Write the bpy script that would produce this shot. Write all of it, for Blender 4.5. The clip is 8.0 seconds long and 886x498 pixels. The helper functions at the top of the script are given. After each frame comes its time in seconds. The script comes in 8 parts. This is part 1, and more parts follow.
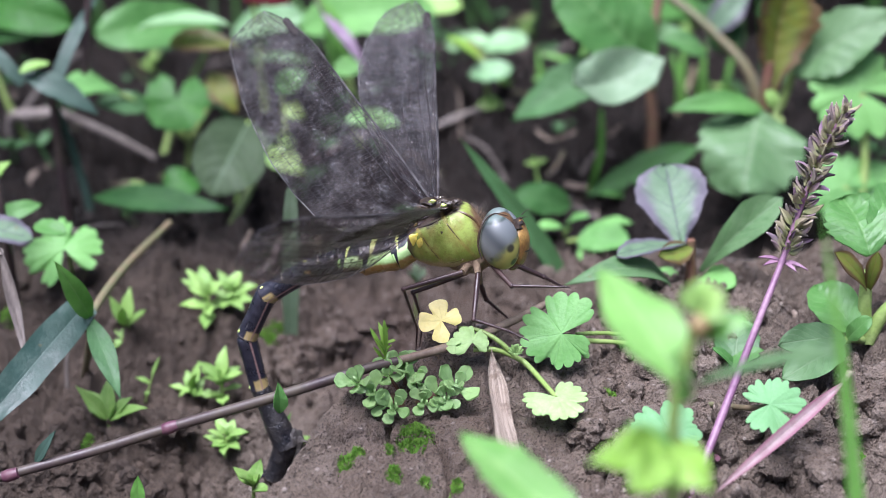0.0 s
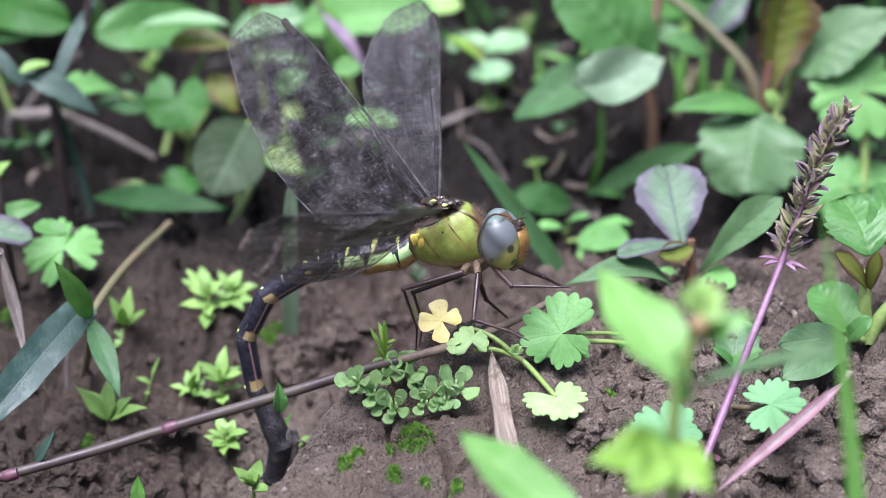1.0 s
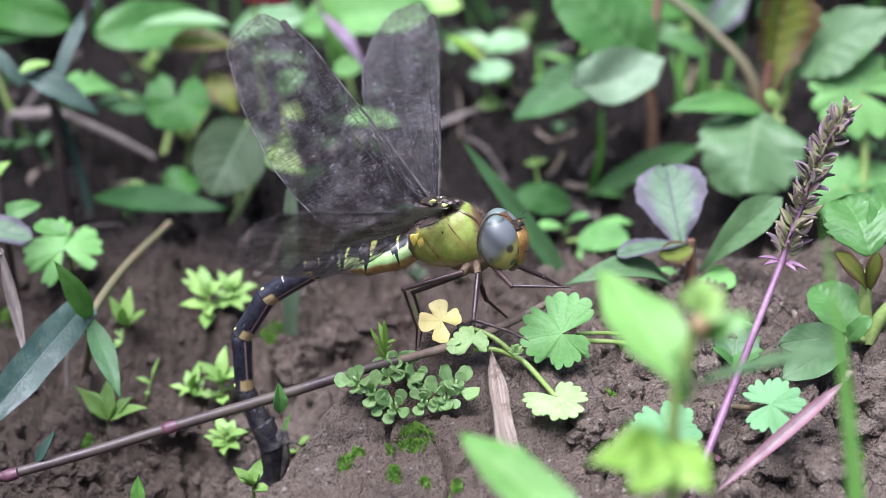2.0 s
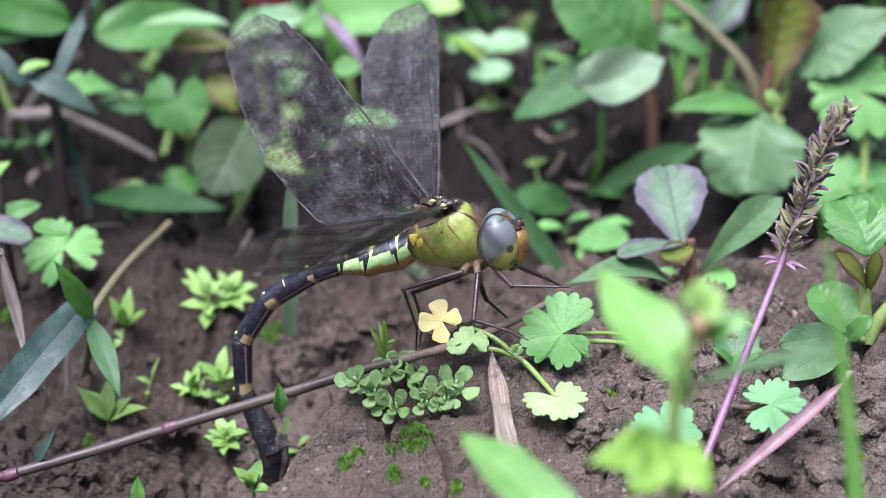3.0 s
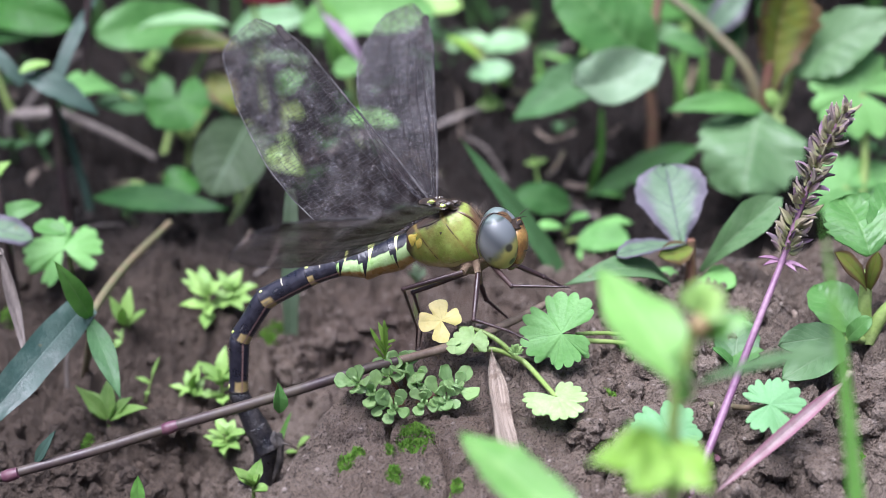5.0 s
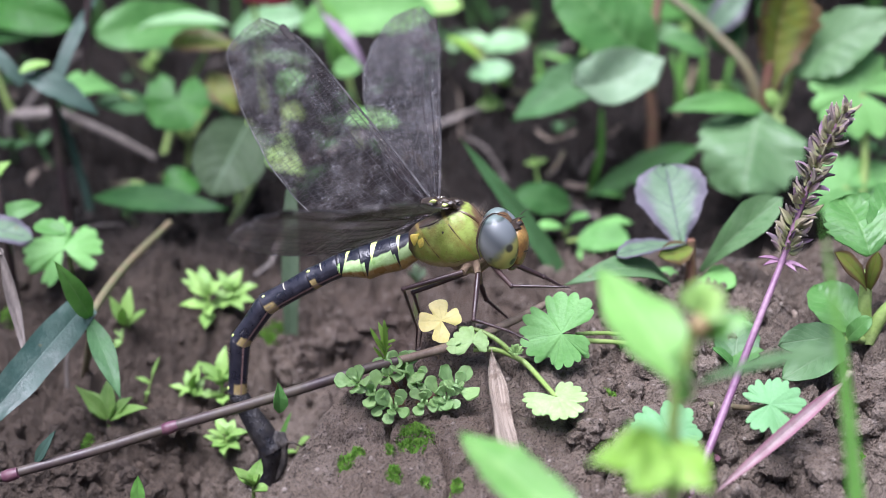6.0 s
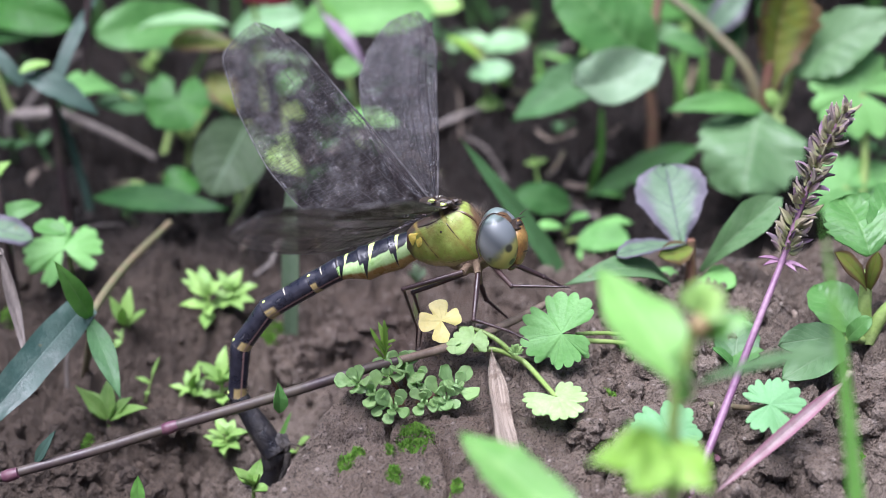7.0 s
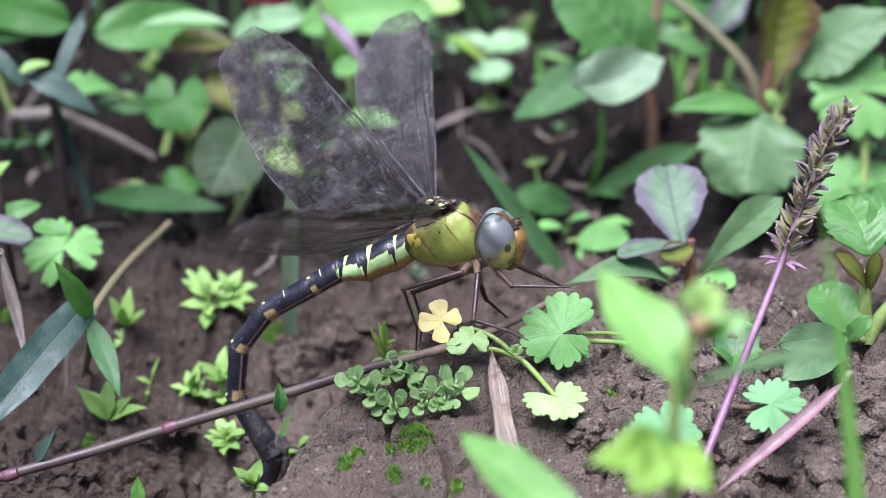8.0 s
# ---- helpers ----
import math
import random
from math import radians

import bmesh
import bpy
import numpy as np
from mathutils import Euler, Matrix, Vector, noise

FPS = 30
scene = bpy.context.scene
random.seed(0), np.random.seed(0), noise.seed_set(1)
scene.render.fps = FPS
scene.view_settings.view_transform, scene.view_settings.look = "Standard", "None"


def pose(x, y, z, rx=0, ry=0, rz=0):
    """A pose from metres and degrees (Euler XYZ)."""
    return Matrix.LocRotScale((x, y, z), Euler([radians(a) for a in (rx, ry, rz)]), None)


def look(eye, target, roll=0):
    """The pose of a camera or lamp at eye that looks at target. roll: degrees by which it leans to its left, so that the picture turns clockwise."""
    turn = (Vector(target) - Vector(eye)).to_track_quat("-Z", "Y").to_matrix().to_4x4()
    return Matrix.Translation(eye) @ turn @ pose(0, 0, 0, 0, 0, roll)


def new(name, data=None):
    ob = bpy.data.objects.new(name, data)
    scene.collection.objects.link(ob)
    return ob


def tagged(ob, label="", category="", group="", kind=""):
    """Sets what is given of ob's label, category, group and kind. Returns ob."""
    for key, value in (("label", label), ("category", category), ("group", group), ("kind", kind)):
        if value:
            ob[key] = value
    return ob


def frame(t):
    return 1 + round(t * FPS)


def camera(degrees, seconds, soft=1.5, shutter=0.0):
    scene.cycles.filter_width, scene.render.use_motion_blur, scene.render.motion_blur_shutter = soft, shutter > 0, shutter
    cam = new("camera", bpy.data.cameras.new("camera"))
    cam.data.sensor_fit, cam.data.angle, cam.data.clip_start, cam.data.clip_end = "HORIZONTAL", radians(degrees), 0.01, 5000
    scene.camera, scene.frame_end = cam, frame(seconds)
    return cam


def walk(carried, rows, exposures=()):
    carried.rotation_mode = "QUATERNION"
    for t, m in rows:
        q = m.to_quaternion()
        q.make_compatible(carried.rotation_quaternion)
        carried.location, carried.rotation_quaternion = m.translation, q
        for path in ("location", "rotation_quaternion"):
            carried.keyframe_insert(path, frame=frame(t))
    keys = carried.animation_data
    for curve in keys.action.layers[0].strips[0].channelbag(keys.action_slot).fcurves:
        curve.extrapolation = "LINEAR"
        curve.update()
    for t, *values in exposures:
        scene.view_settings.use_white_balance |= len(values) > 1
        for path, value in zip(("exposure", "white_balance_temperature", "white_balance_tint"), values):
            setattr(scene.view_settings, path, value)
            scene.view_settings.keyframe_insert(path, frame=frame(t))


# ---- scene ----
# Macro scene: a dragonfly laying eggs in a muddy bank among weeds. True size: the insect is about 75 mm long.
EYE = (0.0, -0.28285, 0.10295)
cam = camera(24.0, 8.0, soft=0.9)
cam.data.dof.use_dof = True
cam.data.dof.focus_distance = 0.300
cam.data.dof.aperture_fstop = 15.0
walk(cam, [(0.0, look(EYE, (0.0, 0.0, 0.0))), (8.0, look(EYE, (0.0, 0.0, 0.0)))],
     exposures=[(0.0, 1.38, 5740, 20.5), (8.0, 1.38, 5740, 20.5)])

# ---- light: bright overcast sky ----
world = bpy.data.worlds.new("sky")
scene.world = world
world.use_nodes = True
wn = world.node_tree
sky = wn.nodes.new("ShaderNodeTexSky")
sky.sky_type = "NISHITA"
sky.sun_disc = False
sky.sun_elevation, sky.sun_rotation = radians(69), radians(207)
sky.air_density, sky.dust_density = 1.0, 4.0
wn.nodes["Background"].inputs["Strength"].default_value = 0.060
wn.links.new(sky.outputs["Color"], wn.nodes["Background"].inputs["Color"])
sun = new("sun", bpy.data.lights.new("sun", "SUN"))
sun.data.energy, sun.data.angle, sun.data.color = 3.7, radians(40), (1.0, 0.985, 0.97)
sun.matrix_world = look((-0.16, -0.32, 0.93), (0, 0, 0))


# ---- materials ----
def node_mat(name):
    m = bpy.data.materials.new(name)
    m.use_nodes = True
    nt = m.node_tree
    return m, nt, nt.nodes["Principled BSDF"]


def add_node(nt, kind, **values):
    n = nt.nodes.new(kind)
    for key, value in values.items():
        n.inputs[key].default_value = value
    return n


def noise_tex(nt, vec, scale, detail=4.0, rough=0.6):
    n = add_node(nt, "ShaderNodeTexNoise", Scale=scale, Detail=detail, Roughness=rough)
    nt.links.new(vec, n.inputs["Vector"])
    return n.outputs["Fac"]


def math_node(nt, op, a, b=None, c=None):
    n = nt.nodes.new("ShaderNodeMath")
    n.operation = op
    for i, v in enumerate((a, b, c)):
        if v is None:
            continue
        if isinstance(v, (int, float)):
            n.inputs[i].default_value = v
        else:
            nt.links.new(v, n.inputs[i])
    return n.outputs[0]


def remap(nt, v, a, b, lo=0.0, hi=1.0):
    n = add_node(nt, "ShaderNodeMapRange")
    n.interpolation_type = "SMOOTHSTEP"
    nt.links.new(v, n.inputs["Value"])
    for key, val in (("From Min", a), ("From Max", b), ("To Min", lo), ("To Max", hi)):
        n.inputs[key].default_value = val
    return n.outputs["Result"]


def mix(nt, fac, a, b, kind="MIX"):
    n = nt.nodes.new("ShaderNodeMix")
    n.data_type, n.blend_type = "RGBA", kind
    for sock, v in ((n.inputs[0], fac), (n.inputs[6], a), (n.inputs[7], b)):
        if isinstance(v, (int, float)):
            sock.default_value = v
        elif isinstance(v, tuple):
            sock.default_value = (*v[:3], 1)
        else:
            nt.links.new(v, sock)
    return n.outputs[2]


def bump(nt, bsdf, height, strength, distance):
    b = add_node(nt, "ShaderNodeBump", Strength=strength, Distance=distance)
    nt.links.new(height, b.inputs["Height"])
    nt.links.new(b.outputs["Normal"], bsdf.inputs["Normal"])


def coords(nt, which="Object"):
    return nt.nodes.new("ShaderNodeTexCoord").outputs[which]


def split(nt, vec):
    s = nt.nodes.new("ShaderNodeSeparateXYZ")
    nt.links.new(vec, s.inputs[0])
    return s.outputs


def leaf_mat(name, base, second, vein, rough=0.45, palmate=False, edge=None, glow=0.38, laterals=7.0, veins=0.55, spec=0.48, mottle=1.0):
    """A leaf blade: mottling at three scales, a vein net along the blade's own coordinates, light passing through."""
    m, nt, p = node_mat(name)
    obj = coords(nt)
    geo = nt.nodes.new("ShaderNodeObjectInfo")
    broad = noise_tex(nt, obj, 110.0, 2.0)
    mott = noise_tex(nt, obj, 330.0)
    fine = noise_tex(nt, obj, 1900.0, 3.0)
    col = mix(nt, remap(nt, mott, 0.35, 0.68), base, second)
    col = mix(nt, remap(nt, broad, 0.36, 0.60, 0.0, 0.48 * mottle), col, tuple(c * k for c, k in zip(base, (0.66, 0.68, 0.62))))
    col = mix(nt, remap(nt, fine, 0.3, 0.75, 0.0, 0.30), col, tuple(c * 0.65 for c in base))
    col = mix(nt, math_node(nt, "MULTIPLY", geo.outputs["Random"], 0.40), col, tuple(min(1, c * k) for c, k in zip(second, (1.32, 1.28, 1.10))))
    uv = split(nt, coords(nt, "UV"))
    off = math_node(nt, "ABSOLUTE", math_node(nt, "SUBTRACT", uv[0], 0.5))
    wave = math_node(nt, "MULTIPLY", math_node(nt, "SUBTRACT", mott, 0.5), 0.2)
    if palmate:
        ray = math_node(nt, "ABSOLUTE", math_node(nt, "SUBTRACT", math_node(nt, "FRACT", math_node(nt, "MULTIPLY", uv[0], 7.0)), 0.5))
        main = remap(nt, math_node(nt, "MULTIPLY", math_node(nt, "ADD", ray, wave), uv[1]), 0.006, 0.024, 0.7, 0.0)
        lat = math_node(nt, "MULTIPLY", main, 0.0)
    else:
        main = remap(nt, off, 0.010, 0.034, 1.0, 0.0)
        bow = math_node(nt, "MULTIPLY", math_node(nt, "POWER", off, 1.25), 0.85)
        saw = math_node(nt, "FRACT", math_node(nt, "MULTIPLY", math_node(nt, "ADD", math_node(nt, "SUBTRACT", uv[1], bow), math_node(nt, "MULTIPLY", wave, 0.12)), laterals))
        lat = remap(nt, math_node(nt, "ABSOLUTE", math_node(nt, "SUBTRACT", saw, 0.5)), 0.015, 0.075, 0.6, 0.0)
    net = nt.nodes.new("ShaderNodeTexVoronoi")
    net.feature = "DISTANCE_TO_EDGE"
    net.inputs["Scale"].default_value = 900.0
    nt.links.new(obj, net.inputs["Vector"])
    mesh_ = remap(nt, net.outputs["Distance"], 0.02, 0.12, 1.0, 0.0)
    mask = math_node(nt, "MAXIMUM", main, lat)
    vor = nt.nodes.new("ShaderNodeTexVoronoi")
    vor.inputs["Scale"].default_value = 210.0
    nt.links.new(obj, vor.inputs["Vector"])
    speck = remap(nt, math_node(nt, "ADD", vor.outputs["Distance"], math_node(nt, "MULTIPLY", mott, 0.35)), 0.24, 0.17)
    col = mix(nt, math_node(nt, "MULTIPLY", speck, 0.45), col, (0.17, 0.13, 0.05))
    col = mix(nt, math_node(nt, "MULTIPLY", mesh_, 0.16 * veins), col, vein)
    col = mix(nt, math_node(nt, "MULTIPLY", mask, veins), col, vein)
    if edge:
        rim = remap(nt, math_node(nt, "ADD", off, math_node(nt, "MULTIPLY", mott, 0.24)), 0.32, 0.56)
        col = mix(nt, math_node(nt, "MULTIPLY", rim, 0.9), col, edge)
    nt.links.new(col, p.inputs["Base Color"])
    nt.links.new(remap(nt, math_node(nt, "MULTIPLY", math_node(nt, "ADD", mott, broad), 0.5), 0.36, 0.6, rough - 0.15, rough + 0.12), p.inputs["Roughness"])
    p.inputs["Specular IOR Level"].default_value = spec
    relief = math_node(nt, "ADD", math_node(nt, "MULTIPLY", fine, 0.45), math_node(nt, "MULTIPLY", mask, -0.28))
    bump(nt, p, math_node(nt, "ADD", relief, math_node(nt, "MULTIPLY", mott, 0.8)), 0.8, 0.00026)
    tr = nt.nodes.new("ShaderNodeBsdfTranslucent")
    nt.links.new(mix(nt, 0.35, col, (1.0, 1.0, 0.35), "MULTIPLY"), tr.inputs["Color"])
    mx = nt.nodes.new("ShaderNodeMixShader")
    mx.inputs[0].default_value = glow
    nt.links.new(p.outputs[0], mx.inputs[1])
    nt.links.new(tr.outputs[0], mx.inputs[2])
    nt.links.new(mx.outputs[0], nt.nodes["Material Output"].inputs[0])
    return m


def plain_mat(name, base, second, scale=400.0, rough=0.5, relief=0.4, depth=0.0002, stretch=(1, 1, 1), spec=0.5):
    m, nt, p = node_mat(name)
    mp = nt.nodes.new("ShaderNodeMapping")
    mp.inputs["Scale"].default_value = stretch
    nt.links.new(coords(nt), mp.inputs["Vector"])
    big, small = noise_tex(nt, mp.outputs[0], scale), noise_tex(nt, mp.outputs[0], scale * 6, 3.0)
    col = mix(nt, remap(nt, big, 0.32, 0.7), base, second)
    col = mix(nt, remap(nt, small, 0.35, 0.75, 0.0, 0.45), col, tuple(c * 0.55 for c in base))
    nt.links.new(col, p.inputs["Base Color"])
    nt.links.new(remap(nt, big, 0.3, 0.7, rough - 0.1, rough + 0.12), p.inputs["Roughness"])
    p.inputs["Specular IOR Level"].default_value = spec
    bump(nt, p, math_node(nt, "ADD", big, math_node(nt, "MULTIPLY", small, 0.6)), relief, depth)
    return m


FRESH = leaf_mat("fresh_leaf", (0.24, 0.45, 0.10), (0.35, 0.55, 0.17), (0.40, 0.55, 0.20), 0.42, laterals=5)
MID = leaf_mat("green_leaf", (0.072, 0.215, 0.048), (0.118, 0.295, 0.078), (0.19, 0.36, 0.12), 0.45, veins=0.38)
DARK = leaf_mat("dark_leaf", (0.028, 0.095, 0.026), (0.05, 0.135, 0.038), (0.07, 0.16, 0.055), 0.5, spec=0.2)
PALE = leaf_mat("pale_leaf", (0.090, 0.20, 0.076), (0.145, 0.265, 0.120), (0.26, 0.35, 0.21), 0.5, veins=0.35)
SILVER = leaf_mat("silvery_leaf", (0.21, 0.33, 0.20), (0.29, 0.40, 0.27), (0.36, 0.46, 0.32), 0.45, veins=0.3)
BLUE = leaf_mat("bluish_grass", (0.036, 0.078, 0.062), (0.062, 0.115, 0.092), (0.10, 0.16, 0.13), 0.48, laterals=0.0, veins=0.4)
GRASS = leaf_mat("grass_leaf", (0.115, 0.32, 0.055), (0.18, 0.41, 0.09), (0.25, 0.42, 0.14), 0.42, laterals=0.0)
NEARG = leaf_mat("sunlit_leaf", (0.17, 0.4, 0.09), (0.24, 0.48, 0.13), (0.4, 0.6, 0.25), 0.45, glow=0.45)
DEEP = leaf_mat("deep_green_leaf", (0.032, 0.130, 0.018), (0.050, 0.172, 0.030), (0.11, 0.26, 0.06), 0.5, spec=0.3, veins=0.4)
DULL = leaf_mat("dull_leaf", (0.055, 0.145, 0.05), (0.085, 0.20, 0.075), (0.14, 0.26, 0.12), 0.5, spec=0.35)
GREYG = leaf_mat("greyish_leaf", (0.043, 0.072, 0.034), (0.060, 0.095, 0.047), (0.16, 0.23, 0.14), 0.6, spec=0.2)
OLIVE = leaf_mat("olive_leaf", (0.23, 0.25, 0.035), (0.17, 0.27, 0.05), (0.28, 0.20, 0.08), 0.5, edge=(0.14, 0.075, 0.04))
PURPLE = leaf_mat("purplish_leaf", (0.120, 0.205, 0.125), (0.165, 0.27, 0.165), (0.080, 0.085, 0.105), 0.5, edge=(0.135, 0.110, 0.155), veins=0.6, laterals=3.2, spec=0.35, mottle=0.5)
LIMEG = leaf_mat("lime_green_leaf", (0.26, 0.50, 0.06), (0.34, 0.58, 0.11), (0.45, 0.6, 0.2), 0.45, glow=0.45)
MINT = leaf_mat("mint_leaf", (0.20, 0.40, 0.18), (0.30, 0.49, 0.27), (0.45, 0.6, 0.4), 0.45, veins=0.3)
YELLOW = leaf_mat("yellow_leaf", (0.96, 0.86, 0.28), (0.98, 0.93, 0.46), (0.88, 0.83, 0.36), 0.5, palmate=True, mottle=0.1, veins=0.25, glow=0.3)
LOBED = leaf_mat("lobed_leaf", (0.145, 0.36, 0.095), (0.215, 0.45, 0.15), (0.26, 0.49, 0.20), 0.52, palmate=True, veins=0.4, mottle=0.7, spec=0.28)
COOL = leaf_mat("cool_lobed_leaf", (0.15, 0.36, 0.15), (0.22, 0.45, 0.225), (0.27, 0.50, 0.26), 0.52, palmate=True, veins=0.4, mottle=0.6, spec=0.28)
LIME = leaf_mat("lime_leaf", (0.35, 0.56, 0.20), (0.47, 0.66, 0.31), (0.42, 0.62, 0.28), 0.52, palmate=True, veins=0.4, mottle=0.5, spec=0.28)
SUCC = leaf_mat("fleshy_leaf", (0.27, 0.49, 0.17), (0.40, 0.60, 0.28), (0.38, 0.55, 0.24), 0.34, laterals=0.0, veins=0.3, mottle=0.8)
PINK = leaf_mat("pink_grass", (0.36, 0.22, 0.26), (0.47, 0.36, 0.38), (0.46, 0.44, 0.36), 0.5, laterals=0.0, edge=(0.33, 0.15, 0.20), mottle=0.5)
MAUVE = leaf_mat("mauve_leaf", (0.27, 0.16, 0.27), (0.46, 0.37, 0.45), (0.6, 0.55, 0.58), 0.45, laterals=0.0)
CRIMSON = leaf_mat("crimson_leaf", (0.048, 0.004, 0.007), (0.066, 0.006, 0.010), (0.12, 0.03, 0.03), 0.7, spec=0.1)
def fibre_mat(name, base, second, dark):
    """A dried blade: long fibres and cracks along its length, blotches across."""
    m, nt, p = node_mat(name)
    mp = nt.nodes.new("ShaderNodeMapping")
    mp.inputs["Scale"].default_value = (38.0, 2.2, 1.0)
    nt.links.new(coords(nt, "UV"), mp.inputs["Vector"])
    fibre, blot = noise_tex(nt, mp.outputs[0], 1.0, 5.0), noise_tex(nt, coords(nt), 420.0)
    col = mix(nt, remap(nt, fibre, 0.36, 0.62), base, second)
    col = mix(nt, remap(nt, blot, 0.48, 0.68, 0.0, 0.7), col, dark)
    nt.links.new(col, p.inputs["Base Color"])
    p.inputs["Roughness"].default_value = 0.75
    p.inputs["Specular IOR Level"].default_value = 0.25
    bump(nt, p, math_node(nt, "ADD", fibre, math_node(nt, "MULTIPLY", blot, 0.6)), 1.0, 0.00045)
    return m


STRIP = fibre_mat("dried_strip", (0.23, 0.18, 0.135), (0.46, 0.385, 0.31), (0.15, 0.11, 0.08))
DEAD = plain_mat("dead_leaf", (0.17, 0.125, 0.095), (0.33, 0.27, 0.215), 800, 0.7, 1.0, stretch=(1, 1, 0.15))
GREYDEAD = plain_mat("withered_leaf", (0.12, 0.1, 0.088), (0.21, 0.18, 0.155), 500, 0.7, 0.7, stretch=(1, 1, 0.15))
STEMP = plain_mat("purple_stem", (0.050, 0.033, 0.035), (0.082, 0.068, 0.046), 120, 0.45, 0.3)
STEMV = plain_mat("violet_stem", (0.19, 0.09, 0.16), (0.27, 0.16, 0.22), 200, 0.45, 0.3)
NODEP = plain_mat("pink_node", (0.085, 0.026, 0.05), (0.11, 0.05, 0.06), 300, 0.45, 0.3)
STEMG = plain_mat("green_stem", (0.20, 0.30, 0.07), (0.28, 0.38, 0.12), 300, 0.45, 0.3)
STEMS = plain_mat("straw_stem", (0.15, 0.11, 0.075), (0.24, 0.185, 0.13), 300, 0.55, 0.4)
STEMD = plain_mat("dull_stem", (0.12, 0.13, 0.06), (0.17, 0.12, 0.07), 300, 0.55, 0.3)
STEMR = plain_mat("reddish_stem", (0.16, 0.07, 0.05), (0.14, 0.10, 0.05), 300, 0.5, 0.3)
MOSS = plain_mat("moss", (0.11, 0.26, 0.025), (0.20, 0.38, 0.05), 700, 0.7, 0.6)


def soil_mat():
    m, nt, p = node_mat("mud")
    obj = coords(nt)
    large, mid, fine, grit = (noise_tex(nt, obj, s, 5.0) for s in (22.0, 110.0, 650.0, 3200.0))
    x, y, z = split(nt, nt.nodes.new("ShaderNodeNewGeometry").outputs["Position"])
    # dry: pale crust zone by position; its fall-off also paints gully and bank shade
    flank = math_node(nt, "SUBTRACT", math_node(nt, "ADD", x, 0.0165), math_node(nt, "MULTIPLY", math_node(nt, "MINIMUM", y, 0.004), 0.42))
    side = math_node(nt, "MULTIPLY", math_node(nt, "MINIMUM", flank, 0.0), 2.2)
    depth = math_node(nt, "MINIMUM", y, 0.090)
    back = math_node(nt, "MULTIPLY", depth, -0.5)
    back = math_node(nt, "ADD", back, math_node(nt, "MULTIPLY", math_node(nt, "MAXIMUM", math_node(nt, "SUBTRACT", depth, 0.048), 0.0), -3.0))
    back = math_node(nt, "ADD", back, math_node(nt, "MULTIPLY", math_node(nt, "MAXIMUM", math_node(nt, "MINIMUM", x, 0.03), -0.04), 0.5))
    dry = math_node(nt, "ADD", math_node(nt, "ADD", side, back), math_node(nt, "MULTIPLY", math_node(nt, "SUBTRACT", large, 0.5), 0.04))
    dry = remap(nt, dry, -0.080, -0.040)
    dark_soil = mix(nt, remap(nt, large, 0.35, 0.65), (0.068, 0.0508, 0.0385), (0.140, 0.107, 0.083))
    # shade under the bank's weeds, painted as near-black soil beyond y 0.04
    bank_shade = mix(nt, remap(nt, large, 0.35, 0.65), (0.0080, 0.0061, 0.0050), (0.020, 0.0154, 0.0123))
    dark_soil = mix(nt, remap(nt, math_node(nt, "ADD", y, math_node(nt, "MULTIPLY", math_node(nt, "SUBTRACT", large, 0.5), 0.05)), 0.040, 0.075), dark_soil, bank_shade)
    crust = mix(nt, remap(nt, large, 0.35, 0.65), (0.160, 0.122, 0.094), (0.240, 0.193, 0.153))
    col = mix(nt, dry, dark_soil, crust)
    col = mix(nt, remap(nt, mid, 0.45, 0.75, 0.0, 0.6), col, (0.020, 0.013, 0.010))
    col = mix(nt, remap(nt, fine, 0.50, 0.66, 0.0, 0.6), col, mix(nt, dry, mix(nt, 0.5, dark_soil, (0.055, 0.042, 0.034)), (0.255, 0.210, 0.176)))
    col = mix(nt, remap(nt, grit, 0.51, 0.64, 0.0, 0.7), col, (0.022, 0.015, 0.012))
    sand = nt.nodes.new("ShaderNodeTexVoronoi")
    sand.inputs["Scale"].default_value = 520.0
    nt.links.new(obj, sand.inputs["Vector"])
    tint = split(nt, sand.outputs["Color"])[0]
    grain = math_node(nt, "MULTIPLY", remap(nt, sand.outputs["Distance"], 0.24, 0.12), math_node(nt, "GREATER_THAN", tint, 0.62))
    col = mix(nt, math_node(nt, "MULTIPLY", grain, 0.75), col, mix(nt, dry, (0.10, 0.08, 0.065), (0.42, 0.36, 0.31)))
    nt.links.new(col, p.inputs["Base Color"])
    nt.links.new(remap(nt, mid, 0.35, 0.65, 0.42, 0.8), p.inputs["Roughness"])
    p.inputs["Specular IOR Level"].default_value = 0.22
    h = math_node(nt, "ADD", math_node(nt, "MULTIPLY", fine, 0.7), math_node(nt, "MULTIPLY", grit, 0.35))
    bump(nt, p, math_node(nt, "ADD", h, math_node(nt, "MULTIPLY", grain, 0.12)), 1.0, 0.0032)
    return m


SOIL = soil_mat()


# ---- mesh helpers ----
def mesh_from(name, verts, faces, uvs=None, smooth=True):
    me = bpy.data.meshes.new(name)
    me.from_pydata([tuple(v) for v in verts], [], [tuple(f) for f in faces])
    if uvs is not None:
        layer = me.uv_layers.new(name="uv")
        idx = np.empty(len(me.loops), dtype=np.int32)
        me.loops.foreach_get("vertex_index", idx)
        layer.data.foreach_set("uv", np.asarray(uvs, dtype=np.float32)[idx].ravel())
    if smooth:
        me.polygons.foreach_set("use_smooth", [True] * len(me.polygons))
        me.set_sharp_from_angle(angle=radians(52))
    me.update()
    return me


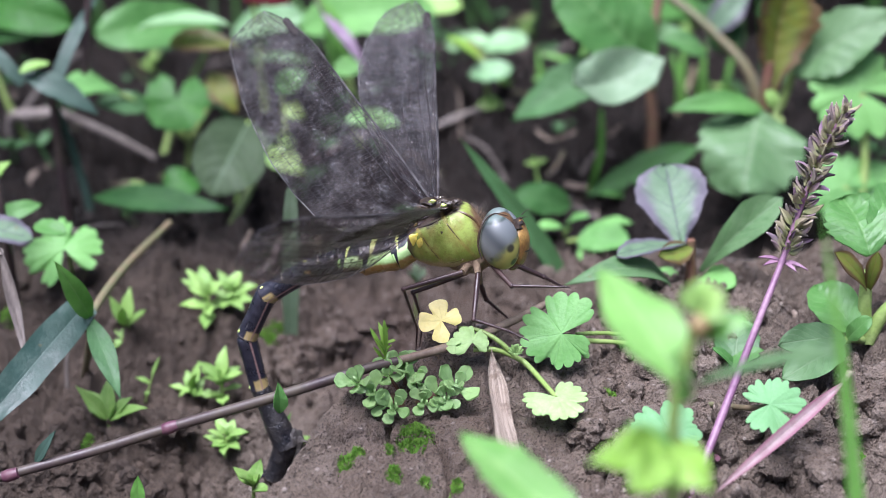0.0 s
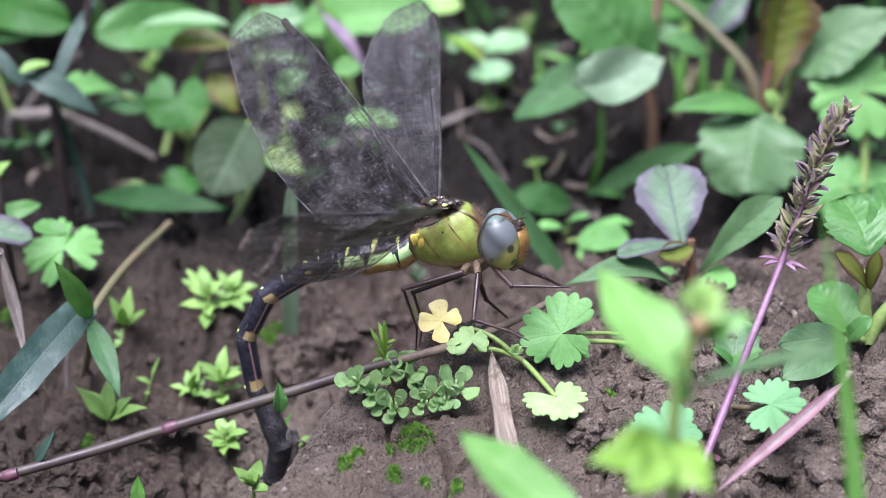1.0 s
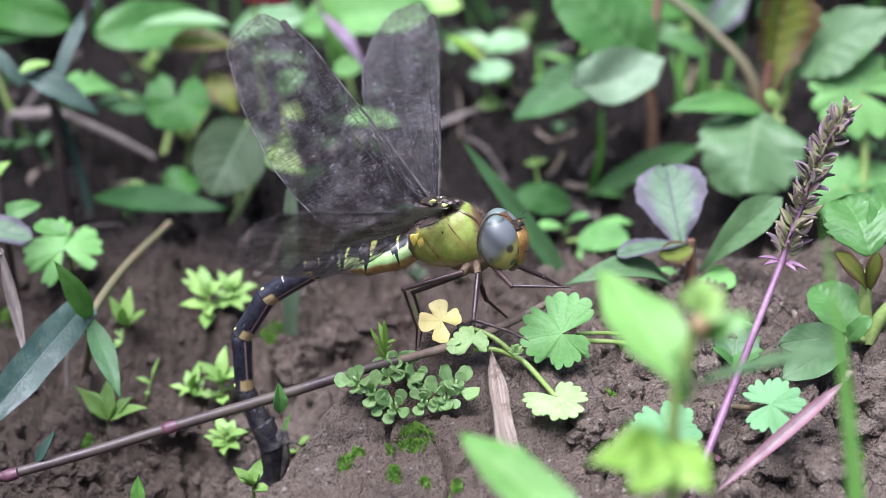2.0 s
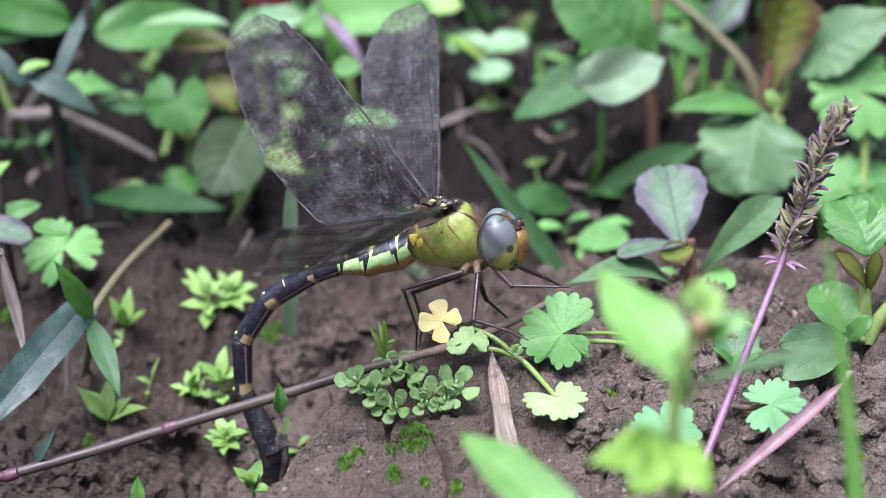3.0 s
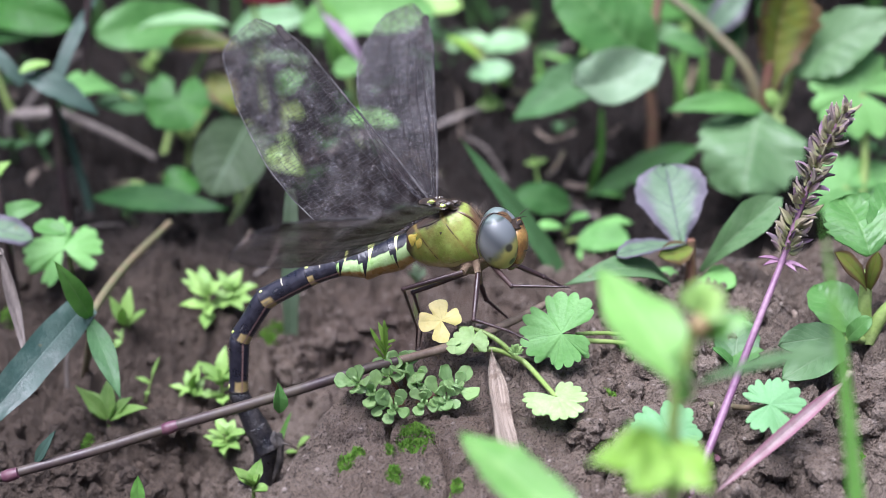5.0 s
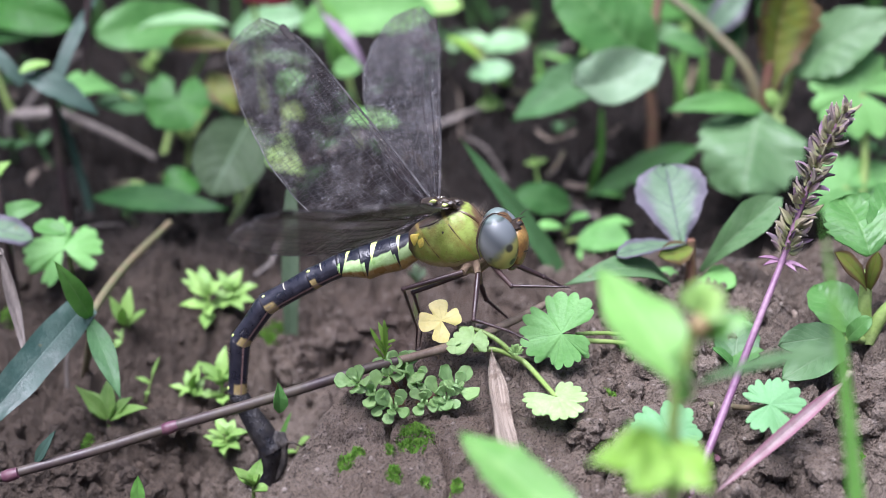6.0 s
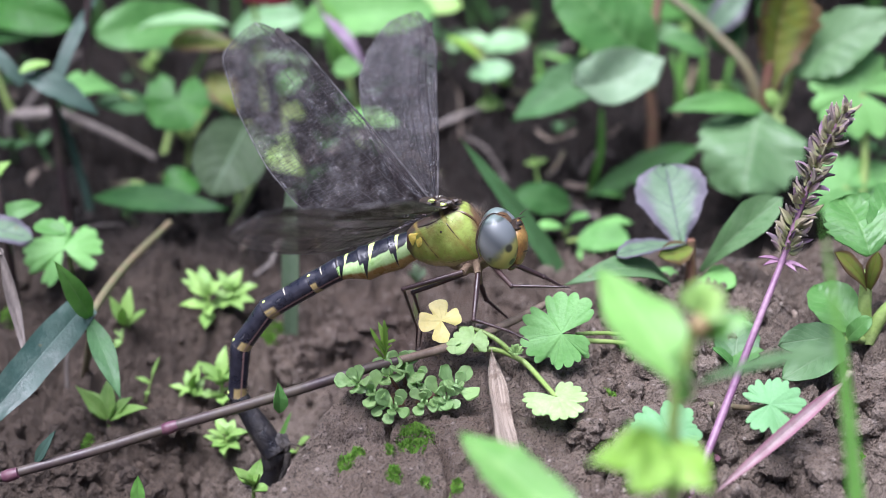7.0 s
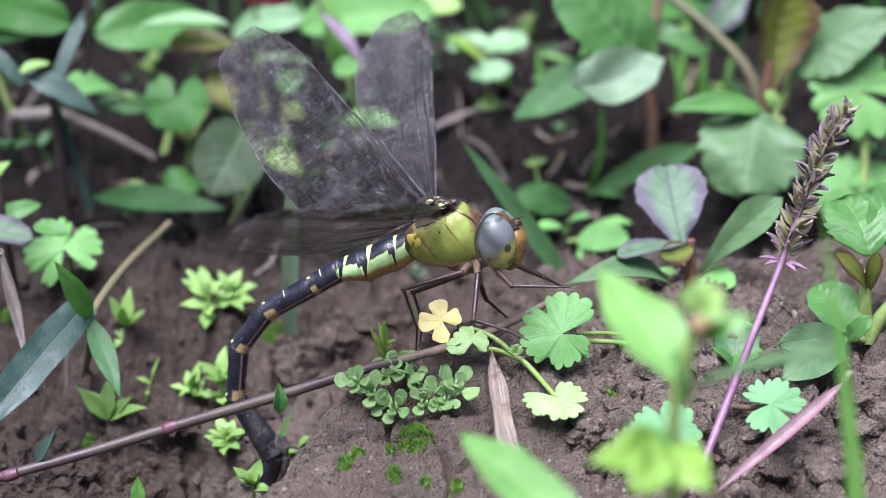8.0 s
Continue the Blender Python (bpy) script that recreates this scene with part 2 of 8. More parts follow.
def part(name, geo, material, parent, label="", origin=None):
    """One mesh object under a thing or part. geo: verts (world metres), faces, uvs."""
    verts, faces, *uv = geo
    o = np.array(parent.location if origin is None else origin)
    me = mesh_from(name, np.asarray(verts) - o, faces, uv[0] if uv else None)
    me.materials.append(material)
    ob = new(name, me)
    ob.parent = parent
    return tagged(ob, label)


def thing(name, base, label, category, group=""):
    e = new(name)
    e.empty_display_size = 0.005
    e.location = base
    return tagged(e, label, category, group)


def solo(name, geo, material, base, label, category, group="", kind="", smooth=True):
    verts, faces, *uv = geo
    me = mesh_from(name, np.asarray(verts) - np.array(base), faces, uv[0] if uv else None, smooth)
    me.materials.append(material)
    ob = new(name, me)
    ob.location = base
    return tagged(ob, label, category, group, kind)


def unit(v):
    v = np.asarray(v, dtype=float)
    return v / (np.linalg.norm(v) + 1e-12)


def spline(pts, n):
    """Catmull-Rom through pts, n samples."""
    p = np.asarray(pts, dtype=float)
    if len(p) == 2:
        return p[0] + (p[1] - p[0]) * np.linspace(0, 1, n)[:, None]
    p = np.vstack([2 * p[0] - p[1], p, 2 * p[-1] - p[-2]])
    out = []
    for s in np.linspace(0, len(p) - 3 - 1e-9, n):
        i = int(s)
        f = s - i
        a, b, c, d = p[i:i + 4]
        out.append(0.5 * (2 * b + (c - a) * f + (2 * a - 5 * b + 4 * c - d) * f * f + (3 * b - a - 3 * c + d) * f ** 3))
    return np.array(out)


def tube(pts, radii, sides=8, n=None, wobble=0.0):
    """A round tapering stem along a smooth line."""
    n = n or max(2, 6 * (len(pts) - 1))
    line = spline(pts, n)
    rad = np.interp(np.linspace(0, 1, n), np.linspace(0, 1, len(radii)), radii)
    tan = np.gradient(line, axis=0)
    ref = unit(np.cross(tan[0], (0.3, 0.9, 0.25)))
    verts, faces = [], []
    for i in range(n):
        t = unit(tan[i])
        ref = unit(ref - t * np.dot(ref, t))
        bi = np.cross(t, ref)
        for k in range(sides):
            a = 2 * math.pi * k / sides
            r = rad[i] * (1 + wobble * math.sin(i * 1.7 + k * 2.3))
            verts.append(line[i] + r * (math.cos(a) * ref + math.sin(a) * bi))
    for i in range(n - 1):
        for k in range(sides):
            a, b = i * sides + k, i * sides + (k + 1) % sides
            faces.append((a, b, b + sides, a + sides))
    faces.append(tuple(range(sides - 1, -1, -1)))
    faces.append(tuple((n - 1) * sides + k for k in range(sides)))
    return np.array(verts), faces


SHAPES = {
    "lance": ((0, 0.10), (0.12, 0.55), (0.3, 0.95), (0.45, 1.0), (0.65, 0.8), (0.85, 0.38), (1, 0.0)),
    "ovate": ((0, 0.12), (0.08, 0.55), (0.25, 0.97), (0.4, 1.0), (0.6, 0.85), (0.8, 0.5), (0.93, 0.2), (1, 0.0)),
    "obovate": ((0, 0.10), (0.15, 0.25), (0.4, 0.68), (0.62, 0.98), (0.75, 1.0), (0.88, 0.78), (0.96, 0.45), (1, 0.0)),
    "oval": ((0, 0.12), (0.06, 0.45), (0.2, 0.85), (0.45, 1.0), (0.7, 0.93), (0.88, 0.65), (0.97, 0.3), (1, 0.0)),
    "spoon": ((0, 0.22), (0.3, 0.35), (0.5, 0.75), (0.7, 1.0), (0.85, 0.9), (0.95, 0.55), (1, 0.0)),
    "spatula": ((0, 0.2), (0.25, 0.34), (0.45, 0.74), (0.62, 0.98), (0.75, 1.0), (0.86, 0.88), (0.93, 0.68), (0.98, 0.38), (1, 0.0)),
    "round": ((0, 0.28), (0.1, 0.55), (0.3, 0.9), (0.55, 1.0), (0.8, 0.92), (0.92, 0.68), (1, 0.3)),
    "grass": ((0, 0.7), (0.2, 1.0), (0.6, 0.85), (0.85, 0.45), (1, 0.0)),
    "strap": ((0, 0.85), (0.3, 1.0), (0.7, 0.95), (0.93, 0.8), (1, 0.55)),
}


def leaf(base, tip, width, shape="ovate", up=(0.0, -0.45, 0.9), arch=0.10, fold=0.18, teeth=0, tooth=0.20,
         curl=0.0, ripple=0.03, thick=0.00018, nt=26, nu=8, seed=0, side=0.0):
    """A leaf blade from base to tip: arched, folded along the midrib, toothed, of real thickness."""
    base, tip = np.asarray(base, float), np.asarray(tip, float)
    length = np.linalg.norm(tip - base)
    ax = unit(tip - base)
    nrm = unit(np.asarray(up, float) - ax * np.dot(up, ax))
    sd = np.cross(ax, nrm)
    if width > 0.004 and nt > 20:
        nt, nu = 44, 12
    if teeth:
        nt = max(nt, teeth * 8)
    ts = np.linspace(0, 1, nt)
    xs, ys = zip(*SHAPES[shape])
    prof = np.interp(ts, xs, ys)
    for _ in range(2):
        prof[1:-1] = 0.25 * prof[:-2] + 0.5 * prof[1:-1] + 0.25 * prof[2:]
    rng = np.random.RandomState(seed + 7)
    ph = rng.rand(4) * 6.28
    twist = (rng.rand() - 0.5) * (0.7 if width > 0.0045 else 0.3)
    top, uv = [], []
    for t, w in zip(ts, prof):
        wob = 1 + 0.05 * math.sin(7 * t + ph[0]) + 0.02 * math.sin(23 * t + ph[1])
        if teeth:
            saw = (t * teeth + 0.25 * math.sin(5 * t + ph[3])) % 1.0
            w = w * (1 + tooth * (0.7 + 0.3 * math.sin(11 * t + ph[1])) * (saw ** 0.7 - 0.5) * (1 if 0.1 < t < 0.96 else 0))
        for j in range(nu + 1):
            u = -1 + 2 * j / nu
            x = u * w * width * 0.5 * wob
            z = arch * length * 4 * t * (1 - t) - curl * length * t * t
            z += x * twist * (t - 0.3)
            z += fold * abs(x) + ripple * width * math.sin(9 * t + ph[1] + 2.5 * u) * abs(u) + 0.02 * width * math.sin(17 * t + ph[2]) * u * u
            if width > 0.004 and shape in ("ovate", "obovate", "oval"):
                z += 0.016 * width * math.cos(2 * math.pi * 7 * (t - 0.27 * abs(u))) * (1 - abs(u)) * min(1.0, 4 * abs(u)) + 0.025 * width * math.sin(5 * t + 3 * u + ph[3])
            s = side * length * math.sin(math.pi * t)
            top.append(base + ax * (t * length) + sd * (x + s) + nrm * z)
            uv.append((0.5 + 0.5 * u, t))
    top = np.array(top)
    n = len(top)
    bot = top - nrm * thick
    faces = []
    c = nu + 1
    for i in range(nt - 1):
        for j in range(nu):
            a = i * c + j
            faces.append((a, a + 1, a + c + 1, a + c))
            faces.append((n + a, n + a + c, n + a + c + 1, n + a + 1))
    for i in range(nt - 1):
        a, b = i * c, i * c + nu
        faces.append((a, a + c, n + a + c, n + a))
        faces.append((b, n + b, n + b + c, b + c))
    for j in range(nu):
        faces.append((j, n + j, n + j + 1, j + 1))
        e = (nt - 1) * c + j
        faces.append((e, e + 1, n + e + 1, n + e))
    return np.vstack([top, bot]), faces, uv + uv


def lobed(center, notch, radius, up=(0.0, -0.5, 0.85), lobes=5, depth=0.3, crenate=3, cup=0.12, gap=0.32, thick=0.0002, seed=0, ring=7, squash=1.0):
    """A round lobed leaf on a central stalk. notch: a point towards which its cleft opens."""
    center = np.asarray(center, float)
    nrm = unit(up)
    d = np.asarray(notch, float) - center
    back = unit(d - nrm * np.dot(d, nrm))
    sd = np.cross(nrm, back)
    rng = np.random.RandomState(seed + 3)
    ph = rng.rand(6) * 6.28
    m = max(90, lobes * crenate * 8)
    top, uv = [], []
    for i in range(m + 1):
        f = i / m
        th = math.pi + gap + (2 * math.pi - 2 * gap) * f - math.pi
        lob = abs(math.sin(math.pi * lobes * f)) ** 0.75
        saw = (lobes * crenate * f) % 1.0
        cren = 1 - abs(2 * saw - 1) ** 1.6
        r = radius * (1 - depth + depth * lob) * (0.86 + 0.14 * cren) * (1 + 0.07 * math.sin(2 * th + ph[0]) + 0.05 * math.sin(3 * th + ph[1]))
        for k in range(ring + 1):
            q = k / ring
            rr = r * q
            z = -cup * radius * q * q + 0.012 * radius * math.sin(lobes * 2 * math.pi * f + ph[2]) * q + 0.04 * radius * math.sin(3 * th + ph[3]) * q
            top.append(center + (back * math.cos(th) + sd * math.sin(th) * squash) * rr + nrm * z)
            uv.append((f * lobes / 7.0, q))
    top = np.array(top)
    n, c = len(top), ring + 1
    bot = top - nrm * thick
    faces = []
    for i in range(m):
        for k in range(ring):
            a = i * c + k
            faces.append((a, a + 1, a + c + 1, a + c))
            faces.append((n + a, n + a + c, n + a + c + 1, n + a + 1))
        e = i * c + ring
        faces.append((e, n + e, n + e + c, e + c))
    for k in range(ring):
        e = m * c + k
        faces.append((k, n + k, n + k + 1, k + 1))
        faces.append((e, e + 1, n + e + 1, n + e))
    return np.vstack([top, bot]), faces, uv + uv


def palm(center, notch, radius, up=(0.0, -0.5, 0.85), clefts=((0.33, 0.45), (0.67, 0.45)), teeth=15, tooth=0.13, gap=0.3, cup=0.1,
         reach=(1.0, 1.0, 1.0), rays=5, wave=0.05, thick=0.00016, seed=0, ring=9):
    """A thin leaf parted into toothed lobes round its stalk. clefts: share of the turn, depth. reach: radius at three turns."""
    center = np.asarray(center, float)
    nrm = unit(up)
    d = np.asarray(notch, float) - center
    back = unit(d - nrm * np.dot(d, nrm))
    sd = np.cross(nrm, back)
    rng = np.random.RandomState(seed + 3)
    ph = rng.rand(6) * 6.28
    big = 0.6 + 0.8 * rng.rand(teeth + 2)
    m = teeth * 10
    top, uv = [], []
    for i in range(m + 1):
        f = i / m
        th = gap + (2 * math.pi - 2 * gap) * f
        s = f * teeth + 0.18 * math.sin(9 * f + ph[0])
        k = int(s) % (teeth + 1)
        r = radius * float(np.interp(f, (0.12, 0.5, 0.88), reach)) * (1 - tooth * big[k] * (1 - math.sin(math.pi * (s % 1.0)) ** 0.7))
        for q, dep in clefts:
            r *= 1 - dep * math.exp(-((f - q) / (0.016 + 0.03 * dep)) ** 2)
        r *= min(1.0, 0.72 + 6 * f, 0.72 + 6 * (1 - f))
        for j in range(ring + 1):
            q = j / ring
            z = -cup * radius * q * q + wave * radius * (math.sin(2 * th + ph[2]) + 0.7 * math.sin(5 * th + ph[3]) * q) * q
            z += 0.009 * radius * math.cos(2 * math.pi * rays * f) * q * (1.4 - q)
            top.append(center + (back * math.cos(th) + sd * math.sin(th)) * (r * q) + nrm * z)
            uv.append((f * rays / 7.0, q))
    top = np.array(top)
    n, c = len(top), ring + 1
    faces = []
    for i in range(m):
        for j in range(ring):
            a = i * c + j
            faces.append((a, a + 1, a + c + 1, a + c))
            faces.append((n + a, n + a + c, n + a + c + 1, n + a + 1))
        e = i * c + ring
        faces.append((e, n + e, n + e + c, e + c))
    return np.vstack([top, top - nrm * thick]), faces, uv + uv


def blob(center, axes, seed=0, rough=0.15, level=2):
    """An uneven rounded lump."""
    bm = bmesh.new()
    bmesh.ops.create_icosphere(bm, subdivisions=level, radius=1.0)
    vs = []
    for v in bm.verts:
        k = 1 + rough * noise.noise(v.co * 1.3 + Vector((seed * 3.1, seed, 0))) * 2 + rough * 0.6 * noise.noise(v.co * 3.7 + Vector((0, seed * 2.3, 1)))
        vs.append(np.array(v.co) * k * np.array(axes) + np.array(center))
    fs = [tuple(v.index for v in f.verts) for f in bm.faces]
    bm.free()
    return np.array(vs), fs


# ---- ground ----
def smooth(a, b, v):
    t = np.clip((v - a) / (b - a), 0, 1)
    return t * t * (3 - 2 * t)


def ground_base(x, y):
    """The bank's broad form: a mud hummock at the front, a gully beside and behind it, rising ground further back."""
    gully = np.where(y < 0.05, -0.043 + 0.36 * y, -0.025 + 0.02 * (y - 0.05))
    gully = np.where(y < 0, -0.043 + 0.10 * y, gully)
    hump = np.where(y < 0, -0.0165 + 0.33 * y, -0.0165 - 0.02 * y)
    edge = -0.0158 + np.where(y > -0.004, 1.5 * (y + 0.004), 0.42 * (y + 0.004))
    w = smooth(-0.0075, 0.0040, x - edge)
    h = gully + (hump - gully) * w
    far = -0.022 + 0.09 * np.clip(y - 0.09, 0, 0.5) + 0.006 * smooth(0.095, 0.115, y + 0.12 * np.sin(x * 40.0) * 0.05)
    h = h - 0.009 * np.exp(-((x + 0.038) ** 2 + (y - 0.007) ** 2) / 0.0065 ** 2)
    f = smooth(0.06, 0.11, y)
    h = h + (far - h) * f
    return np.maximum(h, -0.075)


def lattice(ix, iy, seed):
    h = (ix * 374761393 + iy * 668265263 + seed * 974634777) & 0x7FFFFFFF
    h = ((h ^ (h >> 13)) * 1274126177) & 0x7FFFFFFF
    return ((h ^ (h >> 16)) & 0xFFFF) / 65535.0


def value_noise(x, y, seed):
    ix, iy = np.floor(x).astype(np.int64), np.floor(y).astype(np.int64)
    fx, fy = x - ix, y - iy
    fx, fy = fx * fx * (3 - 2 * fx), fy * fy * (3 - 2 * fy)
    a, b = lattice(ix, iy, seed), lattice(ix + 1, iy, seed)
    c, d = lattice(ix, iy + 1, seed), lattice(ix + 1, iy + 1, seed)
    return (a + (b - a) * fx) * (1 - fy) + (c + (d - c) * fx) * fy - 0.5


def fbm(x, y, scale, seed, octaves=4):
    out, amp = 0.0, 1.0
    for o in range(octaves):
        out = out + amp * value_noise(x * scale * 2 ** o, y * scale * 2 ** o, seed + o * 17)
        amp *= 0.5
    return out


def cells(x, y, scale, seed):
    """Distance to the nearest and second nearest of scattered points."""
    X, Y = x * scale, y * scale
    ix, iy = np.floor(X).astype(np.int64), np.floor(Y).astype(np.int64)
    d1, d2 = np.full(X.shape, 9.0), np.full(X.shape, 9.0)
    for dx in (-1, 0, 1):
        for dy in (-1, 0, 1):
            px = ix + dx + lattice(ix + dx, iy + dy, seed)
            py = iy + dy + lattice(ix + dx, iy + dy, seed + 5)
            d = np.hypot(X - px, Y - py)
            d2 = np.where(d < d1, d1, np.minimum(d2, d))
            d1 = np.minimum(d1, d)
    return d1, d2


def ground_height(x, y):
    wob = fbm(x, y, 110.0, 91, 3)
    h = ground_base(x + 0.0055 * wob, y + 0.004 * fbm(x, y, 140.0, 97, 3))
    near = 1 - smooth(0.2, 0.6, np.hypot(x, y))
    smooth_mud = smooth(-0.026, -0.018, x) * (1 - smooth(0.012, 0.03, x)) * (1 - smooth(-0.002, 0.006, y))
    loose = 1 - 0.75 * smooth_mud
    bank = smooth(0.05, 0.09, y) * near
    h = h + bank * (fbm(x, y, 70.0, 131, 4) * 0.0075 - 0.006 * (1 - smooth(0.0, 0.16, np.abs(fbm(x, y, 60.0, 141, 3)))) + (0.5 - cells(x, y, 170.0, 151)[0]) * 0.0045)
    h = h + fbm(x, y, 45.0, 3, 3) * 0.0040 * near * (0.25 + 0.75 * loose) + fbm(x, y, 190.0, 11, 3) * 0.0022 * near * (0.25 + 0.75 * loose)
    a1, a2 = cells(x + 0.004 * value_noise(x * 180, y * 180, 8), y, 130.0, 21)
    h = h + (0.55 - a1) * 0.0050 * loose * near
    b1, b2 = cells(x, y, 420.0, 31)
    h = h + (0.5 - b1) * 0.0030 * loose * near * smooth(-0.25, 0.15, fbm(x, y, 60.0, 41, 2))
    h = h + (0.5 - cells(x, y, 760.0, 37)[0]) * 0.0011 * loose * near
    h = h + fbm(x, y, 520.0, 51, 3) * 0.0011 * near + (0.45 - cells(x, y, 1000.0, 57)[0]) * 0.00035 * near
    r1 = np.abs(fbm(x, y, 95.0, 103, 4))
    r2 = np.abs(fbm(x + 0.002 * wob, y, 260.0, 113, 3))
    h = h - 0.0026 * (1 - smooth(0.0, 0.14, r1)) * near * (0.05 + 0.95 * loose) * loose - 0.0017 * (0.5 + 0.5 * loose) * (1 - smooth(0.0, 0.13, r2)) * near
    wx = x + 0.006 * value_noise(x * 120, y * 120, 61)
    wy = y + 0.006 * value_noise(x * 120, y * 120, 71)
    c1, c2 = cells(wx, wy, 48.0, 83)
    h = h - 0.0035 * (1 - smooth(0.0, 0.055, c2 - c1)) * smooth_mud
    return h


def graded(lo, hi, step, reach, growth):
    mid = list(np.arange(lo, hi + step / 2, step))
    up, s, v = [], step, hi
    while v < reach:
        s *= growth
        v += s
        up.append(v)
    dn, s, v = [], step, lo
    while v > -reach:
        s *= growth
        v -= s
        dn.append(v)
    return np.array(dn[::-1] + mid + up)


SHEET = {}


def make_ground():
    gx, gy = graded(-0.066, 0.070, 0.00032, 40.0, 1.075), graded(-0.040, 0.050, 0.00032, 40.0, 1.05)
    # an even, finer grid over the bank behind
    gx = np.concatenate([gx[gx < -0.105], np.arange(-0.105, -0.066, 0.0008), gx[(gx > -0.0661) & (gx < 0.0701)], np.arange(0.0708, 0.105, 0.0008), gx[gx > 0.1055]])
    gy = np.concatenate([gy[gy < 0.0501], np.arange(0.0507, 0.150, 0.0007), gy[gy > 0.1505]])
    X, Y = np.meshgrid(gx, gy)
    Z = ground_height(X.ravel(), Y.ravel())
    SHEET.update(gx=gx, gy=gy, z=Z.reshape(X.shape))
    co = np.stack([X.ravel(), Y.ravel(), Z], 1).astype(np.float32)
    nx, ny = len(gx), len(gy)
    i = (np.arange(ny - 1)[:, None] * nx + np.arange(nx - 1)[None, :]).ravel()
    quads = np.stack([i, i + 1, i + nx + 1, i + nx], 1).astype(np.int32)
    me = bpy.data.meshes.new("ground")
    me.vertices.add(len(co))
    me.vertices.foreach_set("co", co.ravel())
    me.loops.add(quads.size)
    me.loops.foreach_set("vertex_index", quads.ravel())
    me.polygons.add(len(quads))
    me.polygons.foreach_set("loop_start", np.arange(0, quads.size, 4, dtype=np.int32))
    me.polygons.foreach_set("loop_total", np.full(len(quads), 4, dtype=np.int32))
    me.polygons.foreach_set("use_smooth", np.ones(len(quads), dtype=bool))
    me.update()
    me.validate()
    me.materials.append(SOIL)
    tagged(new("ground", me), "bare brown mud bank, cracked and crumbly, sloping", "ground", kind="structure")


make_ground()


def height_at(x, y):
    gx, gy, z = SHEET["gx"], SHEET["gy"], SHEET["z"]
    i, j = int(np.searchsorted(gx, x)) - 1, int(np.searchsorted(gy, y)) - 1
    u, v = (x - gx[i]) / (gx[i + 1] - gx[i]), (y - gy[j]) / (gy[j + 1] - gy[j])
    return float((z[j, i] * (1 - u) + z[j, i + 1] * u) * (1 - v) + (z[j + 1, i] * (1 - u) + z[j + 1, i + 1] * u) * v)


def drop(p, sink=0.0015):
    """The point of the ground under p."""
    return (p[0], p[1], height_at(p[0], p[1]) - sink)


# ---- weeds ----
def lf(p, b, t, w, mat, **k):
    label = k.pop("label", "")
    k.setdefault("seed", int(abs(b[0] * 7919 + b[2] * 104729 + t[0] * 3571) * 1000) % 997)
    return part("leaf", leaf(b, t, w, **k), mat, p, label)


def lb(p, c, n, r, mat, **k):
    label = k.pop("label", "")
    k.setdefault("seed", int(abs(c[0] * 7919 + c[2] * 104729) * 1000) % 997)
    return part("leaf", lobed(c, n, r, **k), mat, p, label)


def pm(p, c, n, r, mat, **k):
    label = k.pop("label", "")
    k.setdefault("seed", int(abs(c[0] * 7919 + c[2] * 104729) * 1000) % 997)
    return part("leaf", palm(c, n, r, **k), mat, p, label)


def st(p, pts, r, mat, name="stem", sides=8, **k):
    return part(name, tube(pts, r if isinstance(r, (tuple, list)) else (r, r * 0.8), sides, **k), mat, p)


FACE = (0.0, -0.72, 0.7)     # a blade turned to the open side
FLAT = (0.0, -0.15, 1.0)     # a blade lying level

# long creeping grass stem that lies over the hummock
p = thing("grass_runner", (-0.03947, -0.00900, -0.02415), "long purplish grass runner lying across the mud", "grass stem")
st(p, [(-0.06881, -0.01200, -0.03207), (-0.05176, -0.01000, -0.02781), (-0.03947, -0.00900, -0.02415), (-0.02343, -0.00900, -0.01907), (-0.01162, -0.00900, -0.01511), (-0.00647, -0.00800, -0.01413)],
   (0.00075, 0.00078, 0.00080, 0.00078, 0.0007), STEMP, n=50)
st(p, [(-0.00712, -0.00800, -0.01431), (0.00130, -0.00500, -0.01302), (0.00962, 0.00100, -0.01193), (0.01713, 0.01000, -0.01153)], (0.00062, 0.00066, 0.0006, 0.0005), STEMS, "dry_end", n=24)
for q, a in (((-0.03947, -0.00900, -0.02415), (-0.03823, -0.00900, -0.02370)), ((-0.06236, -0.01180, -0.03036), (-0.06120, -0.01180, -0.03000))):
    q, a = np.array(q), np.array(a)
    st(p, [q - (a - q) * 0.9, q, a], (0.00080, 0.00098, 0.00092, 0.0008), NODEP, "node")
lf(p, (-0.05895, -0.01050, -0.02928), (-0.05567, -0.01050, -0.02390), 0.0016, BLUE, shape="lance", up=FACE, arch=0.05)
lf(p, (-0.02344, -0.00980, -0.02155), (-0.02355, -0.00980, -0.01669), 0.0022, MID, shape="lance", up=(0.3, -0.8, 0.5), arch=0.08, fold=0.5)
lf(p, (-0.04412, -0.01200, -0.03561), (-0.04394, -0.01200, -0.03035), 0.0022, GRASS, shape="grass", up=FACE, arch=0.05)

# dry grass straw on top of the hummock
p = thing("dry_straw", (-0.00535, 0.00100, -0.01851), "broken pale dry straw lying on the mud", "straw")
st(p, [(-0.01075, 0.00000, -0.01835), (-0.00368, 0.00100, -0.01805), (0.00134, 0.00300, -0.01727), (0.00728, 0.00600, -0.01578)], (0.0005, 0.0009, 0.0010, 0.0007), DEAD, n=24, wobble=0.12)
st(p, [(-0.00413, 0.00400, -0.01796), (0.00051, 0.00500, -0.01655), (0.00646, 0.00800, -0.01504)], (0.0005, 0.0007, 0.0005), GREYDEAD, n=20, wobble=0.12)

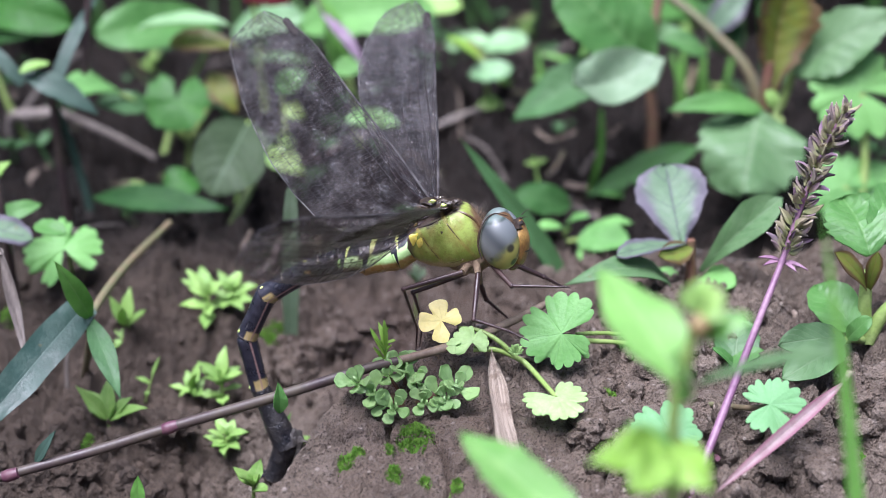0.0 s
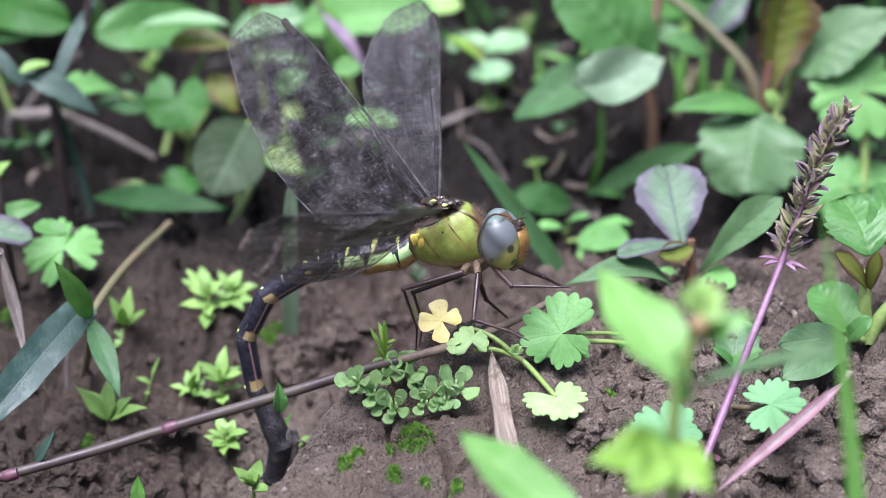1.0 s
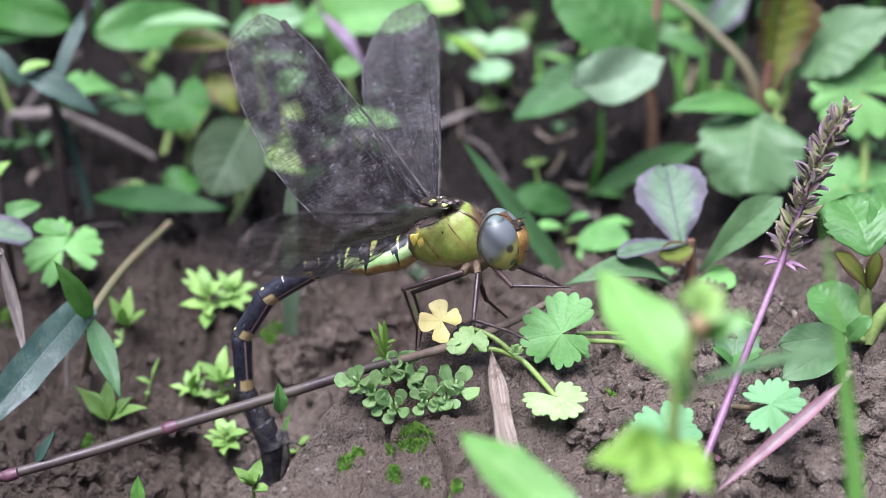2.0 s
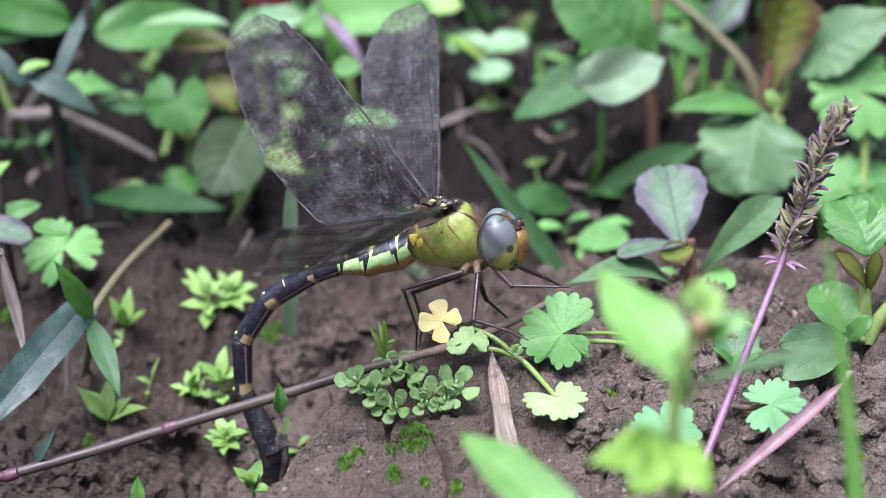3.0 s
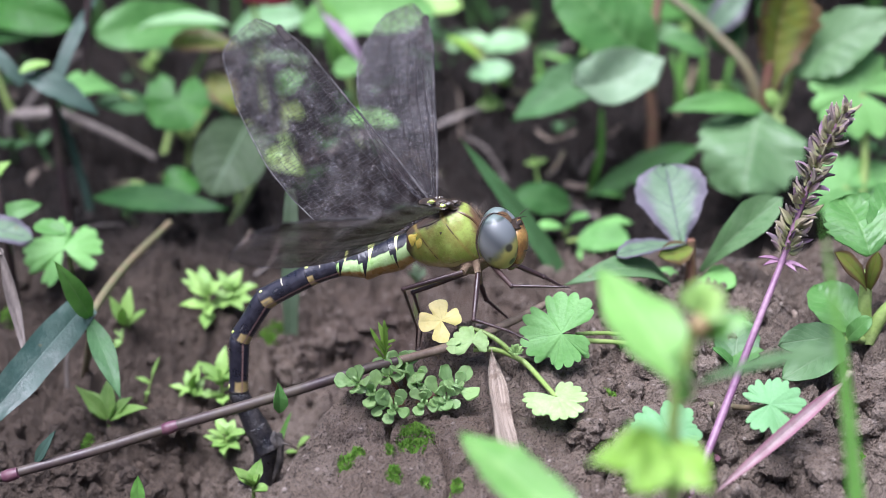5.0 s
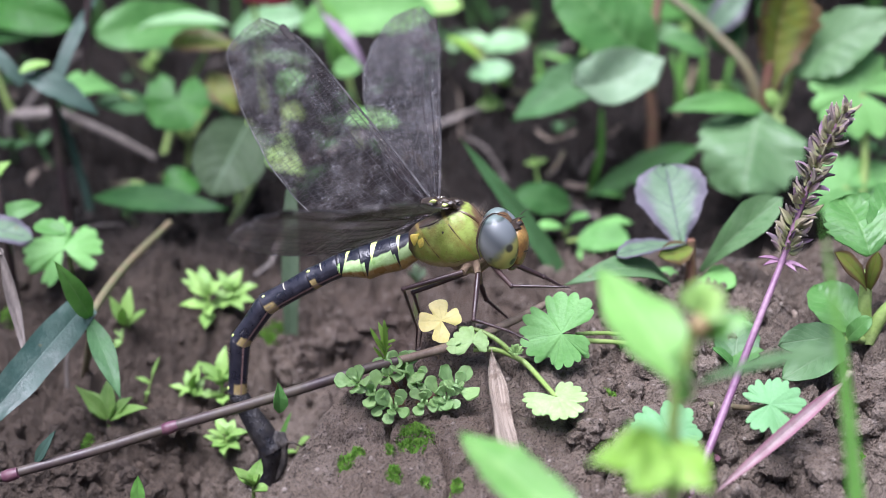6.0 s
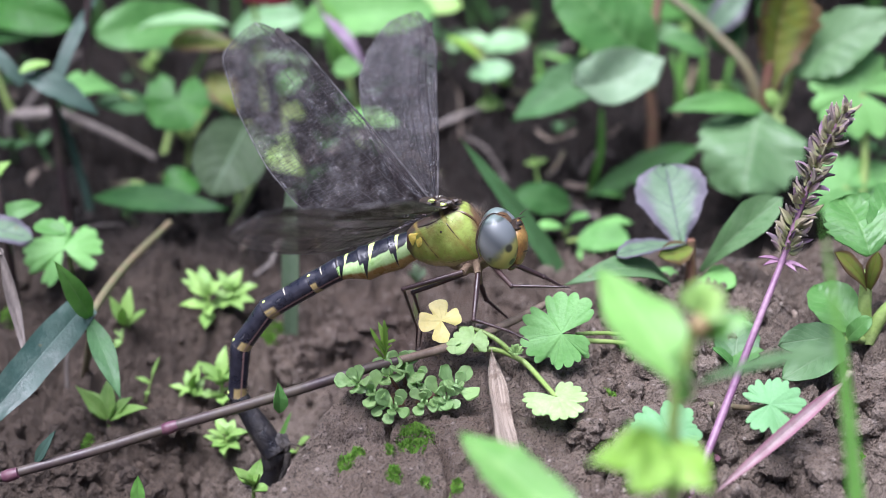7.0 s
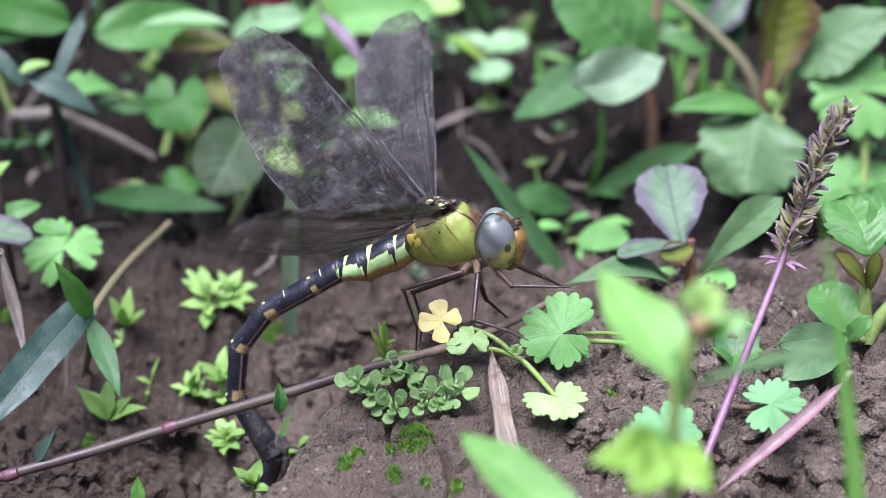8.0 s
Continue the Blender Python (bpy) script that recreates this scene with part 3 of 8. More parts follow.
# withered strip leaf lying down the hummock
p = thing("withered_leaf", (0.00806, -0.01400, -0.01859), "pale brown withered leaf strip lying on mud", "dead leaf")
lf(p, (0.00986, -0.02650, -0.02356), (0.00703, -0.00460, -0.01354), 0.0031, STRIP, shape="grass", up=(0.15, -0.6, 0.8), arch=0.03, fold=0.3, ripple=0.16, teeth=3, tooth=0.10, side=-0.02, thick=0.0004)

# creeping lobed weed with yellow and lime leaves
p = thing("creeping_lobed_weed", (0.01074, -0.00400, -0.01521), "creeping weed with lobed green, lime and yellow leaves", "weed")
st(p, [(0.00230, -0.00200, -0.01142), (0.00541, -0.00300, -0.01155), (0.00826, -0.00400, -0.01290), (0.01050, -0.00400, -0.01521), (0.01215, -0.00400, -0.01637), (0.01542, -0.01000, -0.01801), (0.01607, -0.01300, -0.01773)], (0.00028, 0.00036, 0.00042, 0.00036), STEMG, n=36)
st(p, [(0.00442, -0.00400, -0.01397), (0.00786, -0.00400, -0.01414), (0.01074, -0.00400, -0.01539)], 0.00045, STEMG)
st(p, [(0.01050, -0.00400, -0.01521), (0.01382, 0.00000, -0.01763), (0.01804, 0.00000, -0.02053)], 0.0003, DEAD)
pm(p, (-0.00016, -0.00300, -0.00996), (0.00131, -0.00400, -0.01061), 0.0034, YELLOW, clefts=((0.24, 0.50), (0.50, 0.55), (0.77, 0.5)), teeth=7, tooth=0.06, gap=0.35, up=(0.05, -0.8, 0.6), cup=0.06, reach=(0.85, 1.05, 0.95), rays=4, seed=5, label="yellowed four-lobed leaf")
pm(p, (0.00424, -0.00500, -0.01249), (0.00440, -0.00600, -0.01507), 0.0030, LIME, clefts=((0.42, 0.5),), teeth=8, tooth=0.14, gap=0.7, up=(0.1, -0.6, 0.75), rays=3, reach=(0.8, 1.0, 1.05), seed=6)
pm(p, (0.00171, -0.00600, -0.01260), (0.00309, -0.00600, -0.01260), 0.0013, LIME, clefts=((0.5, 0.3),), teeth=5, gap=0.5, up=(0.0, -0.7, 0.7), rays=3, seed=7)
pm(p, (0.01727, -0.00200, -0.01240), (0.02161, 0.00000, -0.01295), 0.0064, LOBED, clefts=((0.30, 0.34), (0.66, 0.30)), teeth=17, tooth=0.15, gap=0.28, up=(-0.12, -0.80, 0.55), cup=0.05, reach=(1.03, 0.97, 0.72), rays=5, seed=9)
pm(p, (0.01590, -0.01300, -0.01755), (0.01418, -0.01000, -0.01651), 0.0047, LIME, clefts=((0.33, 0.30), (0.64, 0.24)), teeth=14, tooth=0.16, gap=0.55, up=(0.0, -0.22, 0.97), cup=0.08, rays=5, seed=11)
st(p, [(0.01874, 0.00000, -0.01403), (0.02222, 0.00200, -0.01522), (0.02743, 0.00400, -0.01641), (0.03275, 0.00600, -0.01853)], 0.0004, STEMG)
st(p, [(0.01969, 0.00200, -0.01413), (0.02318, 0.00400, -0.01477), (0.02842, 0.00600, -0.01578)], 0.00035, STEMG)
lf(p, (0.01952, -0.00100, -0.01469), (0.02131, -0.00200, -0.01624), 0.00146, LOBED, shape="oval")
for k in range(9):
    a = 0.7 * k
    lf(p, (0.01051, -0.00550, -0.01387), np.array((0.01049, -0.00600, -0.01348)) + np.array((0.0011 * math.cos(a), -0.0003, 0.0004 + 0.0008 * math.sin(a))), 0.0008, LIME, shape="oval", up=FACE, nt=8, nu=4)
lf(p, (0.00988, -0.00500, -0.01443), (0.01088, -0.00600, -0.01243), 0.00105, LIME, shape="oval", up=FACE)

# lobed seedlings on the crumbly soil
p = thing("lobed_seedling", (0.04074, -0.01172, -0.02050), "small weed with two notched lobed green leaves", "weed", "lobed seedlings")
pm(p, (0.04511, -0.01970, -0.01567), (0.04263, -0.01970, -0.01601), 0.0054, COOL, clefts=((0.18, 0.2), (0.40, 0.62), (0.62, 0.16), (0.78, 0.2)), teeth=15, tooth=0.16, gap=0.35, up=(0.05, -0.62, 0.78), cup=0.06, reach=(0.85, 1.0, 0.75), rays=5, seed=21)
st(p, [(0.04520, -0.01900, -0.01640), (0.04249, -0.01572, -0.01798), (0.03827, -0.01172, -0.01927), (0.03642, -0.01072, -0.02025)], 0.00045, STEMD)
p = thing("lobed_seedling", (0.03130, -0.01836, -0.02267), "low weed with one lobed bluish green leaf", "weed", "lobed seedlings")
pm(p, (0.03085, -0.02140, -0.01882), (0.03152, -0.02300, -0.02047), 0.0050, COOL, clefts=((0.2, 0.25), (0.5, 0.45), (0.78, 0.25)), teeth=13, tooth=0.16, gap=0.6, up=(0.0, -0.62, 0.75), rays=5, seed=23)
st(p, [(0.03130, -0.01836, -0.02267), (0.03048, -0.02036, -0.01870)], 0.0004, STEMG)

# fleshy rosettes on the hummock
def rosette(p, c, r, axis, seed):
    rng = np.random.RandomState(seed)
    c, axis = np.array(c), unit(axis)
    s1 = unit(np.cross(axis, (0.2, 1, 0.1)))
    s2 = np.cross(axis, s1)
    for ring, (count, tilt, size) in enumerate(((2, 0.25, 0.45), (2, 0.55, 0.78), (4, 1.0, 1.0))):
        for k in range(count):
            a = 2 * math.pi * k / count + ring * 1.3 + rng.rand() * 0.5
            out = s1 * math.cos(a) + s2 * math.sin(a)
            d = unit(out * math.sin(tilt) + axis * math.cos(tilt) + rng.randn(3) * 0.12)
            ln = 1.12 * r * size * (0.85 + 0.3 * rng.rand())
            lf(p, c + d * 0.0001, c + d * ln, ln * (0.56 + 0.12 * rng.rand()), SUCC, shape="spatula", up=axis - out * 0.3, arch=-0.03, fold=0.08, thick=0.00026, nt=20, nu=8)


p = thing("fleshy_rosette_weed", (-0.00759, -0.01000, -0.01775), "small bright green succulent weed with spoon-shaped leaves", "weed", "rosette weeds")
root = (-0.00504, -0.00850, -0.01930)
for i, (c, r, ax) in enumerate((((-0.01205, -0.01100, -0.01625), 0.0028, (-0.5, -0.5, 0.7)), ((-0.00988, -0.01150, -0.01743), 0.0027, (-0.2, -0.7, 0.6)), ((-0.00776, -0.00900, -0.01590), 0.0031, (-0.1, -0.55, 0.8)),
                  ((-0.00576, -0.00750, -0.01575), 0.0034, (0.15, -0.5, 0.85)), ((-0.00689, -0.01300, -0.01921), 0.0029, (0.0, -0.8, 0.5)), ((-0.00867, -0.01200, -0.01879), 0.0020, (-0.3, -0.8, 0.4)), ((-0.00389, -0.00850, -0.01682), 0.0024, (0.4, -0.6, 0.6)),
                  ((-0.00273, -0.01200, -0.01879), 0.0023, (-0.1, -0.8, 0.5)), ((-0.00064, -0.01100, -0.01818), 0.0028, (0.2, -0.7, 0.65)), ((0.00177, -0.01000, -0.01739), 0.0032, (0.35, -0.5, 0.75)), ((0.00048, -0.01150, -0.01840), 0.0023, (0.2, -0.8, 0.5)))):
    st(p, [root, (np.array(root) + np.array(c)) / 2 - np.array((0, 0, 0.0006)), c], 0.00033, STEMR, sides=6)
    rosette(p, c, r, ax, 40 + i)


# moss cushions
def moss_cushion(c, rx, ry, seed):
    rng = np.random.RandomState(seed)
    vs, fs = [], []
    for _ in range(int(1500 * rx * ry / (0.0028 * 0.002))):
        a, q = rng.rand() * 6.283, math.sqrt(rng.rand())
        x, y = c[0] + rx * q * math.cos(a), c[1] + ry * q * math.sin(a)
        z = height_at(x, y) + 0.0009 * (1 - q * q)
        b = np.array((x, y, z - 0.0006))
        d = unit((rng.randn() * 0.5, rng.randn() * 0.5 - 0.3, 1.0)) * (0.00022 + 0.0003 * rng.rand())
        for w in range(2):
            s = unit(np.cross(d, (rng.randn(), rng.randn(), rng.randn()))) * 0.00010
            k = len(vs)
            vs += [b, b + d * 0.55 + s, b + d * 1.5, b + d * 0.55 - s]
            fs.append((k, k + 1, k + 2, k + 3))
    solo("moss", (np.array(vs), fs), MOSS, c, "tiny cushion of bright green moss on mud", "moss", "moss cushions", "stuff")


for i, (c, rx, ry) in enumerate((((-0.00389, -0.01651, -0.02197), 0.0030, 0.0034), ((-0.01348, -0.02138, -0.02365), 0.0014, 0.0015), ((-0.01211, -0.02015, -0.02320), 0.0014, 0.0013), ((-0.00676, -0.02449, -0.02489), 0.0012, 0.0014), ((-0.00248, -0.02560, -0.02503), 0.0009, 0.001),
                                 ((0.00178, -0.02500, -0.02482), 0.0012, 0.0014), ((-0.00740, -0.01954, -0.02298), 0.0008, 0.0008), ((0.02473, -0.00441, -0.01798), 0.0014, 0.0015), ((-0.05525, 0.01008, -0.03956), 0.0018, 0.0025), ((-0.02872, 0.04014, -0.02859), 0.0022, 0.003),
                                 ((0.05847, -0.01659, -0.02220), 0.0013, 0.0014), ((-0.07229, 0.04077, -0.02833), 0.002, 0.003))):
    moss_cushion(c, rx, ry, 60 + i)


# bright seedlings
def seedling(base, top, tips, w, mat=None, group="bright seedlings", label="young seedling with pointed fresh green leaves", r=0.00035, shape="lance"):
    base = drop(base)
    p = thing("seedling", base, label, "seedling", group)
    st(p, [base, (np.array(base) * 0.5 + np.array(top) * 0.5), top], (r, r * 0.8), STEMG, sides=6)
    bz, tz = base[2], top[2]
    line = spline([base, (np.array(base) * 0.5 + np.array(top) * 0.5), top], 40)
    for i, t in enumerate(tips):
        t = np.array(t)
        f = min(1.0, max(0.45, 0.55 + 0.6 * (t[2] - tz) / max(1e-4, tz - bz) + 0.25))
        a = line[int(f * 39)]
        lf(p, a, t, 1.02 * w * (0.8 + 0.3 * ((i * 37) % 10) / 10), mat or FRESH, shape=shape, up=(0.2 * ((i % 3) - 1) - 0.1, -0.42, 0.9), arch=0.10 if i % 2 else 0.03, fold=0.22, nt=16, nu=6)
    size = np.linalg.norm(np.array(tips[0]) - np.array(top)) * 0.5
    if len(tips) > 5:
        rng = np.random.RandomState(int(abs(base[0]) * 1e5))
        for k in range(7):
            a, q = line[int(39 * (0.35 + 0.6 * rng.rand()))], rng.rand() * 6.283
            d = np.array((math.cos(q), 0.7 * math.sin(q), 0.25 + 0.5 * rng.rand())) * size * (0.9 + 0.9 * rng.rand())
            lf(p, a, a + d, w * (0.36 + 0.24 * rng.rand()), mat or FRESH, shape="obovate", up=(0.1, -0.5, 0.8), fold=0.2, nt=12, nu=4)
    if len(tips) > 3:
        for k in range(3):
            a = 2.1 * k + base[0] * 900
            lf(p, top, np.array(top) + size * np.array((0.5 * math.cos(a), 0.4 * math.sin(a), 0.8)), w * 0.5, mat or FRESH, shape=shape, arch=0.05, fold=0.4, nt=12, nu=4)
    return p


seedling((-0.05213, 0.01379, -0.03813), (-0.05223, 0.01379, -0.03356), [(-0.05661, 0.01179, -0.02672), (-0.05200, 0.01579, -0.02694), (-0.04842, 0.01279, -0.02907), (-0.04557, 0.01079, -0.02998), (-0.05638, 0.01779, -0.03004)], 0.00289)
seedling((-0.05012, 0.03339, -0.03106), (-0.05170, 0.03339, -0.02564), [(-0.05436, 0.03339, -0.02018), (-0.05111, 0.03539, -0.01937), (-0.04820, 0.03139, -0.02196), (-0.05179, 0.02939, -0.02077)], 0.00243)
seedling((-0.05226, 0.03339, -0.03106), (-0.05273, 0.03339, -0.02764), [(-0.05521, 0.03139, -0.02941), (-0.05264, 0.03539, -0.02565)], 0.00216, label="young seedling with two small pale leaves")
seedling((-0.05302, 0.01309, -0.03858), (-0.05340, 0.01309, -0.03741), [(-0.05934, 0.01009, -0.03744)], 0.00255, label="single seed leaf lying low over mud")
seedling((-0.03864, 0.04008, -0.02876), (-0.03906, 0.04008, -0.02248), [(-0.04289, 0.04208, -0.01872), (-0.04058, 0.04408, -0.01896), (-0.04357, 0.03808, -0.02371), (-0.03824, 0.03508, -0.02452), (-0.03913, 0.03408, -0.02632), (-0.03646, 0.04008, -0.02047)], 0.00239)
seedling((-0.03596, 0.04186, -0.02826), (-0.03530, 0.04186, -0.02267), [(-0.03775, 0.04386, -0.01969), (-0.03367, 0.04386, -0.01949), (-0.03073, 0.04186, -0.02166), (-0.03110, 0.03886, -0.02352), (-0.03665, 0.03786, -0.02413), (-0.03301, 0.03686, -0.02423)], 0.00231)
seedling((-0.03942, 0.02353, -0.03476), (-0.04024, 0.02353, -0.03258), [(-0.04392, 0.02353, -0.03179), (-0.04127, 0.02553, -0.02999), (-0.03921, 0.02553, -0.02851), (-0.04186, 0.02053, -0.03223), (-0.03791, 0.02053, -0.03223), (-0.03883, 0.02053, -0.02832)], 0.00175)
seedling((-0.03523, 0.02231, -0.03520), (-0.03530, 0.02231, -0.02987), [(-0.03898, 0.02231, -0.02714), (-0.03470, 0.02431, -0.02525), (-0.03237, 0.02331, -0.02835), (-0.03698, 0.02031, -0.03213), (-0.03474, 0.01831, -0.03270), (-0.03165, 0.02031, -0.02823), (-0.03781, 0.01931, -0.02857)], 0.00218)
seedling((-0.03427, 0.01324, -0.04110), (-0.03373, 0.01324, -0.03573), [(-0.03744, 0.01324, -0.03593), (-0.03562, 0.01524, -0.03355), (-0.03271, 0.01524, -0.03394), (-0.03015, 0.01124, -0.03431), (-0.03582, 0.01024, -0.03625), (-0.03146, 0.01024, -0.03674), (-0.03389, 0.00824, -0.03674)], 0.00195)
seedling((-0.02835, -0.00200, -0.04073), (-0.02818, -0.00400, -0.03550), [(-0.03111, -0.00400, -0.03281), (-0.02838, -0.00200, -0.03360), (-0.02699, -0.00300, -0.03200), (-0.02517, -0.00800, -0.03471), (-0.02965, -0.00800, -0.03260)], 0.0022)
seedling((-0.02333, 0.01249, -0.03878), (-0.02259, 0.01249, -0.03732), [(-0.02456, 0.01149, -0.03782), (-0.02079, 0.01249, -0.03557)], 0.00102, r=0.0002, label="tiny seedling with two round leaves", shape="oval")
seedling((-0.00701, 0.00141, -0.01660), (-0.00866, 0.00141, -0.01371), [(-0.01073, 0.00141, -0.01281), (-0.00993, -0.00059, -0.01360), (-0.00864, 0.00141, -0.01156), (-0.00759, -0.00159, -0.01426), (-0.01011, -0.00059, -0.01513), (-0.00954, 0.00341, -0.01272)], 0.0008, mat=LIMEG, r=0.0002, shape="oval", label="tiny weed with small round yellowish leaves")
seedling((-0.00466, 0.04311, -0.02774), (-0.00444, 0.04311, -0.01981), [(-0.00582, 0.04111, -0.01886), (-0.00462, 0.04311, -0.01820), (-0.00302, 0.04311, -0.01900), (-0.00272, 0.04111, -0.01926)], 0.00102, mat=SILVER, r=0.0002, shape="oval", label="tiny weed with pale whitish leaves")
seedling((-0.04797, 0.02298, -0.03481), (-0.04658, 0.02298, -0.03036), [(-0.04515, 0.02298, -0.02664), (-0.04910, 0.02298, -0.03017), (-0.04732, 0.02098, -0.03243)], 0.00087, r=0.0002, label="thin wispy seedling with narrow leaves")
lf(thing("grass_shoot", (-0.02602, 0.01309, -0.03858), "narrow green grass shoot in the gully", "grass", "grass shoots"), (-0.02602, 0.01309, -0.03858), (-0.02355, 0.01309, -0.03160), 0.00093, GRASS, shape="grass", up=FACE)

# ---- grasses at the side of the gully ----
p = thing("broad_grass", drop((-0.05885, 0.03000, -0.03848)), "broad bluish grass with long flat blades", "grass")
b = p.location
st(p, [tuple(b), (-0.05539, 0.02000, -0.02230), (-0.05464, 0.01600, -0.01734), (-0.05156, 0.03000, -0.01468), (-0.04696, 0.05500, -0.01527)], (0.0006, 0.0007, 0.0007, 0.0006), STEMD, n=30)
lf(p, (-0.05502, 0.01600, -0.01481), (-0.07032, -0.00400, -0.02949), 0.00623, BLUE, shape="grass", up=(0.35, -0.6, 0.7), arch=0.06, label="broad blue-green blade")
lf(p, (-0.05404, 0.01500, -0.01722), (-0.05785, 0.00800, -0.00479), 0.00362, GRASS, shape="lance", up=(0.4, -0.85, 0.2), arch=0.06)
lf(p, (-0.05452, 0.01500, -0.01647), (-0.04845, 0.00400, -0.02561), 0.0036, DULL, shape="lance", up=(0.3, -0.85, 0.35), arch=0.05)
p = thing("withered_grass", (-0.06646, 0.01200, -0.00473), "hanging grey-brown withered grass blade", "dead leaf")
lf(p, (-0.06669, 0.01200, -0.00428), (-0.06250, 0.00600, -0.02176), 0.00185, GREYDEAD, shape="lance", up=FACE, arch=-0.08, fold=0.5, ripple=0.2, thick=0.0003)
st(p, [(-0.06672, 0.01200, -0.00473), (-0.07154, 0.02000, -0.01280), drop((-0.07556, 0.03000, -0.02644))], 0.0006, GREYDEAD)
p = thing("dry_stalk", (-0.06085, 0.02605, -0.03369), "thin dry upright stalk in mud", "stalk")
st(p, [(-0.06070, 0.02605, -0.03419), (-0.06061, 0.02605, -0.02972), (-0.06000, 0.02605, -0.02578)], 0.0004, GREYDEAD, sides=6)

# climbing weed at the edge: purple-rimmed leaves
p = thing("rimmed_leaf_weed", (-0.07216, 0.04562, -0.02669), "weed with purple-edged rounded green leaves", "weed")
st(p, [(-0.07216, 0.04562, -0.02669), (-0.07173, 0.04162, -0.01805), (-0.07160, 0.03762, -0.00773), (-0.07241, 0.03762, -0.00001)], 0.0007, STEMP)
lf(p, (-0.07544, 0.03562, -0.00946), (-0.06618, 0.03362, -0.01069), 0.00541, PURPLE, shape="oval", up=(0.2, -0.6, 0.8))
lf(p, (-0.06626, 0.03562, -0.00897), (-0.06066, 0.03362, -0.00972), 0.00336, MID, shape="oval", up=(0.2, -0.5, 0.8))
lf(p, (-0.07254, 0.03962, -0.00891), (-0.06586, 0.04162, -0.00734), 0.00336, MID, shape="ovate", up=(0.2, -0.7, 0.7))
lf(p, (-0.07445, 0.04162, -0.00421), (-0.07044, 0.04162, 0.00016), 0.00280, FRESH, shape="lance")
p = thing("lobed_weed", (-0.06307, 0.04562, -0.02669), "weed with large lobed fresh green leaf", "weed", "lobed weeds")
pm(p, (-0.06309, 0.04260, -0.01541), (-0.06321, 0.04600, -0.02019), 0.0074, LOBED, clefts=((0.10, 0.3), (0.36, 0.5), (0.62, 0.34), (0.88, 0.3)), teeth=17, tooth=0.16, gap=0.42, up=(0.1, -0.72, 0.68), reach=(0.9, 0.8, 0.95), rays=5, seed=31)
st(p, [(-0.06310, 0.04562, -0.02720), (-0.06291, 0.04762, -0.02336), (-0.06223, 0.04362, -0.01698)], 0.0005, STEMG)

# ---- plants of the rising ground behind ----
def stalked(base_px, label, group="bank weeds", name="weed"):
    return thing(name, base_px, label, "weed", group)


p = stalked((-0.05451, 0.07151, -0.02429), "low weed with a long dark lance-shaped leaf")
lf(p, (-0.06363, 0.07551, -0.01756), (-0.03765, 0.06751, -0.01720), 0.00519, DARK, shape="lance", up=(0.0, -0.7, 0.7), arch=0.06, label="long dark green leaf")
lf(p, (-0.05781, 0.07151, -0.01921), (-0.04755, 0.07151, -0.01921), 0.00299, DULL, shape="oval", up=FLAT)
st(p, [(-0.05452, 0.07151, -0.02461), (-0.05616, 0.07351, -0.02120), (-0.05770, 0.07451, -0.01852)], 0.0006, STEMD)
p = stalked((-0.03889, 0.07916, -0.02372), "weed with a pale rounded grey-green leaf")
lf(p, (-0.03573, 0.08516, -0.00602), (-0.04163, 0.07316, -0.01656), 0.01303, GREYG, shape="oval", up=(0.1, -0.85, 0.5), arch=0.08)
lf(p, (-0.04679, 0.08716, -0.01703), (-0.05063, 0.08316, -0.01958), 0.00733, DEEP, shape="oval", up=FACE)
st(p, [(-0.03890, 0.07916, -0.02405), (-0.03464, 0.08716, -0.01593), (-0.03573, 0.08516, -0.00613)], 0.0007, STEMG)
p = stalked((-0.04930, 0.09799, -0.02168), "weed with a rounded lobed green leaf", name="lobed_weed")
pm(p, (-0.04949, 0.09000, -0.00341), (-0.04921, 0.09800, 0.00071), 0.0062, DEEP, clefts=((0.28, 0.14), (0.5, 0.1), (0.72, 0.16)), teeth=11, tooth=0.10, gap=0.25, up=(0.05, -0.75, 0.6), rays=5, seed=33)
lf(p, (-0.05538, 0.09399, -0.00587), (-0.06475, 0.09199, -0.00442), 0.00469, DULL, shape="oval", up=(0, -0.7, 0.7))
lf(p, (-0.05990, 0.09199, -0.00256), (-0.06989, 0.08799, 0.00018), 0.00554, LOBED, shape="obovate", up=(0, -0.6, 0.8), teeth=7)
lf(p, (-0.04460, 0.10199, -0.00147), (-0.03907, 0.09799, -0.00814), 0.00639, OLIVE, shape="ovate", up=FACE)
st(p, [(-0.04931, 0.09799, -0.02191), (-0.04842, 0.09799, -0.01375), (-0.04918, 0.09199, -0.00529)], 0.0006, STEMG)
st(p, [(-0.04842, 0.09799, -0.01375), (-0.05282, 0.09599, -0.00922), (-0.05614, 0.09399, -0.00609)], 0.0005, STEMG)
st(p, [(-0.04842, 0.09799, -0.01375), (-0.05381, 0.09599, -0.00756), (-0.06023, 0.09199, -0.00267)], 0.0005, STEMG)
st(p, [(-0.04842, 0.09799, -0.01375), (-0.04437, 0.09999, -0.00649), (-0.04439, 0.10199, -0.00169)], 0.0005, STEMG)
p = stalked((-0.05464, 0.10702, -0.01882), "leafy weed with broad bright and olive leaves")
lf(p, (-0.04432, 0.11702, 0.00363), (-0.06643, 0.10302, 0.00579), 0.01089, MID, shape="oval", up=(0, -0.8, 0.6), arch=0.08)
lf(p, (-0.05772, 0.09902, 0.00788), (-0.03925, 0.09702, 0.00881), 0.00501, MINT, shape="ovate", up=FLAT)
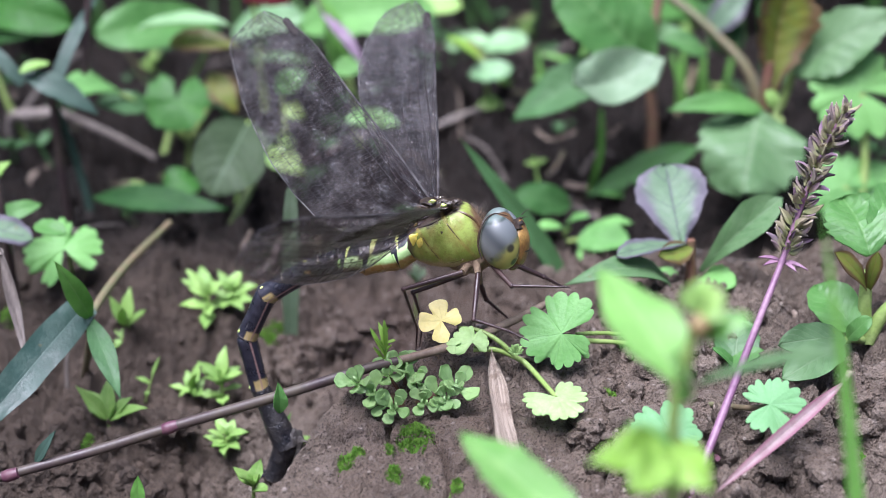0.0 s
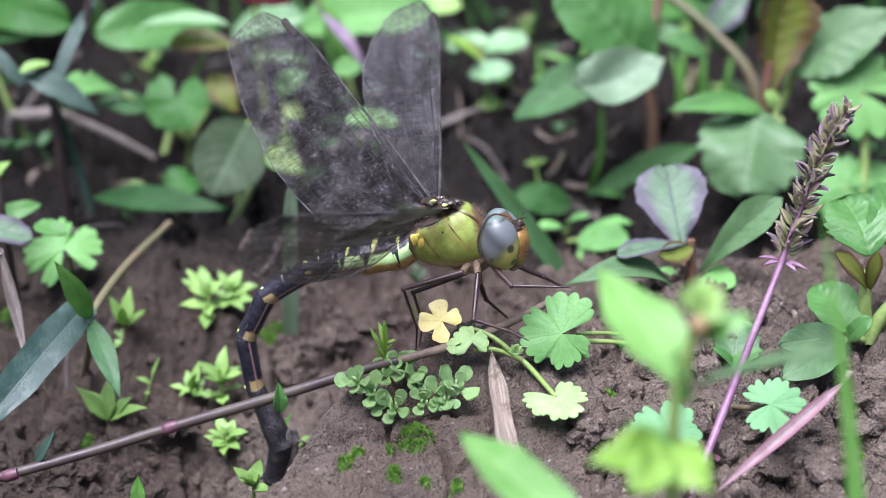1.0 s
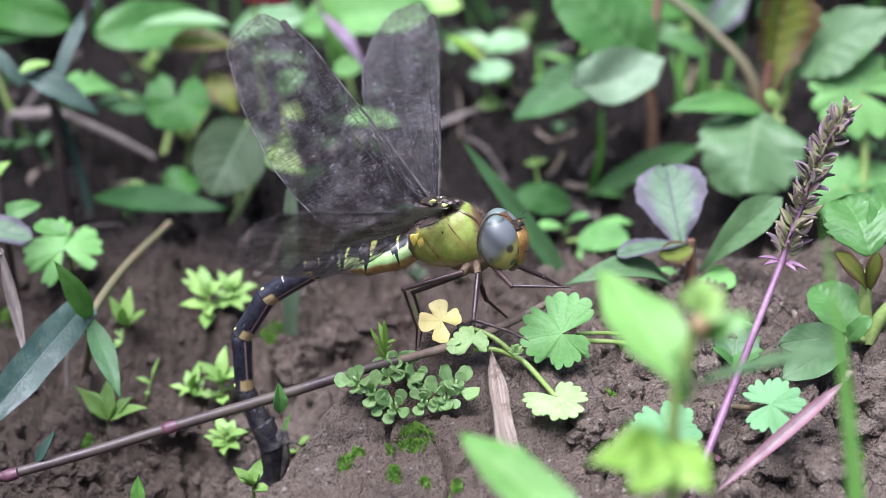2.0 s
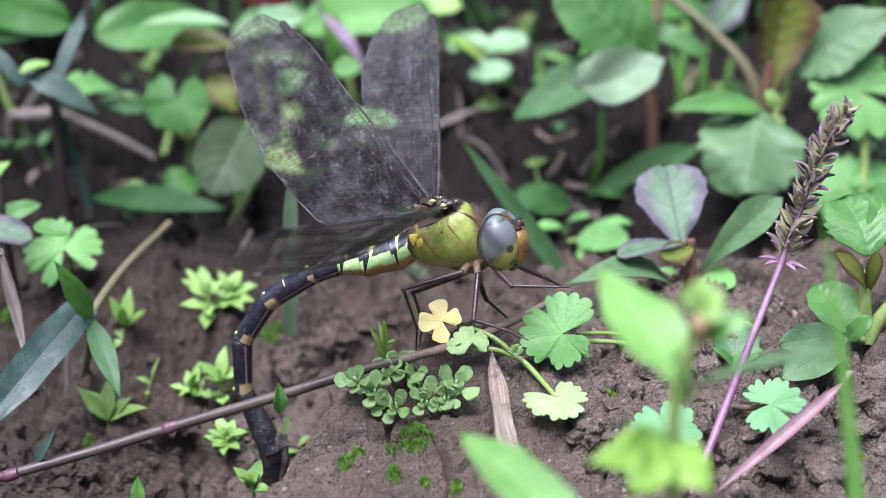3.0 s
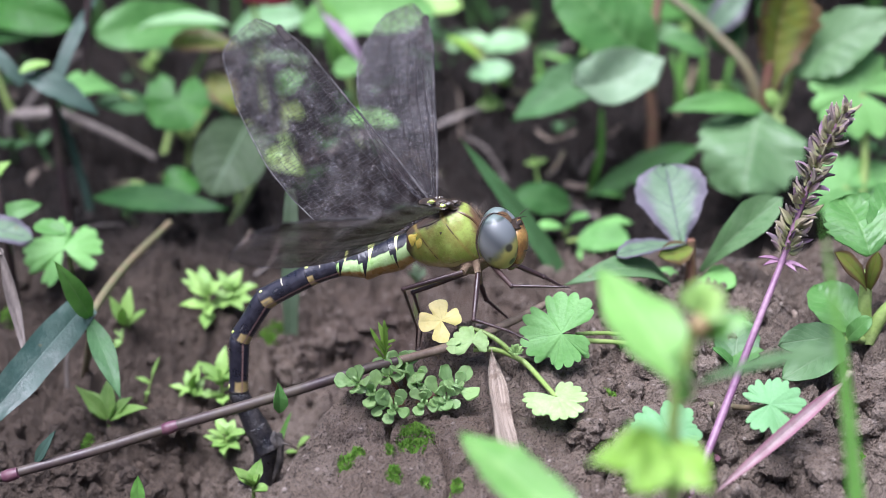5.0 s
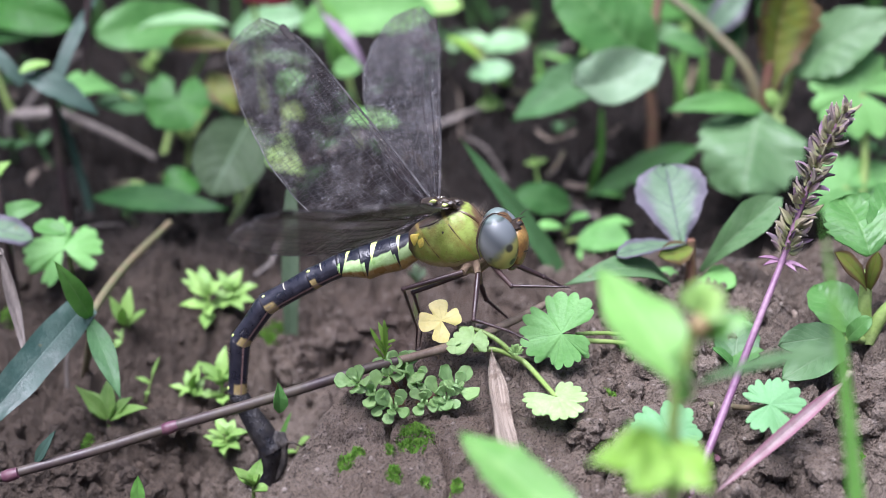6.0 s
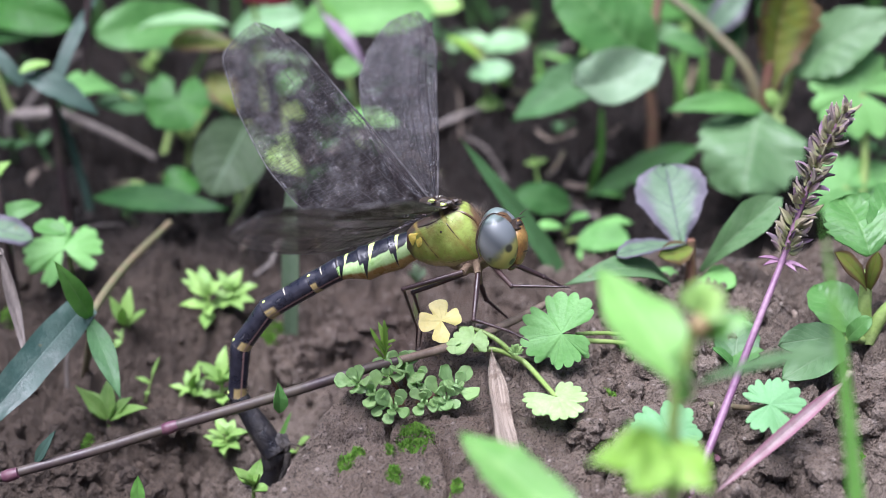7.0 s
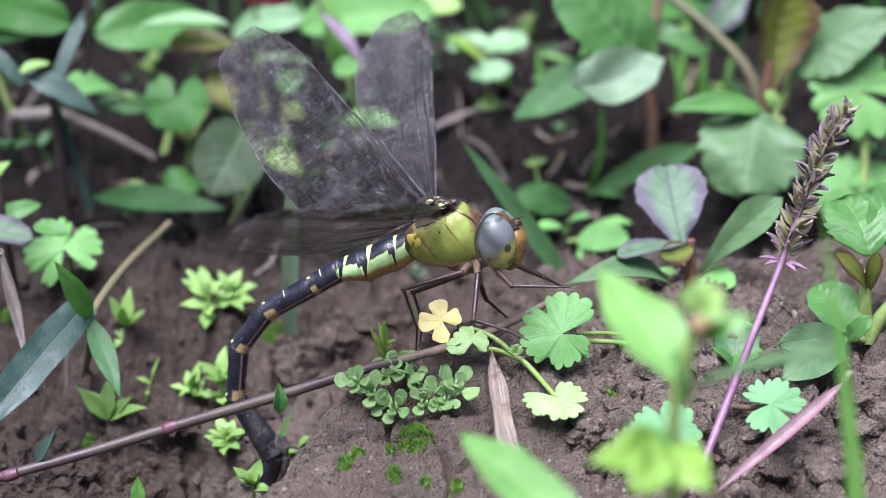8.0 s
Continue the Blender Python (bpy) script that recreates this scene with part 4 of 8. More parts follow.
lf(p, (-0.05175, 0.10102, 0.00454), (-0.03821, 0.09902, 0.00428), 0.00566, OLIVE, shape="ovate", up=(0, -0.6, 0.8))
lf(p, (-0.04199, 0.10702, -0.00509), (-0.04944, 0.10302, -0.01130), 0.00435, DULL, shape="oval", up=FACE)
st(p, [(-0.05465, 0.10702, -0.01905), (-0.05140, 0.11102, -0.00964), (-0.04470, 0.11502, 0.00299)], 0.0007, STEMG)
p = stalked((-0.08109, 0.10729, -0.01660), "weed with broad yellowish green leaves")
lf(p, (-0.08988, 0.11129, 0.00952), (-0.07012, 0.10329, 0.00759), 0.00926, DEEP, shape="oval", up=(0, -0.8, 0.6))
lf(p, (-0.08839, 0.10729, 0.00382), (-0.07663, 0.10329, 0.00649), 0.00436, DARK, shape="oval", up=(0, -0.8, 0.6))
st(p, [(-0.08111, 0.10729, -0.01683), (-0.08579, 0.10729, -0.00517), (-0.08968, 0.11129, 0.00930)], 0.0007, STEMG)

p = stalked((-0.06807, 0.07645, -0.02387), "tall grass stems with a purple-tipped blade", name="grass_tuft")
st(p, [(-0.06809, 0.07645, -0.02420), (-0.06833, 0.07345, -0.01152), (-0.06867, 0.07045, 0.00350)], 0.0009, STEMP)
st(p, [(-0.06425, 0.07645, -0.02026), (-0.06667, 0.07645, -0.00927), (-0.06866, 0.07145, 0.00167)], 0.0008, BLUE)
lf(p, (-0.07354, 0.06845, 0.00784), (-0.05987, 0.06645, 0.00065), 0.00465, BLUE, shape="lance", up=(0.1, -0.7, 0.7), label="blue-green blade with purple tip")
lf(p, (-0.07332, 0.06645, 0.00838), (-0.06832, 0.06845, 0.00946), 0.00222, FRESH, shape="oval")
lf(p, (-0.06867, 0.07045, 0.00350), (-0.06179, 0.08445, 0.01796), 0.00263, BLUE, shape="grass", up=FACE)
st(p, [(-0.06412, 0.07845, 0.00492), (-0.06339, 0.07845, 0.01218), (-0.06241, 0.07845, 0.02036)], 0.0008, STEMP)
lf(p, (-0.07414, 0.07245, 0.00449), (-0.08140, 0.07645, 0.01166), 0.00243, BLUE, shape="grass", up=FACE)
p = thing("dead_stem", (-0.07979, 0.10588, -0.01755), "pale dead bent stem on the bank", "stem")
st(p, [(-0.08470, 0.10788, -0.01909), (-0.08356, 0.10588, -0.01158), (-0.08004, 0.10388, -0.01043), (-0.07509, 0.10388, -0.00986), (-0.07065, 0.10588, -0.01215), (-0.06423, 0.10588, -0.01502), (-0.05619, 0.10588, -0.01962)], (0.0008, 0.0013, 0.0012, 0.0008, 0.0006), GREYDEAD, n=30, wobble=0.08)
st(p, [(-0.08151, 0.10588, -0.01044), (-0.07653, 0.10788, -0.00420), (-0.06943, 0.10988, 0.00091)], 0.0006, GREYDEAD)

# blades behind the insect
p = thing("upright_grass", (-0.02538, 0.03942, -0.02911), "single upright pale blue-green grass blade", "grass", "grass blades")
lf(p, (-0.02539, 0.03942, -0.02952), (-0.02445, 0.03542, -0.00264), 0.00275, SILVER, shape="strap", up=FACE, arch=0.03)
p = thing("upright_grass", (0.01967, 0.05474, -0.02503), "leaning long green grass blade with pointed tip", "grass", "grass blades")
lf(p, (0.02157, 0.05474, -0.02671), (0.00285, 0.05274, 0.00052), 0.00382, DULL, shape="grass", up=(0.5, -0.75, 0.4), arch=0.02, fold=0.3)
p = stalked((0.01990, 0.06928, -0.02457), "low weed with rounded light green leaves")
lf(p, (0.02343, 0.07928, -0.02014), (0.01239, 0.07528, -0.01748), 0.00615, DARK, shape="oval", up=(0, -0.8, 0.6))
lf(p, (0.02186, 0.06928, -0.02080), (0.02591, 0.06728, -0.01818), 0.00337, LOBED, shape="oval", up=FLAT)
lf(p, (0.02225, 0.06728, -0.02095), (0.01681, 0.06528, -0.01961), 0.00337, LOBED, shape="obovate", up=FLAT, teeth=5)
lf(p, (0.02387, 0.06528, -0.02205), (0.03283, 0.06128, -0.02114), 0.00615, LOBED, shape="oval", up=(0, -0.6, 0.8))
lf(p, (0.02593, 0.06928, -0.02187), (0.03398, 0.06928, -0.02026), 0.00357, LOBED, shape="oval", up=FLAT)
lf(p, (0.02406, 0.06328, -0.02292), (0.02651, 0.06128, -0.02644), 0.00298, LOBED, shape="oval")
st(p, [(0.01991, 0.06928, -0.02489), (0.02169, 0.06928, -0.02241), (0.02261, 0.06828, -0.02066)], 0.0005, STEMG)
st(p, [(0.02041, 0.06928, -0.02489), (0.02260, 0.06728, -0.02309), (0.02407, 0.06528, -0.02205)], 0.0005, STEMG)

# purple-leaved composite weed
p = stalked((0.03954, 0.02779, -0.01722), "weed with purple-tinged toothed leaves on a reddish stem", name="purple_leaved_weed")
st(p, [(0.03956, 0.02779, -0.01771), (0.03937, 0.02779, -0.01289), (0.03919, 0.02779, -0.00859)], (0.0010, 0.0008), STEMR)
lf(p, (0.03770, 0.02679, -0.00965), (0.03591, 0.03779, 0.00099), 0.01206, PURPLE, shape="obovate", up=(-0.05, -0.72, 0.65), teeth=8, tooth=0.09, arch=-0.03, fold=0.15, label="purple-edged toothed upright leaf")
lf(p, (0.03856, 0.02679, -0.00889), (0.02692, 0.01979, -0.00822), 0.00408, PURPLE, shape="obovate", up=(0, -0.4, 0.9), arch=0.05, teeth=6)
lf(p, (0.03948, 0.02679, -0.00965), (0.03330, 0.01979, -0.00822), 0.00390, OLIVE, shape="ovate", up=(0, -0.8, 0.5), arch=-0.1)
lf(p, (0.04103, 0.02779, -0.01385), (0.05270, 0.02379, -0.00017), 0.00585, PALE, shape="obovate", up=(0.2, -0.6, 0.75), arch=0.10, fold=0.3)
lf(p, (0.03798, 0.02780, -0.01868), (0.01840, 0.01600, -0.01183), 0.0056, PALE, shape="lance", up=(0.05, -0.42, 0.9), arch=0.22, fold=0.15, label="grey-green arching narrow leaf")
lf(p, (0.04066, 0.02779, -0.01577), (0.04582, 0.02179, -0.01395), 0.00532, LOBED, shape="oval", teeth=6, up=(0, -0.6, 0.8))
lf(p, (0.03752, 0.02779, -0.01626), (0.03370, 0.03079, -0.01497), 0.00355, LOBED, shape="oval", teeth=5)

# right-hand weeds
p = stalked((0.06373, 0.00666, -0.01678), "leafy weed with rounded and yellowish folded leaves")
st(p, [(0.06376, 0.00666, -0.01724), (0.06299, 0.00666, -0.01222), (0.06297, 0.00666, -0.00590)], (0.0012, 0.0009), STEMG)
st(p, [(0.06376, 0.00666, -0.01724), (0.06559, 0.00666, -0.01313), (0.06869, 0.00666, -0.00950)], 0.0012, STEMG)
lf(p, (0.06322, 0.00666, -0.00340), (0.06043, 0.01566, 0.00257), 0.00966, MID, shape="oval", up=(0.1, -0.85, 0.5), teeth=9)
lf(p, (0.06520, 0.00866, -0.00217), (0.06975, 0.01666, 0.00403), 0.00833, MID, shape="oval", up=FACE)
lf(p, (0.06331, 0.00666, -0.00950), (0.05720, 0.00266, -0.00141), 0.00300, OLIVE, shape="obovate", up=(0.2, -0.7, 0.6))
lf(p, (0.06331, 0.00666, -0.00950), (0.06376, 0.00366, -0.00177), 0.00250, OLIVE, shape="obovate", up=(-0.2, -0.8, 0.5))
lf(p, (0.06126, 0.00466, -0.01459), (0.05610, 0.01166, -0.01007), 0.00716, MID, shape="oval", up=(0.1, -0.85, 0.5))
lf(p, (0.05888, -0.00034, -0.01389), (0.04837, -0.00534, -0.01270), 0.00483, PALE, shape="oval", up=(0, -0.75, 0.65))
lf(p, (0.05814, -0.00234, -0.01440), (0.04818, -0.01134, -0.01558), 0.00516, PALE, shape="oval", up=(0, -0.75, 0.65))
lf(p, (0.05992, 0.00266, -0.01513), (0.06297, 0.00166, -0.01130), 0.00283, MID, shape="oval", up=FACE)
st(p, [(0.06374, 0.00666, -0.01697), (0.06118, 0.00466, -0.01596), (0.05911, 0.00266, -0.01558)], 0.0007, STEMG)
p = stalked((0.04301, -0.00261, -0.01741), "low weed with rounded dull green leaves")
lf(p, (0.04259, -0.00261, -0.01723), (0.04385, 0.00539, -0.01280), 0.00712, PALE, shape="oval", up=FACE)
lf(p, (0.04177, -0.00261, -0.01741), (0.04675, -0.00261, -0.01473), 0.00243, MID, shape="oval")
lf(p, (0.04260, -0.00261, -0.01741), (0.03932, -0.00261, -0.01428), 0.00162, MID, shape="oval")
p = stalked((0.07430, 0.07262, -0.02414), "bushy weed with scalloped green leaves")
lf(p, (0.07314, 0.07262, -0.02198), (0.08043, 0.07662, -0.01577), 0.00801, MID, shape="oval", up=FACE, teeth=8)
lb(p, (0.07223, 0.07462, -0.01511), (0.07779, 0.07662, -0.01902), 0.00661, LOBED, lobes=7, depth=0.14, crenate=2, gap=0.25, up=(0, -0.8, 0.55), seed=58)
st(p, [(0.07489, 0.07562, -0.01706), (0.07224, 0.07462, -0.01522)], 0.0006, STEMG)
lf(p, (0.07411, 0.07662, -0.01793), (0.08336, 0.08062, -0.01382), 0.00701, LOBED, shape="oval", up=FACE, teeth=8)
lb(p, (0.07469, 0.07862, 0.00173), (0.08198, 0.08262, -0.00366), 0.00921, LOBED, lobes=7, depth=0.12, crenate=2, gap=0.2, up=(0, -0.85, 0.5), seed=51)
st(p, [(0.07434, 0.07262, -0.02469), (0.07631, 0.07662, -0.01254), (0.07523, 0.07862, 0.00120)], 0.0009, STEMG)
st(p, [(0.07434, 0.07262, -0.02469), (0.07317, 0.07262, -0.02252)], 0.0009, STEMG)
st(p, [(0.07552, 0.07562, -0.01868), (0.07443, 0.07662, -0.01815)], 0.0009, STEMG)

# large weeds of the bank, upper right
p = stalked((0.05901, 0.08413, -0.02323), "tall weed with large serrate leaves and red young shoots")
st(p, [(0.05904, 0.08413, -0.02379), (0.05856, 0.08213, -0.00997), (0.05831, 0.08013, 0.00078), (0.05862, 0.08013, 0.00656)], (0.0016, 0.0012, 0.0009), STEMR, n=20)
lf(p, (0.05702, 0.08000, -0.00204), (0.05265, 0.06600, -0.01394), 0.0185, PALE, shape="oval", up=(-0.05, -0.85, 0.5), teeth=6, tooth=0.24, arch=0.13, fold=-0.22, ripple=0.06, label="large drooping serrate leaf")
lf(p, (0.05911, 0.08000, 0.00082), (0.06176, 0.08200, 0.02057), 0.0128, OLIVE, shape="obovate", up=(0.25, -0.85, 0.35), teeth=6, tooth=0.3, fold=0.55, arch=-0.06, label="olive folded young leaf with reddish base")
lf(p, (0.05807, 0.08013, -0.00240), (0.03982, 0.07413, -0.00066), 0.00515, MID, shape="ovate", up=(0, -0.6, 0.8), arch=0.10)
lf(p, (0.06328, 0.08413, 0.00338), (0.08250, 0.08213, 0.01540), 0.01133, PALE, shape="ovate", up=(0, -0.7, 0.7), teeth=8, label="large grey-green leaf")
st(p, [(0.05832, 0.08113, -0.00429), (0.06001, 0.08013, -0.00421), (0.06167, 0.08013, -0.00453)], 0.0007, STEMG)
st(p, [(0.05844, 0.08213, -0.00781), (0.06204, 0.08413, -0.00195), (0.06348, 0.08413, 0.00338)], 0.0008, STEMG)
lf(p, (0.05943, 0.07613, -0.00071), (0.05785, 0.07613, 0.00243), 0.00268, FRESH, shape="oval", up=FACE)
p = stalked((0.03949, 0.09562, -0.02091), "tall weed with broad smooth leaves and folded pale leaf")
st(p, [(0.03951, 0.09562, -0.02147), (0.03965, 0.09562, -0.00967), (0.03891, 0.09762, 0.00191), (0.04092, 0.10162, 0.01614)], (0.0014, 0.0010, 0.0009), STEMR, n=20)
lf(p, (0.03873, 0.09562, 0.00157), (0.02095, 0.09562, 0.01856), 0.01589, MID, shape="oval", up=(0.2, -0.8, 0.55), arch=0.06, teeth=12, tooth=0.05, label="large bright green leaf")
lf(p, (0.04034, 0.08760, 0.00521), (0.02312, 0.07560, 0.00362), 0.0098, SILVER, shape="oval", up=(0.12, -0.80, 0.60), arch=-0.20, fold=0.45, ripple=0.08, teeth=5, tooth=0.10, label="pale folded leaf")
lf(p, (0.03204, 0.09162, 0.00264), (0.01272, 0.08962, -0.00734), 0.00975, DULL, shape="ovate", up=(-0.1, -0.7, 0.7), arch=0.08)
lf(p, (0.04975, 0.09962, 0.00248), (0.03604, 0.10362, 0.00806), 0.00424, MID, shape="oval", up=FACE)
st(p, [(0.03916, 0.09662, -0.00221), (0.03594, 0.09362, 0.00080), (0.03204, 0.09162, 0.00264)], 0.0006, STEMG)
st(p, [(0.03931, 0.09662, -0.00331), (0.03994, 0.09162, 0.00135), (0.04016, 0.08762, 0.00468)], 0.0006, STEMG)
p = stalked((0.06152, 0.10397, -0.01695), "slanting weed stem with drooping leaf and thin shoots")
st(p, [(0.06154, 0.10397, -0.01730), (0.05918, 0.10397, -0.00313), (0.05170, 0.10797, 0.00532), (0.04319, 0.11197, 0.01159)], (0.0012, 0.0010, 0.0009), STEMD, n=20)
lf(p, (0.05629, 0.10797, 0.00029), (0.05003, 0.11397, 0.01001), 0.00757, DARK, shape="ovate", up=FACE)
lf(p, (0.06763, 0.11197, 0.00376), (0.07302, 0.10997, -0.00024), 0.00649, FRESH, shape="ovate", up=FACE)
lf(p, (0.05170, 0.10797, 0.00532), (0.05919, 0.10997, 0.01315), 0.00649, PURPLE, shape="ovate", up=FACE)
p = stalked((0.03580, 0.08959, -0.02286), "dark long grass-like leaves low on the bank", name="grass_tuft")
lf(p, (0.04804, 0.09200, -0.01324), (0.02661, 0.08800, -0.02154), 0.0062, DARK, shape="lance", up=FACE, arch=0.05)
lf(p, (0.03687, 0.08959, -0.02286), (0.02906, 0.08559, -0.02039), 0.00251, MID, shape="lance")
lf(p, (0.02744, 0.08959, -0.02061), (0.02906, 0.08559, -0.00398), 0.00136, GRASS, shape="strap", up=FACE, side=0.06)
lf(p, (0.03581, 0.08959, -0.02319), (0.02744, 0.08959, -0.02072), 0.00125, STEMG, shape="strap", up=FACE)

# thin grass and round leaves, far bank
p = stalked((0.00909, 0.11525, -0.01376), "creeping weed with small round bright leaves")
lf(p, (0.00510, 0.11300, -0.00468), (0.01367, 0.11100, -0.00346), 0.0052, MINT, shape="oval", up=(0.1, -0.55, 0.8), arch=0.02, fold=0.3, teeth=4)
lf(p, (0.00022, 0.11900, -0.00030), (0.00935, 0.11700, 0.00090), 0.0052, MINT, shape="oval", up=(0, -0.5, 0.85), arch=0.02, teeth=5)
lf(p, (0.00735, 0.11700, -0.00025), (0.01683, 0.11500, 0.00163), 0.0056, MINT, shape="oval", up=(0.1, -0.5, 0.85), arch=0.02, teeth=5)
lf(p, (0.00088, 0.11400, 0.00257), (0.00728, 0.11200, -0.00168), 0.0026, LIMEG, shape="lance", up=FLAT)
lf(p, (0.00177, 0.11525, 0.00123), (0.00730, 0.11325, -0.00110), 0.00377, OLIVE, shape="oval", up=FLAT)
lf(p, (0.00683, 0.11525, -0.01154), (0.01160, 0.11325, -0.01120), 0.00333, FRESH, shape="oval", up=(0, -0.6, 0.8))
lf(p, (0.00850, 0.11725, -0.00445), (0.01285, 0.11225, -0.00597), 0.00289, LOBED, shape="oval", up=FLAT)
st(p, [(0.00909, 0.11525, -0.01411), (0.00872, 0.11525, -0.00853), (0.00821, 0.11325, -0.00475), (0.00736, 0.11725, -0.00043)], 0.0005, STEMG)
p = stalked((0.02517, 0.12179, -0.01331), "arching thin green grass shoots", name="grass_tuft")
lf(p, (0.03493, 0.12379, -0.01092), (0.01825, 0.12179, -0.00801), 0.00158, GRASS, shape="strap", up=FACE, arch=0.16)
lf(p, (0.03376, 0.12379, -0.00974), (0.01987, 0.12179, -0.00276), 0.00135, GRASS, shape="strap", up=FACE, arch=0.12)
lf(p, (0.02597, 0.12179, -0.01390), (0.02895, 0.12379, 0.00079), 0.00158, GRASS, shape="grass", up=FACE)
lf(p, (0.02005, 0.12179, -0.01390), (0.01881, 0.12379, -0.00154), 0.00135, GRASS, shape="grass", up=FACE)
p = stalked((0.05060, 0.12015, -0.01343), "green grass shoots between the weeds", name="grass_tuft")
for i, (a, c) in enumerate((((0.04720, 0.12015, -0.01343), (0.04820, 0.12215, 0.00120)), ((0.04893, 0.12015, -0.01402), (0.04538, 0.12315, -0.00195)), ((0.05120, 0.12015, -0.01402), (0.05253, 0.12215, 0.00004)), ((0.05344, 0.12015, -0.01343), (0.05160, 0.12215, -0.00460)), ((0.05571, 0.12015, -0.01343), (0.05822, 0.12215, -0.00111)))):
    lf(p, a, c, 0.00146, GRASS, shape="grass", up=FACE, arch=0.06)
# bright leaves seen past the wings
p = stalked((-0.01612, 0.11371, -0.01505), "bright green broad leaves on far bank")
lf(p, (-0.01819, 0.11371, -0.00350), (-0.02451, 0.11371, 0.01230), 0.00332, GRASS, shape="lance", up=FACE)
lf(p, (-0.02044, 0.11371, -0.00522), (-0.02300, 0.11371, 0.00558), 0.00265, GRASS, shape="lance", up=FACE)
lf(p, (-0.02839, 0.11971, 0.00353), (-0.00155, 0.11571, 0.00735), 0.00995, LOBED, shape="oval", up=(0, -0.8, 0.6), teeth=7)
lf(p, (-0.01390, 0.12171, 0.00591), (0.00399, 0.11771, 0.00800), 0.00663, FRESH, shape="oval", up=FACE)
lf(p, (-0.02131, 0.10971, -0.00300), (-0.01581, 0.10971, -0.00243), 0.00442, LOBED, shape="oval", up=FACE)
st(p, [(-0.01613, 0.11371, -0.01529), (-0.01824, 0.11371, -0.00694), (-0.01936, 0.11571, -0.00174), (-0.01832, 0.11971, 0.00411)], 0.0006, STEMG)
p = stalked((-0.01362, 0.10340, -0.01999), "low weed with small bright leaf")
lf(p, (-0.01874, 0.10340, -0.01085), (-0.00842, 0.09940, -0.01102), 0.00432, LOBED, shape="oval", up=(0, -0.6, 0.8))
st(p, [(-0.01362, 0.10340, -0.02022), (-0.01630, 0.10340, -0.01540), (-0.01788, 0.10340, -0.01130)], 0.0005, STEMG)
p = stalked((-0.03145, 0.09119, -0.02283), "small weed with yellowish green leaves")
lf(p, (-0.03332, 0.09119, -0.01366), (-0.02572, 0.08719, -0.01704), 0.00524, FRESH, shape="ovate", up=FACE)
lf(p, (-0.02800, 0.09119, -0.01332), (-0.03094, 0.08919, -0.00995), 0.00315, FRESH, shape="ovate", up=FACE)
lf(p, (-0.02938, 0.09119, -0.00506), (-0.02574, 0.09119, -0.00725), 0.00356, FRESH, shape="ovate", up=FACE)
lf(p, (-0.03120, 0.09519, -0.00291), (-0.02529, 0.09519, 0.00038), 0.00524, MID, shape="ovate", up=FACE)
st(p, [(-0.03145, 0.09119, -0.02306), (-0.03039, 0.09319, -0.01786), (-0.02968, 0.09319, -0.01116), (-0.03015, 0.09519, -0.00346)], 0.0005, STEMG)
p = stalked((-0.03563, 0.12015, -0.01343), "weed with a dark red leaf and broad green leaves")
lf(p, (-0.03845, 0.10400, 0.01387), (-0.02852, 0.10200, 0.01259), 0.0058, CRIMSON, shape="oval", up=FACE, label="dark red leaf")
lf(p, (-0.04253, 0.12615, 0.00019), (-0.02740, 0.12215, 0.00466), 0.00673, MINT, shape="oval", up=FACE)
lf(p, (-0.03873, 0.12015, -0.00407), (-0.02610, 0.11615, -0.00358), 0.00404, PALE, shape="oval", up=FLAT)
st(p, [(-0.03564, 0.12015, -0.01402), (-0.03666, 0.12215, -0.00460), (-0.03716, 0.12415, 0.00301), (-0.03845, 0.12215, 0.01037)], 0.0006, STEMG)
p = thing("mauve_grass", (-0.01569, 0.12788, -0.01266), "hanging mauve tapering grass blade", "grass")
lf(p, (-0.02333, 0.10700, 0.00922), (-0.01447, 0.10300, -0.00174), 0.0028, MAUVE, shape="lance", up=(0.5, -0.6, 0.5), arch=0.08)
st(p, [(-0.01569, 0.12788, -0.01302), (-0.02064, 0.11988, -0.00053), (-0.02457, 0.11388, 0.01003), (-0.02295, 0.10788, 0.00900)], 0.0004, STEMP)

